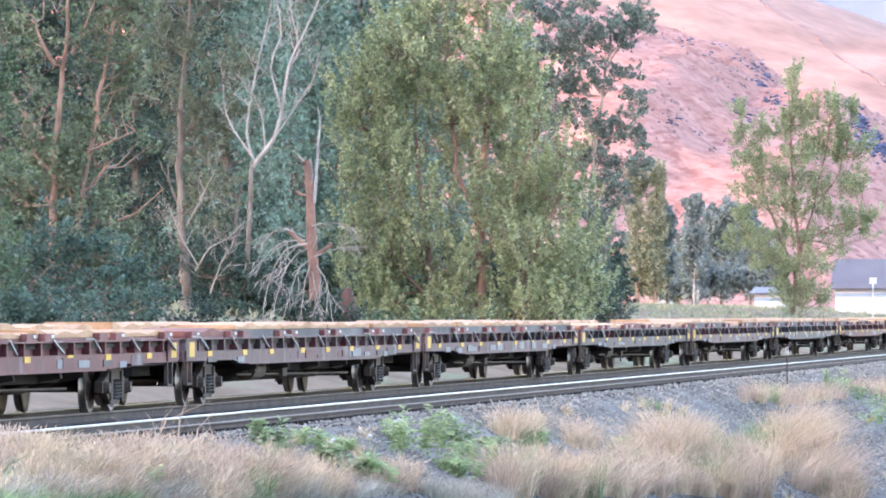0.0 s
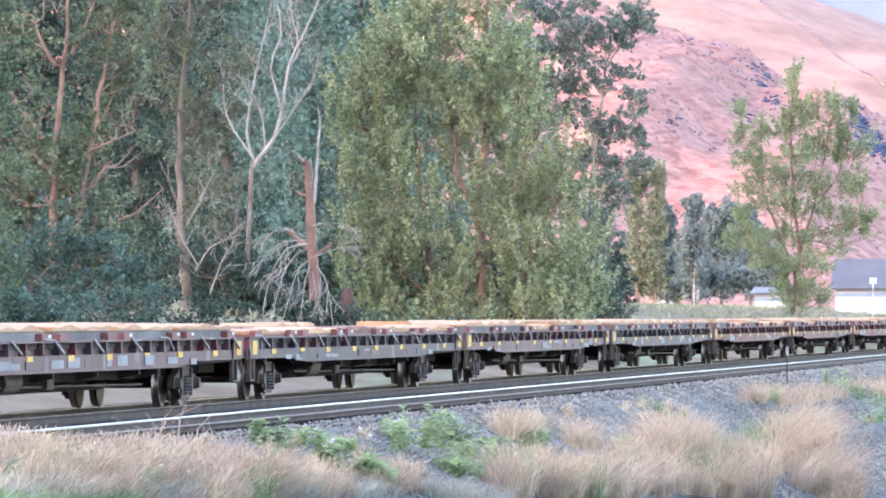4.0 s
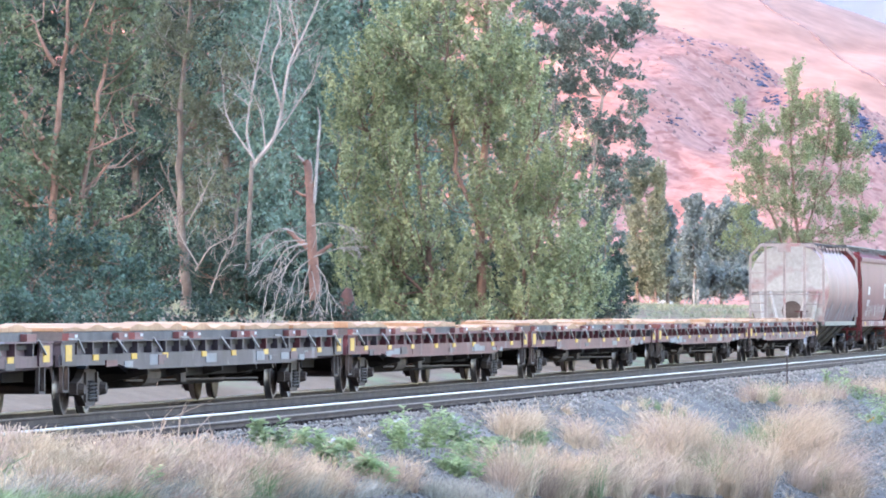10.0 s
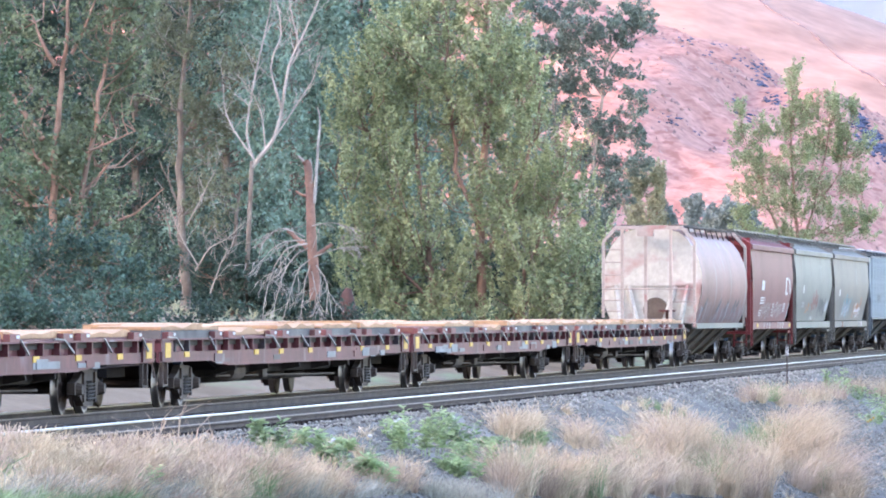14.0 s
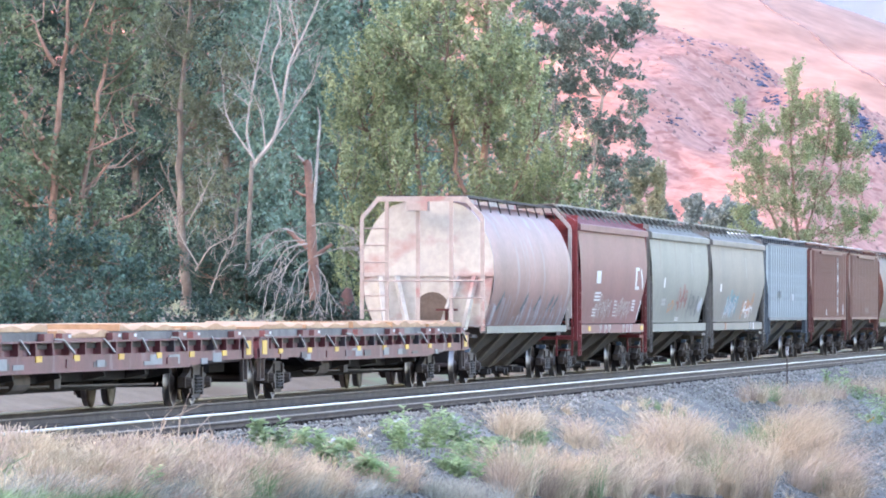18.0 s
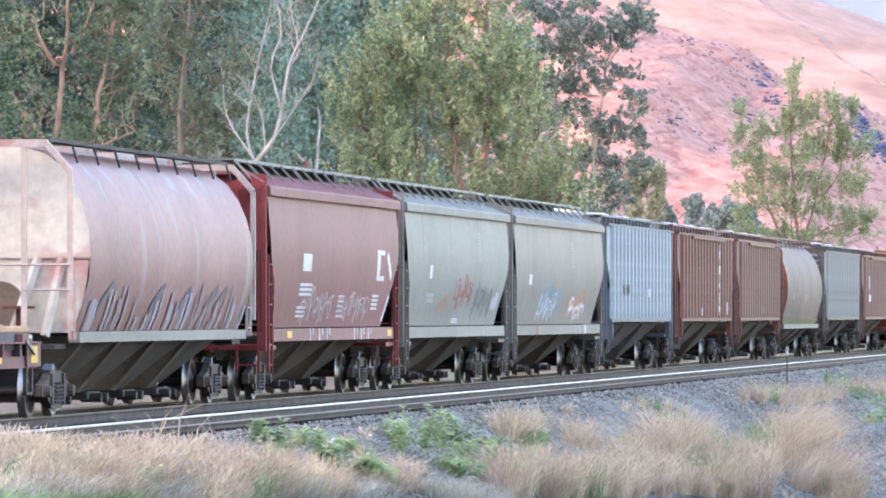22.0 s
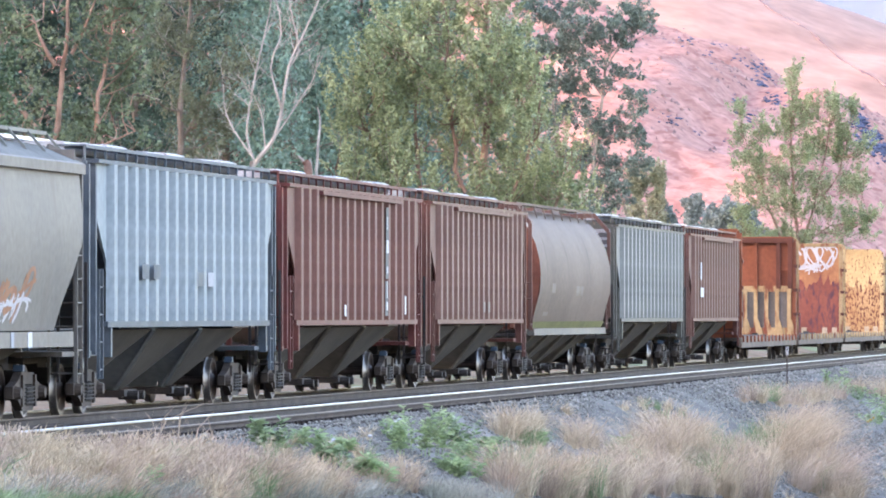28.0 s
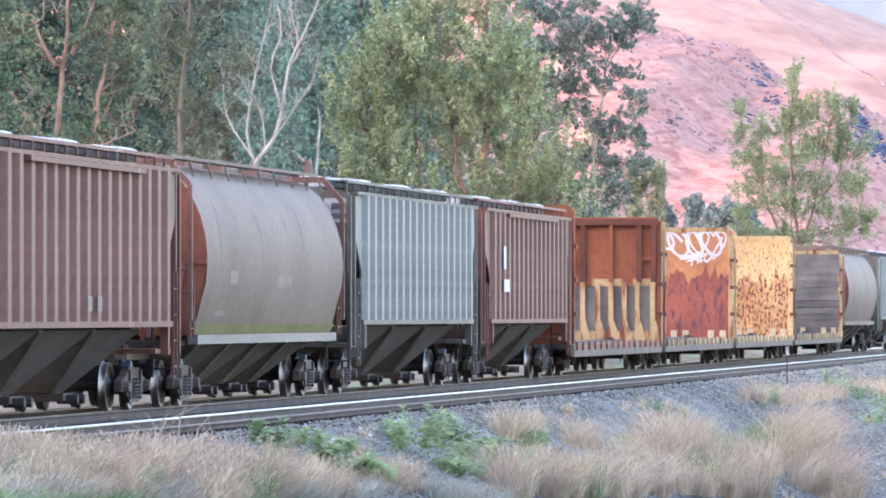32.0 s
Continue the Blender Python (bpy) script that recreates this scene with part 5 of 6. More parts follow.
def sheet_stack(car_front, x0, x1, y0, y1, z, top_material, seed, flat_lying=False):
    """A long grey bundle topped with one wavy tan board."""
    rng = random.Random(seed)
    t = thing("sheet_bundle", "grey bundle topped with wavy tan wooden sheet on the flat car", "cargo", "bundles on the flat cars", (car_front, TRAIN_Y, 0))
    tall = 0.05 if flat_lying else 0.15
    part("crate", Shape().box(x0, x1, y0, y1, z, z + tall), RED_BLOCK if flat_lying else GREY_TIMBER, t)
    n = 26
    s = Shape()
    ph, am = rng.uniform(0, 6), rng.uniform(0.02, 0.038)
    lift = rng.uniform(0.0, 0.03)
    rows = []
    for i in range(n + 1):
        x = x0 + (x1 - x0) * i / n
        h = z + tall + 0.06 + lift + am * math.sin(ph + 17.0 * i / n) + 0.02 * math.sin(ph * 2 + 9.0 * i / n)
        rows.append((x, h))
    v = [(x, y, h + dz) for x, h in rows for y, dz in ((y0, z + tall - h - 0.01), (y0, 0), (y1, 0), (y1, z + tall - h - 0.01))]
    f = [(4 * i + k, 4 * i + (k + 1) % 4, 4 * i + 4 + (k + 1) % 4, 4 * i + 4 + k) for i in range(n) for k in range(4)]
    s.add(v, f + [(0, 3, 2, 1), (4 * n, 4 * n + 1, 4 * n + 2, 4 * n + 3)])
    part("wavy_sheet", s, top_material, t)
    CARS.append((car_front, t))


STRAP = material("pale_frayed_strap", "B4B0AA", "96928C", 0.9)
STAKE_MESH = {}
for m in (P_GREYFLAT, P_PURPLE, P_PURPLE2):
    STAKE_MESH[m] = Shape().box(-0.05, 0.05, -1.39, -1.25, 1.002, 1.198).mesh("side_stake", m)


def flat_car(front, L, side, label, seed, low_share=0.15):
    rng = random.Random(seed)
    car = thing("flat_car", label, "flat car", "freight cars of the train", (front, TRAIN_Y, 0))
    deck = 1.20
    part("deck", Shape().box(0.4, L - 0.4, -1.30, 1.30, deck - 0.1, deck), STEEL_DARK, car)
    for e in (-1, 1):
        s = Shape()
        # fish-bellied side sill with a pocketed upper band
        s.extrude_y([(0.35, 0.82), (0.35, 1.0), (L - 0.35, 1.0), (L - 0.35, 0.82), (L - 4.9, 0.82), (L - 5.7, 0.755), (L - 6.6, 0.74), (6.6, 0.74), (5.9, 0.755), (5.2, 0.82)], *sorted((e * 1.30, e * 1.36)))
        s.box(0.35, L - 0.35, *sorted((e * 1.24, e * 1.26)), 1.0, deck)
        sill = part("side_sill", s, side, car)
        part("top_flange", Shape().box(0.3, L - 0.3, *sorted((e * 1.24, e * 1.42)), deck, deck + 0.03), side, car)
        part("lower_flange", Shape().box(6.6, L - 6.6, *sorted((e * 1.30, e * 1.40)), 0.722, 0.742), side, car)
        for i in range(23 if e < 0 else 0):
            post = part("side_stake", STAKE_MESH[rng.choice((side, side, side, P_PURPLE2, P_GREYFLAT))], side, car)
            post.location = (0.42 + (L - 0.84) * i / 22, 0, 0)
    for i in range(8):
        x = 3.0 + (L - 6.0) * i / 7 + rng.uniform(-0.3, 0.3)
        part("reflector", Shape().box(x - 0.22, x + 0.22, -1.375, -1.358, 0.90, 0.995), YELLOW, car)
    for x in (0.95, L - 0.75):
        part("end_reflector", Shape().box(x - 0.24, x + 0.24, -1.40, -1.392, 0.90, 1.16), YELLOW, car)
        part("end_plate", Shape().box(x - 0.5, x + 0.5, -1.392, -1.362, 0.84, 1.19), side, car)
    for k in range(14):
        x = 3 + (L - 6) * rng.random()
        part("stencil_patch", Shape().box(x - rng.uniform(0.3, 0.8), x + 0.3, -1.364 - 0.0015 * k, -1.358, 0.79, 0.79 + rng.uniform(0.06, 0.18)), rng.choice((P_GREYFLAT, STENCIL, P_PURPLE2, P_PURPLE, STENCIL)), car)
    for x, w in ((5.6, 0.7), (L - 5.4, 0.6)):
        part("stencil_patch", Shape().box(x, x + w, -1.375, -1.358, 0.765, 0.87), STENCIL, car)
    # sill and underframe coloured near-black for the shade beneath the deck
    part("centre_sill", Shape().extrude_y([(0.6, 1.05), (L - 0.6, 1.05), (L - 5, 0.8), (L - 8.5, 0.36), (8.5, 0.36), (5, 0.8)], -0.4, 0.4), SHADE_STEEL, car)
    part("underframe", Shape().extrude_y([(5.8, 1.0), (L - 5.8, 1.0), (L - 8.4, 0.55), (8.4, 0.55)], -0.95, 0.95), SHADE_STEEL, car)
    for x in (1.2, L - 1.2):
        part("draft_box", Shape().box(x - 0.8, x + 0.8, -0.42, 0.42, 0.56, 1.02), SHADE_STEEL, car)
    for x in (8.0, 11.5, 15, 18.5, L - 8.0):
        for e in (-1, 1):
            part("cross_bearer", Shape().beam((x, e * 1.3, 0.70), (x, e * 0.35, 0.5), 0.12, 0.14), STEEL_DARK, car)
    part("brake_rod", Shape().bar((7.5, -1.0, 0.52), (L - 8, -1.0, 0.44), 0.022, 5), TRUCK, car)
    part("air_tank", Shape().bar((9, -0.9, 0.6), (10.2, -0.9, 0.6), 0.2, 12), TRUCK, car)
    part("brake_valve", Shape().box(12, 12.5, -1.1, -0.7, 0.45, 0.8), TRUCK, car)
    for x in (0.9, L - 0.9):
        s = Shape().box(x - 0.24, x - 0.18, -1.36, -1.30, 0.42, 0.84).box(x - 0.24, x + 0.24, -1.36, -1.28, 0.40, 0.44).box(x + 0.18, x + 0.24, -1.36, -1.30, 0.42, 0.84)
        part("stirrup_step", s, TRUCK, car)
    part("cut_lever", Shape().bar((0.5, -1.2, 0.8), (0.15, -0.3, 0.72), 0.02, 5).bar((0.5, -1.2, 0.8), (0.5, -1.24, 0.55), 0.02, 5), TRUCK, car)
    for x in (4.25, L - 4.25):
        bogie(car, x)
    coupler(car, L)
    CARS.append((front, car))
    # load: bundles along both sides on red blocks
    x = 0.6
    k = 0
    while x < L - 3.5:
        ln = rng.uniform(5.0, 5.8)
        x1 = min(x + ln, L - 0.6)
        for y0, y1 in ((-1.30, -0.06), (0.06, 1.30)):
            flat_lying = rng.random() < (low_share if y0 < 0 else low_share * 0.6)
            sheet_stack(front, x + rng.uniform(0, 0.4), x1 - rng.uniform(0.1, 0.5), y0, y1, deck + 0.031, RUSTY_TOP if flat_lying and rng.random() < 0.3 else TAN_WOOD, seed * 50 + k, flat_lying)
            k += 1
        for bx in (x + 0.6, x1 - 0.75):
            block = part("stake_block", Shape().box(bx - 0.35, bx + 0.35, -1.42, -1.31, deck + 0.031, deck + 0.15), RED_BLOCK, car)
            if rng.random() < 0.7:
                part("tag", Shape().box(bx + 0.1, bx + 0.3, -1.428, -1.42, deck + 0.08, deck + 0.13), WHITE_PAINT, block)
        x = x1
    for i in range(9):
        bx = 1.5 + (L - 3) * i / 8
        s = Shape().beam((bx, -1.43, deck + 0.05), (bx + rng.uniform(0.5, 0.9), -1.43, 1.03), 0.03, 0.035)
        if i % 3 == 0:
            s.beam((bx - 0.7, -1.43, deck + 0.06), (bx, -1.43, deck + 0.05), 0.03, 0.03)
        part("tie_strap", s, STRAP, car)
    return car


def bulkhead_car(front, L, rear_paint, post_paint, label, lower=None, planks=False, top=4.55, worn=None):
    car = thing("bulkhead_flat_car", label, "flat car", "freight cars of the train", (front, TRAIN_Y, 0))
    deck = 0.86
    part("deck", Shape().box(0.5, L - 0.5, -1.4, 1.4, deck - 0.12, deck), GREY_TIMBER, car)
    for e in (-1, 1):
        part("side_sill", Shape().box(0.5, L - 0.5, *sorted((e * 1.40, e * 1.50)), 0.52, deck - 0.02), DUSTY, car)
        for i in range(16):
            x = 0.9 + (L - 1.8) * i / 15
            part("stake_pocket", Shape().box(x - 0.12, x + 0.12, *sorted((e * 1.50, e * 1.56)), 0.70, deck + 0.06), post_paint, car)
    for x, d in ((0.55, 1), (L - 0.55, -1)):
        if planks:
            b = part("bulkhead", Shape().box(*sorted((x - d * 0.02, x)), -1.42, 1.42, deck, top - 0.1), GREY_TIMBER, car)
            rows = 12
            for i in range(rows):
                z, hh = deck + 0.02 + i * (top - 0.15 - deck) / rows, (top - 0.15 - deck) / rows
                part("plank", Shape().box(*sorted((x, x + d * random.uniform(0.05, 0.09))), -1.4, 1.4, z, z + hh - 0.03), GREY_TIMBER, b)
        else:
            b = part("bulkhead", Shape().box(*sorted((x - d * 0.03, x + d * 0.03)), -1.42, 1.42, deck, top - 0.05), rear_paint, car)
        for y in (-1.42, 1.42):
            part("post", Shape().beam((x, y, deck), (x, y, top - 0.12), 0.16, 0.14), post_paint, b)
            part("gusset", Shape().slab((x, y, top - 0.7), (x, y, deck), (x - d * 0.5, y, deck), (x - d * 0.1, y, top - 0.7), 0.06), post_paint, b)
            for z in (1.6, 2.5, 3.4):
                part("post_bracket", Shape().box(*sorted((x - d * 0.06, x + d * 0.14)), *sorted((y * 0.99, y * 1.09)), z, z + 0.12), P_POST, b)
        part("head_rail", Shape().beam((x, -1.35, top - 0.06), (x, 1.35, top - 0.06), 0.16, 0.14), post_paint, b)
        if lower:
            for y, w_, m_ in ((-1.28, 0.16, P_POST), (-0.85, 0.16, P_POST), (0.0, 0.11, rear_paint), (0.85, 0.16, P_POST), (1.28, 0.16, P_POST)):
                part("stiffener", Shape().box(*sorted((x + d * 0.03, x + d * 0.22)), y - w_ / 2, y + w_ / 2, 2.6, top - 0.1), m_, b)
            part("top_rail", Shape().box(*sorted((x + d * 0.03, x + d * 0.24)), -1.4, 1.4, top - 0.22, top - 0.04), P_POST, b)
            for y0, y1 in ((-1.2, -0.93), (0.93, 1.2)):
                part("bracket", Shape().box(*sorted((x + d * 0.03, x + d * 0.2)), y0, y1, 3.28, 3.38), rear_paint, b)
            part("low_board", Shape().box(*sorted((x + d * 0.04, x + d * 0.1)), -1.3, 1.3, deck, 2.65), GREY_TIMBER, b)
            part("low_cap", Shape().box(*sorted((x + d * 0.04, x + d * 0.16)), -1.34, 1.34, 2.5, 2.72).box(*sorted((x + d * 0.04, x + d * 0.16)), -1.34, 1.34, deck, deck + 0.3), lower, b)
            for y in (-1.25, -0.8, -0.4, 0.0, 0.4, 0.85, 1.25):
                s = Shape().box(*sorted((x + d * 0.09, x + d * 0.24)), y - 0.07, y + 0.07, deck, 2.62)
                s.slab((x + d * 0.2, y - 0.07, deck + 0.6), (x + d * 0.2, y - 0.07, deck), (x + d * 0.2, y - 0.28, deck), (x + d * 0.2, y - 0.1, deck + 0.6), 0.03)
                part("low_rib", s, lower, b)
        else:
            if worn:
                # the lower part has weathered differently, with a ragged edge
                r_ = random.Random(L)
                edge = [(1.40 - 2.8 * k / 28, 2.95 + r_.uniform(-0.35, 0.35) * (0.4 + (k % 3) * 0.4)) for k in range(29)]
                v = [(x + d * 0.036, y, z) for y, z in edge for z in (z, deck)]
                part("worn_sheet", Shape().add(v, [(2 * k, 2 * k + 1, 2 * k + 3, 2 * k + 2) for k in range(28)]), worn, b)
            for y in (-1.15, -0.75, 0.1, 0.5, 0.9):
                part("base_block", Shape().box(*sorted((x + d * 0.03, x + d * 0.1)), y - 0.1, y + 0.1, deck, deck + 0.26), CREAM, b)
    part("centre_sill", Shape().extrude_y([(0.6, 0.9), (L - 0.6, 0.9), (L - 4, 0.6), (L - 6, 0.45), (6, 0.45), (4, 0.6)], -0.4, 0.4), STEEL_DARK, car)
    for x in (2.2, L - 2.2):
        bogie(car, x)
    coupler(car, L)
    CARS.append((front, car))
    return car


FLATS = [71.3, 99.6, 128.0, 156.2, 184.7, 213.5, 241.8, 270.5, 299.4, 328.1, 356.6]
FLAT_PAINT = [P_PURPLE2, P_PURPLE, P_PURPLE, P_GREYFLAT, P_PURPLE, P_GREYFLAT, P_PURPLE2, P_PURPLE2, P_PURPLE2, P_PURPLE2]
FLAT_WORDS = {P_GREYFLAT: "grimy grey long flat car carrying wavy tan sheets", P_PURPLE: "faded mauve long flat car carrying wavy tan sheets", P_PURPLE2: "oxide red long flat car carrying wavy tan sheets"}
for i in range(10):
    flat_car(FLATS[i], FLATS[i + 1] - FLATS[i], FLAT_PAINT[i], FLAT_WORDS[FLAT_PAINT[i]], 100 + i, (0.7, 0.2, 0.1, 1.0, 0.1, 0.1, 0.9, 0.6, 0.6, 0.1)[i])
EDGE = [356.8, 375.3, 392.3, 409.8, 429.0, 447.2, 465.8, 483.3, 501.1, 520.3, 537.8, 559.8, 581.6, 604.0, 626.8, 645.2, 663.6]
LEN = [EDGE[i + 1] - EDGE[i] for i in range(16)]
car_0 = cylinder_hopper(EDGE[0], LEN[0], P_PINK, P_WHITE, P_PINKRED, "round-sided covered hopper car in chalky pink and cream paint", P_GREY, fore=2.35, board=STEEL_DARK)
car_1 = eave_hopper(EDGE[1], LEN[1], P_MAROON, P_RED, "maroon covered hopper car with white letters and graffiti", P_MAROON, ROOF_MAUVE)
car_2 = eave_hopper(EDGE[2], LEN[2], P_GREY, P_GREY2, "pale grey covered hopper car with faded graffiti", P_GREY, ROOF_GREY)
car_3 = eave_hopper(EDGE[3], LEN[3], P_GREY2, P_GREY2, "warm grey covered hopper car with blue graffiti", P_GREY2, ROOF_GREY)
car_4 = rib_hopper(EDGE[4], LEN[4], P_BLUE, P_BLUEEND, "light blue covered hopper car with ribbed sides", P_BLUEBAY, rail_top=False)
car_5 = rib_hopper(EDGE[5], LEN[5], P_BROWN, P_REDEND, "brown covered hopper car with ribbed sides", HOPPER_LIGHT)
car_6 = rib_hopper(EDGE[6], LEN[6], P_BROWN2, P_BROWN, "dark brown covered hopper car with ribbed sides", HOPPER_LIGHT)
car_7 = cylinder_hopper(EDGE[7], LEN[7], P_STEEL, P_RUSTEND, P_BROWN2, "dull silver round-sided covered hopper car", P_GREY2, OLIVE, P_RUSTEND, base=1.28)
car_8 = rib_hopper(EDGE[8], LEN[8], P_SILVER, P_GREYEND, "silver covered hopper car with ribbed sides", HOPPER_LIGHT, rail_top=False)
car_9 = rib_hopper(EDGE[9], LEN[9], P_BROWN2, P_BROWN, "weathered brown covered hopper car with ribbed sides", HOPPER_LIGHT)
car_10 = bulkhead_car(EDGE[10], LEN[10], P_ORANGE, P_ORANGE, "rusty orange bulkhead flat car with yellow ribs", lower=P_YELLOW)
car_11 = bulkhead_car(EDGE[11], LEN[11], P_RUSTTOP, P_YELLOW, "rust red bulkhead flat car with white graffiti", worn=P_RUSTPANEL)
car_12 = bulkhead_car(EDGE[12], LEN[12], P_YELLOWRUST, P_YELLOWRUST, "yellow bulkhead flat car streaked with rust", worn=P_YELLOWWORN)
car_13 = bulkhead_car(EDGE[13], LEN[13], GREY_TIMBER, P_YELLOW, "bulkhead flat car with grey planked ends", planks=True, top=4.25)
car_14 = cylinder_hopper(EDGE[14], LEN[14], P_STEEL, P_RUSTEND, P_STEEL, "grey round-sided covered hopper car", P_STEEL)
car_15 = rib_hopper(EDGE[15], LEN[15], P_SILVER, P_GREY, "pale silver covered hopper car at the tail", HOPPER_LIGHT)
# ---- painted marks, worn lettering as plain bars, and sprayed scribbles ----
EAVE_SIDE = ([1.40, 1.8, 2.3, 2.75, 3.1, 3.5, 3.92], [1.40, 1.47, 1.56, 1.60, 1.60, 1.57, 1.53])
TANK_SIDE = ([1.36, 1.56, 1.88, 2.22, 2.62, 3.02, 3.42, 3.78], [1.31, 1.40, 1.50, 1.58, 1.61, 1.58, 1.48, 1.32])
FLAT_SIDE = ([0, 5], [1.613, 1.613])
SPRAY_WHITE = material("white_spray_paint", "D4D2D4", "BFBCC0", 0.7, bump=0.0)
SPRAY_RED = material("faded_red_spray", "8E5450", "7C4A48", 0.7, bump=0.0)
SPRAY_DARK = material("dark_grey_spray", "646467", "525256", 0.7, bump=0.0)
SPRAY_TEAL = material("teal_spray", "5F8C98", "4C7886", 0.7, bump=0.0)
SPRAY_ORANGE = material("orange_spray", "B07A56", "9A6848", 0.7, bump=0.0)
STEEL_PATCH = material("touched_up_silver_patch", "887870", "7A6A62", 0.7, bump=0.0)
FAINT = material("faint_grey_lettering", "98999A", "8A8B8C", 0.7, bump=0.0)
FADED_WHITE = material("faded_white_spray", "B4A6A8", "A0928F", 0.7, bump=0.0)
CHALK_BLUE = material("pale_blue_patch", "AEB0B6", "9EA2AA", 0.7, bump=0.0)


def ribbon(points, width, side):
    """A painted stroke along (x, z) points on a car side whose outline is given; it lies 6 mm proud."""
    s = Shape()
    n = len(points)
    v = []
    for i, (x, z) in enumerate(points):
        a, b = points[max(0, i - 1)], points[min(n - 1, i + 1)]
        d = Vector((b[0] - a[0], b[1] - a[1], 0))
        d = d.normalized() if d.length else Vector((1, 0, 0))
        for e in (-1, 1):
            px_, pz = x - d.y * width * e * 1.8, z + d.x * width * e
            v.append((px_, -float(np.interp(pz, *side)) - 0.006 - 0.0004 * i, pz))
    s.add(v, [(2 * i, 2 * i + 1, 2 * i + 3, 2 * i + 2) for i in range(n - 1)])
    return s


def scribble(car, seed, x0, x1, z0, z1, side, mat_, loops=4, width=0.018, slant=0.6, name="graffiti_stroke"):
    """Tall looping spray strokes, letter by letter."""
    r = random.Random(seed)
    w = (x1 - x0) / loops
    for i in range(loops):
        xa = x0 + w * i
        za, zb = z0 + (z1 - z0) * r.uniform(0.0, 0.18), z1 - (z1 - z0) * r.uniform(0.0, 0.25)
        h = zb - za
        strokes = []
        for _ in range(r.choice((2, 3, 3))):
            x, lean = xa + w * r.uniform(0.05, 0.8), r.uniform(-0.1, 0.25) * w
            strokes.append([(x + lean * u + 0.06 * w * math.sin(u * 5), za + h * u) for u in np.linspace(r.uniform(0, 0.2), r.uniform(0.75, 1.0), 8)])
        cx, cz, ra, ph = xa + w * 0.5, za + h * r.uniform(0.35, 0.75), r.uniform(0.3, 0.55), r.uniform(0, 6.2832)
        strokes.append([(cx + w * ra * math.cos(ph + u), cz + h * 0.28 * math.sin(ph + u)) for u in np.linspace(0, r.uniform(3.5, 6.0), 16)])
        if r.random() < 0.6:
            zc = za + h * r.uniform(0.3, 0.8)
            strokes.append([(xa + w * u, zc + 0.12 * h * math.sin(3 * u + ph)) for u in np.linspace(0, 1.05, 7)])
        for line_ in strokes:
            part(name, ribbon([(x + slant * (z - z0), z) for x, z in line_], width * r.uniform(0.7, 1.5), side), mat_, car)


def patch(car, x0, x1, z0, z1, side, mat_, name="painted_mark", rows=1, fill=0.6):
    """Plain bars in place of lettering: one bar a row."""
    h = (z1 - z0) / rows
    for i in range(rows):
        a, b = z0 + i * h, z0 + i * h + h * (1 if rows == 1 else fill)
        n = 4
        zs = [a + (b - a) * k / n for k in range(n + 1)]
        v = [(x, -float(np.interp(z, *side)) - 0.005, z) for z in zs for x in (x0, x1)]
        part(name, Shape().add(v, [(2 * k, 2 * k + 1, 2 * k + 3, 2 * k + 2) for k in range(n)]), mat_, car)


# round pink hopper: dark scrape marks and pale washes low on the side, bars on its end
for k, (x, z, m) in enumerate(((3.6, 1.75, SPRAY_DARK), (8.0, 1.72, SPRAY_DARK), (10.4, 1.68, SPRAY_DARK), (13.0, 1.7, SPRAY_DARK), (13.9, 1.72, SPRAY_DARK))):
    part("scrape_mark", ribbon([(x + 0.9 * u, z + 0.42 * u) for u in (0, 0.25, 0.5, 0.75, 1)], 0.07 + 0.02 * (k % 2), TANK_SIDE), m, car_0)
wash = random.Random(41)
WASHES = [material("pale_mauve_wash", "988280", "8E7876", 0.8, bump=0.0), material("grey_pink_wash", "A29294", "988888", 0.8, bump=0.0), material("chalky_blue_wash", "AEAAB0", "A2A0A8", 0.8, bump=0.0)]
for k in range(64):
    x = wash.uniform(2.6, 17.0)
    top = 1.55 + 0.75 * wash.random() * (0.5 + 0.5 * math.sin(x * 0.9) ** 2)
    w = wash.uniform(0.015, 0.06)
    part("pale_wash", ribbon([(x, 1.39 + (top - 1.39) * u / 5) for u in range(6)], w, [TANK_SIDE[0], [q + 0.001 * k / 10 for q in TANK_SIDE[1]]]), WASHES[k % 3], car_0)
for z, w in ((3.98, 0.16), (3.78, 0.26), (3.30, 0.5), (3.05, 0.5), (2.92, 0.36), (2.80, 0.4)):
    part("lettering_bar", Shape().box(2.735, 2.742, -0.35 - w, -0.35 + w * 0.3, z, z + (0.1 if z > 3.6 else 0.045)), SPRAY_DARK if z > 3.6 else P_PINK, car_0)

# maroon hopper
patch(car_1, 4.3, 5.3, 2.50, 2.84, EAVE_SIDE, SPRAY_WHITE)
patch(car_1, 4.2, 5.6, 2.02, 2.30, EAVE_SIDE, SPRAY_WHITE, rows=3)
patch(car_1, 4.2, 5.2, 1.60, 1.85, EAVE_SIDE, SPRAY_WHITE, rows=3, fill=0.5)
patch(car_1, 9.0, 9.7, 1.6, 2.1, EAVE_SIDE, SPRAY_WHITE, rows=5, fill=0.4)
# its emblem as plain shapes: an open bracket and a slanting block
for a, b, z0, z1 in ((13.5, 13.9, 2.36, 3.0), (13.9, 14.5, 2.90, 3.0), (13.9, 14.5, 2.36, 2.46)):
    patch(car_1, a, b, z0, z1, EAVE_SIDE, SPRAY_WHITE, "emblem_block")
part("emblem_block", ribbon([(14.85 + 0.6 * u, 2.92 - 0.5 * u) for u in (0, 0.33, 0.66, 1)], 0.08, EAVE_SIDE), SPRAY_WHITE, car_1)
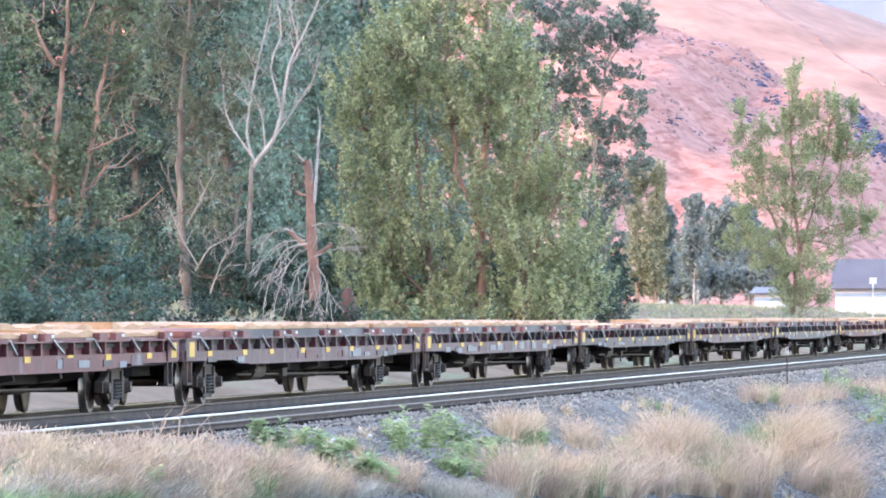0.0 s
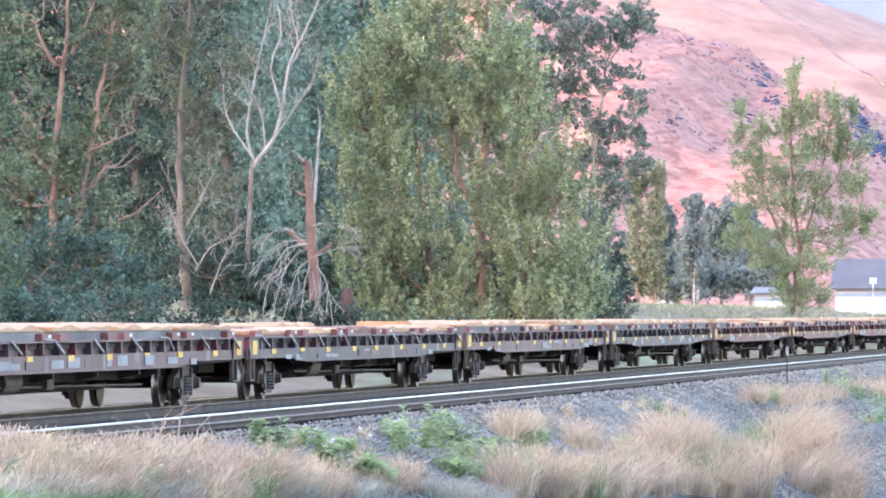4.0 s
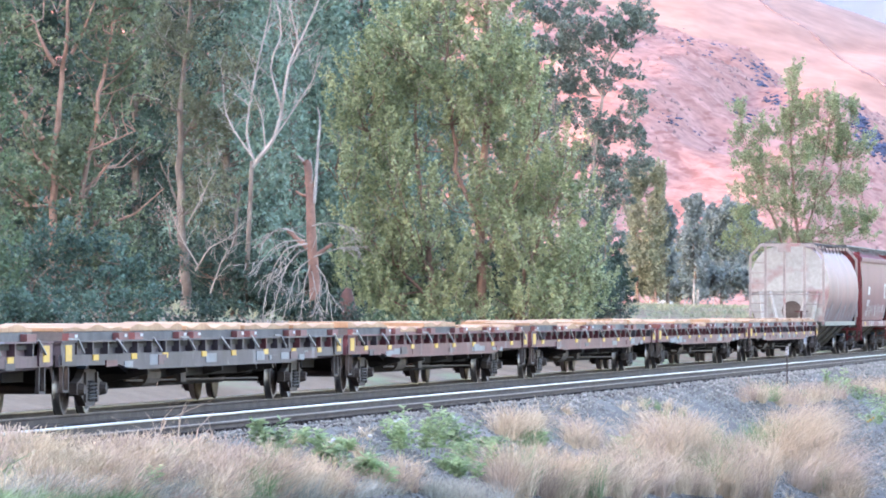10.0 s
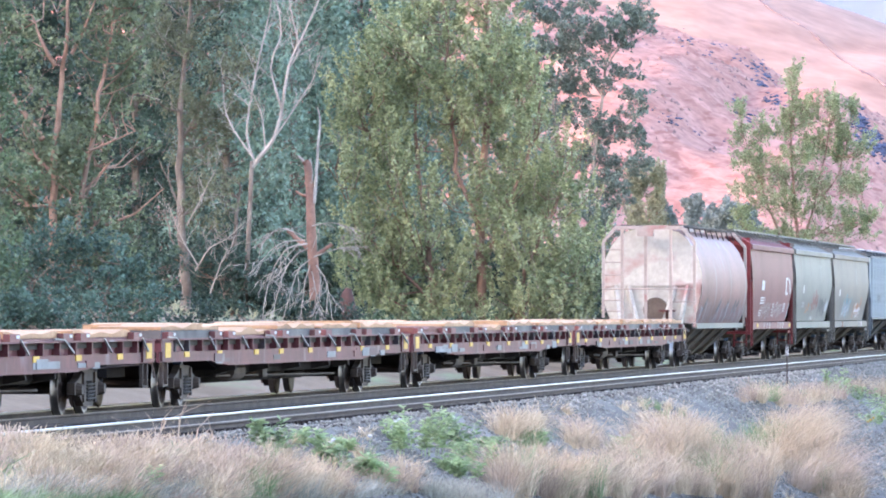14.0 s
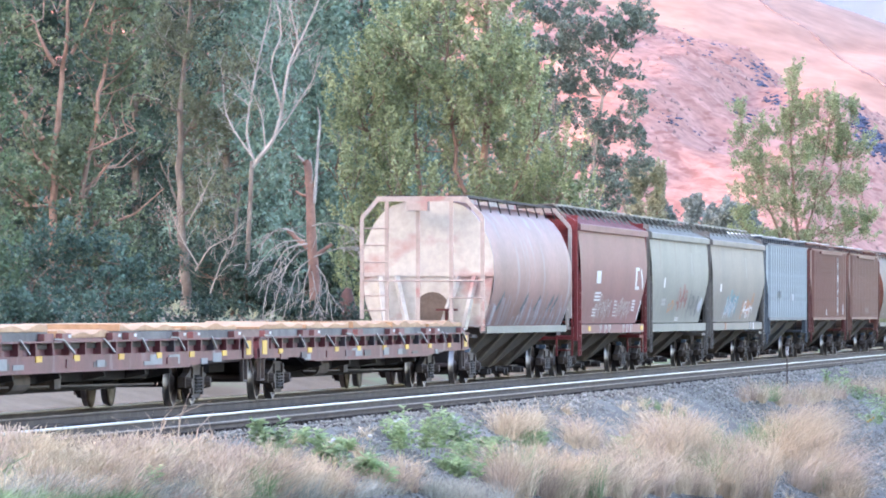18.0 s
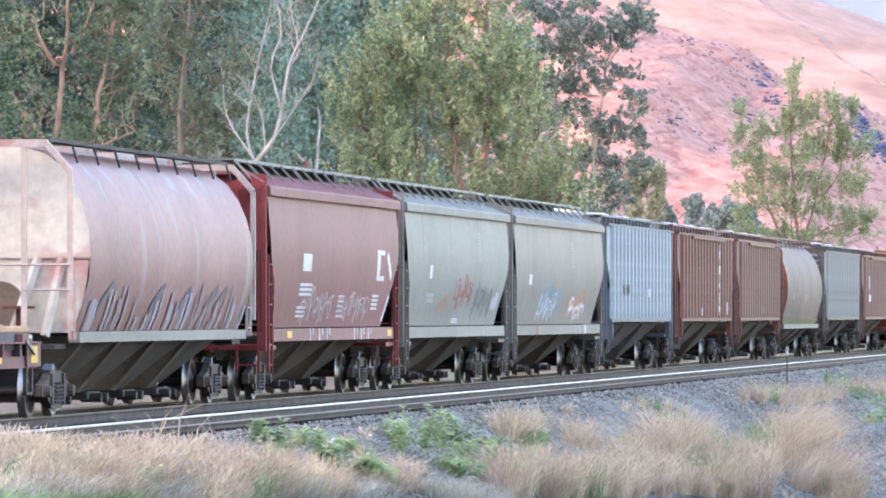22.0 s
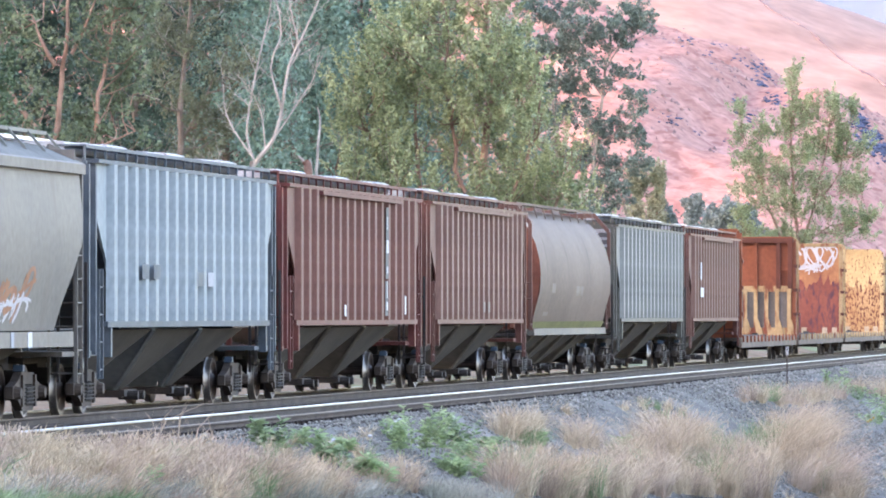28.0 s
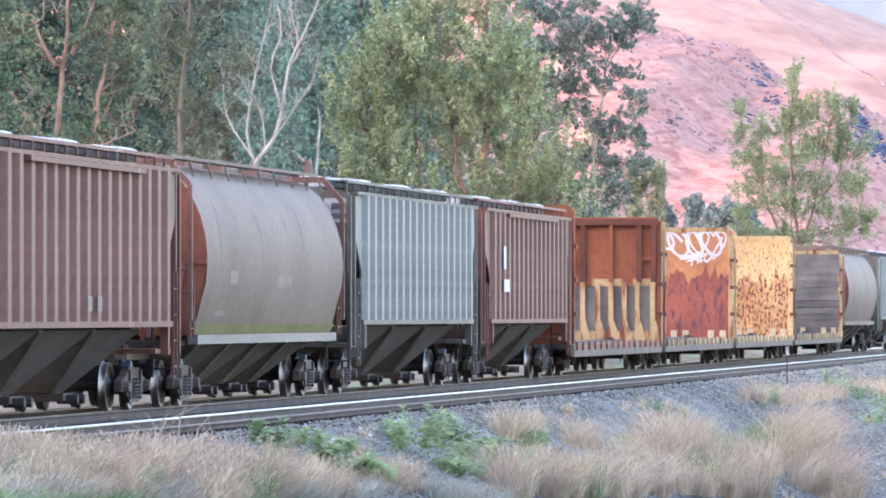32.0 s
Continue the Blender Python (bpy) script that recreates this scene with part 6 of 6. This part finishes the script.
scribble(car_1, 1, 4.4, 8.2, 1.42, 2.2, EAVE_SIDE, FADED_WHITE, 5, 0.014, 0.3)
scribble(car_1, 2, 8.9, 12.8, 1.42, 2.25, EAVE_SIDE, FADED_WHITE, 6, 0.014, 0.3)
patch(car_1, 13.3, 14.1, 1.75, 2.1, EAVE_SIDE, SPRAY_WHITE, rows=4, fill=0.6)
part("graffiti_stroke", ribbon([(15.0 + 0.5 * u, 1.5 + 0.55 * u) for u in (0, 0.3, 0.6, 1)], 0.06, EAVE_SIDE), SPRAY_WHITE, car_1)
for x in (2.6, 15.0):
    part("reflector", Shape().box(x, x + 0.55, -1.572, -1.562, 1.2, 1.33), YELLOW, car_1)
for x in (5.2, 6.3, 7.2, 10.6, 11.5, 12.4):
    for dx in (0.0, 0.35):
        part("graffiti_stroke", Shape().box(x + dx, x + dx + 0.08, -1.57, -1.562, 1.14 + 0.3 * dx, 1.38), SPRAY_WHITE, car_1)

# two grey hoppers
patch(car_2, 4.0, 4.4, 2.45, 2.75, EAVE_SIDE, SPRAY_WHITE)
patch(car_2, 3.9, 5.0, 1.92, 2.15, EAVE_SIDE, FAINT, rows=2, fill=0.8)
scribble(car_2, 3, 7.8, 10.6, 1.65, 2.6, EAVE_SIDE, SPRAY_RED, 3, 0.036, 0.6)
scribble(car_2, 4, 11.0, 14.0, 1.5, 2.4, EAVE_SIDE, SPRAY_DARK, 4, 0.03, 0.6)
scribble(car_2, 5, 5.6, 7.2, 1.6, 2.1, EAVE_SIDE, SPRAY_ORANGE, 2, 0.02, 0.6)
scribble(car_2, 25, 14.2, 15.2, 1.7, 2.2, EAVE_SIDE, CHALK_BLUE, 2, 0.05, 0.8)
patch(car_2, 8.3, 9.3, 1.46, 1.58, EAVE_SIDE, SPRAY_WHITE, rows=3)
patch(car_2, 11.6, 12.0, 2.9, 3.6, EAVE_SIDE, FAINT, rows=9, fill=0.45)
scribble(car_3, 6, 5.0, 9.0, 1.45, 2.55, EAVE_SIDE, SPRAY_TEAL, 4, 0.038, 0.9)
scribble(car_3, 7, 5.2, 8.6, 1.45, 2.3, EAVE_SIDE, CHALK_BLUE, 3, 0.026, 0.9)
scribble(car_3, 8, 11.0, 14.6, 1.45, 2.4, EAVE_SIDE, SPRAY_ORANGE, 4, 0.036, 0.9)
scribble(car_3, 9, 11.4, 14.8, 1.5, 2.2, EAVE_SIDE, SPRAY_WHITE, 3, 0.025, 0.9)
patch(car_3, 3.3, 3.8, 2.4, 2.65, EAVE_SIDE, SPRAY_WHITE)
patch(car_3, 11.7, 12.1, 2.9, 3.6, EAVE_SIDE, FAINT, rows=9, fill=0.45)
for x in (5.0, 13.4, 14.6):
    part("sill_patch", Shape().box(x, x + random.uniform(0.2, 0.5), -1.572, -1.562, 1.14, 1.38), random.choice((CHALK_BLUE, SPRAY_ORANGE, SPRAY_WHITE)), car_3)

# ribbed hoppers
for x, z, m in ((4.2, 2.25, P_BLUEEND), (5.2, 2.25, P_BLUEEND), (9.2, 2.15, P_BLUEEND), (10.2, 2.15, CHALK_BLUE)):
    patch(car_4, x, x + 0.6, z, z + 0.25, FLAT_SIDE, m)
for k in range(3):
    patch(car_5, 12.32 + 0.05 * k, 12.72 + 0.04 * k, 1.62 + 0.78 * k, 2.36 + 0.78 * k, FLAT_SIDE, SPRAY_DARK, "dark_panel")
for z0, z1, a, b in ((3.45, 3.72, 12.48, 12.56), (2.95, 3.22, 12.42, 12.70), (2.52, 2.66, 12.45, 12.60), (2.0, 2.36, 12.44, 12.53), (1.74, 1.92, 12.40, 12.60)):
    part("worn_letter", Shape().box(a, b, -1.632, -1.620, z0, z1), SPRAY_WHITE, car_5)
patch(car_5, 7.0, 7.25, 1.62, 1.85, FLAT_SIDE, SPRAY_WHITE)
patch(car_5, 15.0, 15.25, 1.65, 2.05, FLAT_SIDE, SPRAY_WHITE)
for x in (8.6, 9.4):
    patch(car_6, x, x + 0.35, 1.7, 1.95, FLAT_SIDE, STEEL_PATCH)
for x, z in ((4.0, 2.2), (9.0, 2.15), (9.8, 2.15)):
    patch(car_7, x, x + 0.7, z, z + 0.25, TANK_SIDE, STEEL_PATCH)
patch(car_7, 3.2, 4.2, 1.62, 1.72, TANK_SIDE, STEEL_PATCH)
part("number_panel", Shape().box(0.90, 0.935, -1.40, -0.85, 3.55, 4.05), CHALK_BLUE, car_8)
part("lettering_bar", Shape().box(0.885, 0.897, -1.30, -1.0, 3.82, 3.95), SPRAY_DARK, car_8)
part("lettering_bar", Shape().box(0.885, 0.897, -1.32, -0.95, 3.62, 3.74), SPRAY_DARK, car_8)
patch(car_9, 3.4, 4.4, 2.2, 2.5, FLAT_SIDE, SPRAY_WHITE)
patch(car_9, 3.4, 3.8, 2.75, 3.3, FLAT_SIDE, SPRAY_WHITE)
part("number_panel", Shape().box(0.90, 0.935, -1.3, -0.95, 3.75, 4.0), SPRAY_WHITE, car_9)


# bulkhead faces look towards the viewer; strokes lie across them
def face_stroke(car, x, pts, width, mat_):
    v, n = [], len(pts)
    for i, (y, z) in enumerate(pts):
        a, b = pts[max(0, i - 1)], pts[min(n - 1, i + 1)]
        d = Vector((b[0] - a[0], b[1] - a[1], 0))
        d = d.normalized() if d.length else Vector((1, 0, 0))
        v += [(x - 0.0005 * i, y - d.y * width * e, z + d.x * width * e) for e in (-1, 1)]
    part("graffiti_stroke", Shape().add(v, [(2 * i, 2 * i + 1, 2 * i + 3, 2 * i + 2) for i in range(n - 1)]), mat_, car)


X2 = LEN[11] - 0.55 - 0.036
for cy_, cz_, ry_, rz_, ph in ((0.85, 4.15, 0.35, 0.3, 0.5), (0.35, 4.0, 0.35, 0.4, 2.0), (-0.2, 4.05, 0.28, 0.4, 4.0), (-0.75, 4.05, 0.36, 0.42, 1.0)):
    face_stroke(car_11, X2, [(cy_ + ry_ * math.cos(ph + k * 0.33), cz_ + rz_ * math.sin(ph + k * 0.38)) for k in range(20)], 0.045, SPRAY_WHITE)
face_stroke(car_11, X2 - 0.003, [(-0.3 + 0.04 * k * (1 if k % 2 else -0.6), 3.55 + 0.12 * math.sin(k * 1.9)) for k in range(16)], 0.05, SPRAY_WHITE)
# a heart outline and drips
heart = [(0.42 * math.sin(u) ** 3, 0.34 * math.cos(u) - 0.13 * math.cos(2 * u) - 0.05 * math.cos(3 * u)) for u in np.linspace(0, 6.2832, 30)]
face_stroke(car_11, X2 - 0.005, [(-0.85 + hy, 4.05 + 1.3 * hz) for hy, hz in heart], 0.03, SPRAY_WHITE)
face_stroke(car_11, X2 - 0.005, [(-0.35 + 0.8 * hy, 4.1 + 1.1 * hz) for hy, hz in heart], 0.03, SPRAY_WHITE)
for dy in (-0.55, -0.42, -0.3, -0.1):
    face_stroke(car_11, X2 - 0.007, [(dy, 3.6), (dy - 0.02, 3.4), (dy, 3.25 + 0.3 * abs(dy))], 0.022, SPRAY_WHITE)
face_stroke(car_11, X2 - 0.003, [(-1.15, 4.25), (-0.95, 3.9), (-0.75, 3.55), (-0.6, 3.4)], 0.035, SPRAY_WHITE)
face_stroke(car_12, LEN[12] - 0.55 - 0.036, [(0.75, 4.5), (0.74, 3.0), (0.77, 2.0), (0.75, 1.2)], 0.045, SPRAY_WHITE)
# ---- grass, weeds and stones on the embankment ----
def blades(name, tufts, material_, seed, width=0.005, heads=0.0):
    """tufts: place, radius, height, number of blades, lean. One mesh of bent, tapering blades."""
    r = np.random.default_rng(seed)
    vs = []
    for (x, y, z), rad, h, n, lean in tufts:
        n = int(n * 1.9)
        a = r.uniform(0, 6.2832, n)
        d = rad * np.sqrt(r.random(n)) * 0.55
        base = np.stack([x + np.cos(a) * d, y + np.sin(a) * d, np.full(n, z - 0.03)], 1)
        out = np.stack([np.cos(a), np.sin(a)], 1) * (rad * r.uniform(0.2, 1.0, n))[:, None] * 0.6
        hh = h * r.uniform(0.3, 1.08, n)
        bend = r.normal(0, 0.40 * h, (n, 2)) + np.array([0.0, -lean * h])
        mid = base + np.concatenate([out * 0.4 + bend * 0.25, (hh * 0.6)[:, None]], 1)
        tip = base + np.concatenate([out + bend, hh[:, None]], 1)
        w = np.zeros((n, 3))
        ang = r.uniform(0, 6.2832, n)
        w[:, 0], w[:, 1] = np.cos(ang) * width, np.sin(ang) * width
        w[:, 1] -= np.sign(w[:, 1]) * 0 - width * 0.6
        if heads:
            few = r.random(n) < heads
            c, hw = tip[few], r.uniform(0.005, 0.011, (few.sum(), 1))
            side_ = np.stack([np.cos(ang[few]), np.sin(ang[few]), np.zeros(few.sum())], 1) * hw
            up_ = (tip[few] - mid[few])
            up_ /= np.linalg.norm(up_, axis=1)[:, None]
            up_ *= r.uniform(0.03, 0.09, (few.sum(), 1))
            vs.append(np.stack([c - up_, c - up_, c + side_, c - side_, c + up_, c + up_], 1).reshape(-1, 3))
        vs.append(np.stack([base - w, base + w, mid + w * 0.8, mid - w * 0.8, tip + w * 0.25, tip - w * 0.25], 1).reshape(-1, 3))
    v = np.concatenate(vs)
    k = np.arange(0, len(v), 6)[:, None]
    f = np.concatenate([k + np.array([[0, 1, 2, 3]]), k + np.array([[3, 2, 4, 5]])], 0)
    return fast_mesh(name, v, f, material_)


def view_scale(p):
    """How large a metre shows at a place."""
    return 10719 / math.hypot(p[0], p[1])


rng = random.Random(5)
straw, pink, brush, green = [], [], [], []


def clump(across, down, wide, high, kind, count=9, n=130, lean=0.0):
    for _ in range(count):
        p = spot(across + rng.uniform(-0.5, 0.5) * wide, down + rng.uniform(-0.10, 0.06) * high)
        k = view_scale(p)
        place = pink if kind is straw and rng.random() < 0.45 else green if kind is straw and rng.random() < 0.05 else kind
        place.append((p, rng.uniform(0.25, 0.6), high / k * rng.uniform(0.4, 1.08), int(n * rng.uniform(0.5, 1.0)), lean + rng.uniform(-0.2, 0.2)))


# across, down, width, height of each stand of grass as the eye meets it
for a in ((60, 850, 190, 80), (30, 815, 120, 55), (130, 830, 120, 55), (230, 862, 160, 75), (300, 838, 150, 62), (370, 850, 120, 70), (430, 875, 120, 75), (500, 880, 120, 80), (555, 882, 100, 70),
          (220, 815, 110, 45), (330, 812, 100, 45), (470, 852, 90, 55), (150, 890, 200, 70), (380, 900, 200, 70)):
    clump(*a, straw, 12, 120)
clump(915, 778, 46, 75, straw, 7, 150)
clump(1026, 795, 34, 62, straw, 5, 120)
clump(700, 868, 90, 55, straw, 7, 110)
for a in ((930, 880, 90, 95), (1010, 885, 120, 105), (1090, 880, 90, 90), (1150, 830, 110, 95), (1215, 815, 120, 95), (1255, 840, 110, 90), (1180, 875, 120, 80), (1290, 878, 110, 95), (1330, 845, 60, 70)):
    clump(*a, straw, 14, 140, -0.15)
for a in ((1385, 800, 70, 85), (1415, 835, 80, 105), (1450, 870, 80, 100), (1480, 882, 60, 80), (1430, 790, 60, 75)):
    clump(*a, straw, 12, 140, 0.35)
for a in ((1350, 712, 80, 36), (1440, 708, 80, 34), (1400, 716, 60, 30), (1545, 694, 60, 34), (1585, 700, 60, 34)):
    clump(*a, straw, 9, 90)
for a in ((60, 885, 160, 50), (180, 880, 140, 46), (470, 890, 140, 50), (360, 890, 150, 45), (250, 885, 120, 40), (560, 895, 120, 45), (830, 895, 120, 45), (780, 872, 70, 30), (640, 875, 90, 35)):
    clump(*a, brush, 9, 90)
for a in ((30, 900, 120, 55), (90, 905, 90, 50), (1360, 790, 40, 55), (940, 790, 40, 35), (170, 900, 60, 40), (1345, 805, 40, 45)):
    clump(*a, green, 9, 110)
for _ in range(620):
    across, down = rng.uniform(-20, 1590), rng.uniform(700, 890)
    p = spot(across, down)
    if p[1] > 15.9 or (620 < across < 900 and down < 800 and rng.random() < 0.7) or (across > 1440 and rng.random() < 0.85):
        continue
    if noise.noise((p[0] * 0.15, p[1] * 0.5, 3)) < -0.1 and across > 560:
        continue
    (straw if rng.random() < 0.7 else brush if rng.random() < 0.6 else green).append((p, 0.12, rng.uniform(0.12, 0.34), 34, 0.0))
tagged(new("dry_grass", blades("dry_grass", straw, STRAW, 1, heads=0.5)), "dry straw-coloured grass tufts on the embankment", "grass", kind="stuff")
tagged(new("seeding_grass", blades("seeding_grass", pink, STRAW_PINK, 8, heads=0.7)), "pinkish dry grass in seed on the embankment", "grass", kind="stuff")
tagged(new("grey_brush", blades("grey_brush", brush, BRUSH, 2)), "low pale grey brush on the embankment", "brush", kind="stuff")
tagged(new("green_grass", blades("green_grass", green, GREEN, 3)), "fresh green grass on the embankment", "grass", kind="stuff")
stalks = []
for across, down, high in ((268, 768, 85), (276, 770, 70), (312, 772, 78), (318, 774, 55), (342, 775, 50), (290, 776, 40), (375, 778, 36)):
    p = spot(across, down + 22)
    stalks.append((p, 0.05, (high + 22) / view_scale(p), 3, rng.uniform(-0.1, 0.25)))
tagged(new("tall_stalks", blades("tall_stalks", stalks, STRAW_PINK, 4, 0.008, 0.8)), "tall dry seed stalks before the rails", "grass", kind="stuff")


def weed(seed, across, down, wide, high, material_, label):
    """A leafy weed: upright stems with long leaves in whorls."""
    r2 = random.Random(seed)
    p = spot(across, down)
    k = view_scale(p)
    t = thing("weed", label, "plant", "weeds on the embankment", p)
    stems, v = Shape(), []
    for _ in range(max(4, int(wide / 6))):
        bx, by = r2.uniform(-0.25, 0.25) * wide / k, r2.uniform(-0.5, 0.5) * wide / k
        h = high / k * r2.uniform(0.6, 1.05)
        top = Vector((bx * 1.3, by * 1.3 + r2.uniform(-0.05, 0.05), h))
        tube_path(stems, [Vector((bx, by, -0.03)), Vector((bx, by, 0)).lerp(top, 0.5), top], [0.008, 0.007, 0.004], 4)
        for i in range(30):
            q = Vector((bx, by, 0)).lerp(top, 0.15 + 0.85 * i / 29)
            a, ln = r2.uniform(0, 6.2832), r2.uniform(0.10, 0.22)
            d = Vector((math.cos(a), math.sin(a), r2.uniform(-0.1, 0.7))).normalized()
            s2 = d.cross(Vector((r2.gauss(0, 0.8), r2.gauss(0, 0.8), 1))).normalized() * 0.026
            v += [q, q + d * ln * 0.5 + s2, q + d * ln - Vector((0, 0, 0.02)), q + d * ln * 0.5 - s2]
    part("stem", stems, SAGE, t)["kind"] = "stuff"
    part("leafage", fast_mesh("leafage", [tuple(q) for q in v], np.arange(len(v)).reshape(-1, 4), material_), material_, t)["kind"] = "stuff"


for k, (a, d, w, h) in enumerate(((478, 800, 55, 58), (545, 795, 36, 36), (700, 805, 34, 66), (742, 806, 90, 84), (800, 806, 70, 64), (835, 840, 60, 60), (815, 850, 60, 45), (630, 845, 60, 40),
                                  (590, 830, 50, 40), (660, 860, 60, 40), (940, 795, 40, 36), (1490, 700, 36, 46), (1520, 712, 40, 42), (1555, 735, 50, 50), (1540, 752, 40, 26), (1098, 815, 26, 40), (1475, 695, 30, 40),
                                  (455, 845, 40, 34), (600, 800, 30, 26), (240, 872, 60, 40), (870, 800, 40, 30))):
    weed(300 + k, a, d, w, h, SAGE if k % 4 else GREEN, "leafy grey-green weed growing in the gravel")

for k, (a, d) in enumerate(((700, 752), (706, 748), (590, 786), (586, 790), (1098, 782), (1103, 800), (1098, 776), (655, 778), (1541, 745), (1546, 742), (1536, 748))):
    p = spot(a, d + 16)
    t = thing("blossom", "small yellow flower on a weed" if a > 1500 else "small pale flower head on a thin stem", "flower", "flowers in the gravel", p)
    h = 16 / view_scale(p) + 0.02
    part("stem", Shape().bar((0, 0, -0.03), (0, 0, h), 0.006, 4), SAGE, t)
    part("petals", Shape().bar((0, 0, h - 0.015), (-0.01, 0, h + 0.03), 0.02, 7, 0.045), YELLOW if a > 1500 else WHITE_PAINT, t)

# loose stones of the ballast shoulder
r = np.random.default_rng(9)
N = 42000
sx = 72 + 170 * r.random(N) ** 1.4
sy = r.uniform(10.8, 16.9, N)
sz = np.interp(sy, PROFILE_Y, PROFILE_Z)
size = r.uniform(0.015, 0.04, N) * (1 + 0.004 * (sx - 70))
octa = np.array([(1, 0, 0), (0, 1, 0), (-1, 0, 0), (0, -1, 0), (0, 0, 1), (0, 0, -1)], dtype=float)
faces = np.array([(0, 1, 4), (1, 2, 4), (2, 3, 4), (3, 0, 4), (1, 0, 5), (2, 1, 5), (3, 2, 5), (0, 3, 5)])
sv = octa[None] * r.uniform(0.55, 1.25, (N, 6, 1)) * size[:, None, None]
ca, sa = np.cos(sx * 91), np.sin(sx * 91)
rot = np.stack([sv[..., 0] * ca[:, None] - sv[..., 1] * sa[:, None], sv[..., 0] * sa[:, None] + sv[..., 1] * ca[:, None], sv[..., 2] * 0.8], -1)
sv = rot + np.stack([sx, sy, sz + size * 0.25 + 0.02], 1)[:, None, :]
sf = faces[None] + 6 * np.arange(N)[:, None, None]
tagged(new("ballast_stones", fast_mesh("ballast_stones", sv.reshape(-1, 3), sf.reshape(-1, 3), STONE)), "loose grey basalt stones on the ballast slope", "gravel", kind="stuff")

# field grass behind the train
field = []
for _ in range(5200):
    y = rng.uniform(31, 66)
    x = rng.uniform(200, 640)
    field.append(((x, y, ground_z(x, y) - 0.15), rng.uniform(0.2, 0.5), rng.uniform(0.2, 0.55), 5, 0.0))
tagged(new("field_grass", blades("field_grass", field, FIELD, 6, 0.035)), "pale sage and dry grass in the field", "grass", kind="stuff")

# ---- small things along the line ----
p = spot(1393, 712)
t = thing("marker_post", "thin rusty marker post with a pale reflector tip in the gravel", "post", at=p)
k = view_scale(p)
h = (712 - 613) / k
part("stake", Shape().beam((0, 0, -0.2), (0, 0, h), 0.035, 0.045), RAIL, t)
part("reflector", Shape().box(-0.02, 0.02, -0.035, 0.035, h - 0.26, h - 0.02), WHITE_PAINT, t, "pale reflector plate")


def far_spot(across, x, z_top):
    return (x, x * math.tan(bearing(across)), EYE_Z + (556.7 - z_top) * x / 10719)


q = far_spot(1545, 372, 500)
t = thing("signal_box_post", "slim grey post with a small white cabinet beside the line", "post", at=(q[0], q[1], ground_z(0, q[1]) - 0.1))
part("post", Shape().bar((0, 0, 0), (0, 0, q[2] - ground_z(0, q[1])), 0.05, 8), GALV, t)
part("cabinet", Shape().box(-0.15, 0.15, -0.22, 0.22, q[2] - ground_z(0, q[1]), q[2] - ground_z(0, q[1]) + 0.4), WHITE_PAINT, t)
q = far_spot(1098, 232, 548)
g = ground_z(0, q[1])
t = thing("switch_stand", "dark low switch stand with a flat top beside the track", "switch stand", at=(q[0], q[1], g - 0.05))
part("mast", Shape().bar((0, 0, 0), (0, 0, q[2] - g), 0.03, 8), STEEL_DARK, t)
part("target", Shape().box(-0.02, 0.02, -0.2, 0.2, q[2] - g, q[2] - g + 0.05), STEEL_DARK, t)
for across, top in ((1228, 494), (1235, 512), (1150, 526), (1212, 524), (1262, 526), (1110, 527)):
    q = far_spot(across, 560, top)
    g = ground_z(0, q[1])
    tagged(single("fence_post", Shape().bar((q[0], q[1], g - 0.2), (q[0], q[1], q[2]), 0.10 if top < 520 else 0.06, 6), DEADWOOD, "pale weathered wooden post in the field", "post", "field posts"), "")

# low shed beyond the field
ROOF = material("grey_metal_roof", "77757A", "6A686E", 0.6, 0.2, scale=0.3)
WALL = material("white_boarded_wall", "DCDDE0", "C8CACE", 0.8, scale=0.5)
BLUE_BAND = material("pale_blue_band", "9EB4CC", "8CA4BE", 0.7)


def shed(a0, a1, x, eave, ridge_, foot, label, name="shed"):
    p0, p1 = far_spot(a1, x, eave), far_spot(a0, x, eave)
    zr, zf = far_spot(a0, x, ridge_)[2], far_spot(a0, x, foot)[2] - 1.2
    t = thing(name, label, "building", "buildings across the field", (x, p0[1], 0))
    w, ze = p1[1] - p0[1], p0[2]
    part("wall", Shape().box(0, 9, 0, w, zf, ze), WALL, t)
    part("wall_band", Shape().box(-0.03, -0.004, 0, w, ze - 0.75, ze - 0.45), BLUE_BAND, t)
    s = Shape().extrude_y([(-0.5, ze), (4.5, zr), (9.5, ze), (9.5, ze - 0.12), (4.5, zr - 0.12), (-0.5, ze - 0.12)], -0.4, w + 0.4)
    part("roof", s, ROOF, t)
    for i in range(6):
        y = w * (i + 0.5) / 6
        part("roof_seam", Shape().beam((-0.5, y, ze + 0.02), (4.5, y, zr + 0.02), 0.06, 0.05), ROOF, t)


shed(1478, 1720, 520, 510, 458, 532, "long low shed with grey roof and white walls")
shed(1335, 1384, 560, 519, 508, 534, "small white shed behind the tree")
shed(1164, 1184, 640, 503, 498, 522, "small white shed between the far trees")


def motions():
    times = [0.5 * i for i in range(65)]
    for front, car in CARS:
        walk(car, [(t, pose(front - travelled(t), TRAIN_Y, 0)) for t in times])
    # wheels roll: one turning for the leading and one for the trailing axle of every truck
    for i, dx in enumerate((-0.89, 0.89)):
        first = WHEELSETS[i][0]
        steps = 960
        walk(first, [(32.0 * k / steps, pose(dx, 0, WHEEL_R, 0, -math.degrees((travelled(32.0 * k / steps) - travelled(0)) / WHEEL_R) % 360, 0)) for k in range(steps + 1)])
        for w in WHEELSETS[i][1:]:
            w.rotation_mode = "QUATERNION"
            w.animation_data_create()
            w.animation_data.action = first.animation_data.action
            w.animation_data.action_slot = first.animation_data.action_slot


motions()
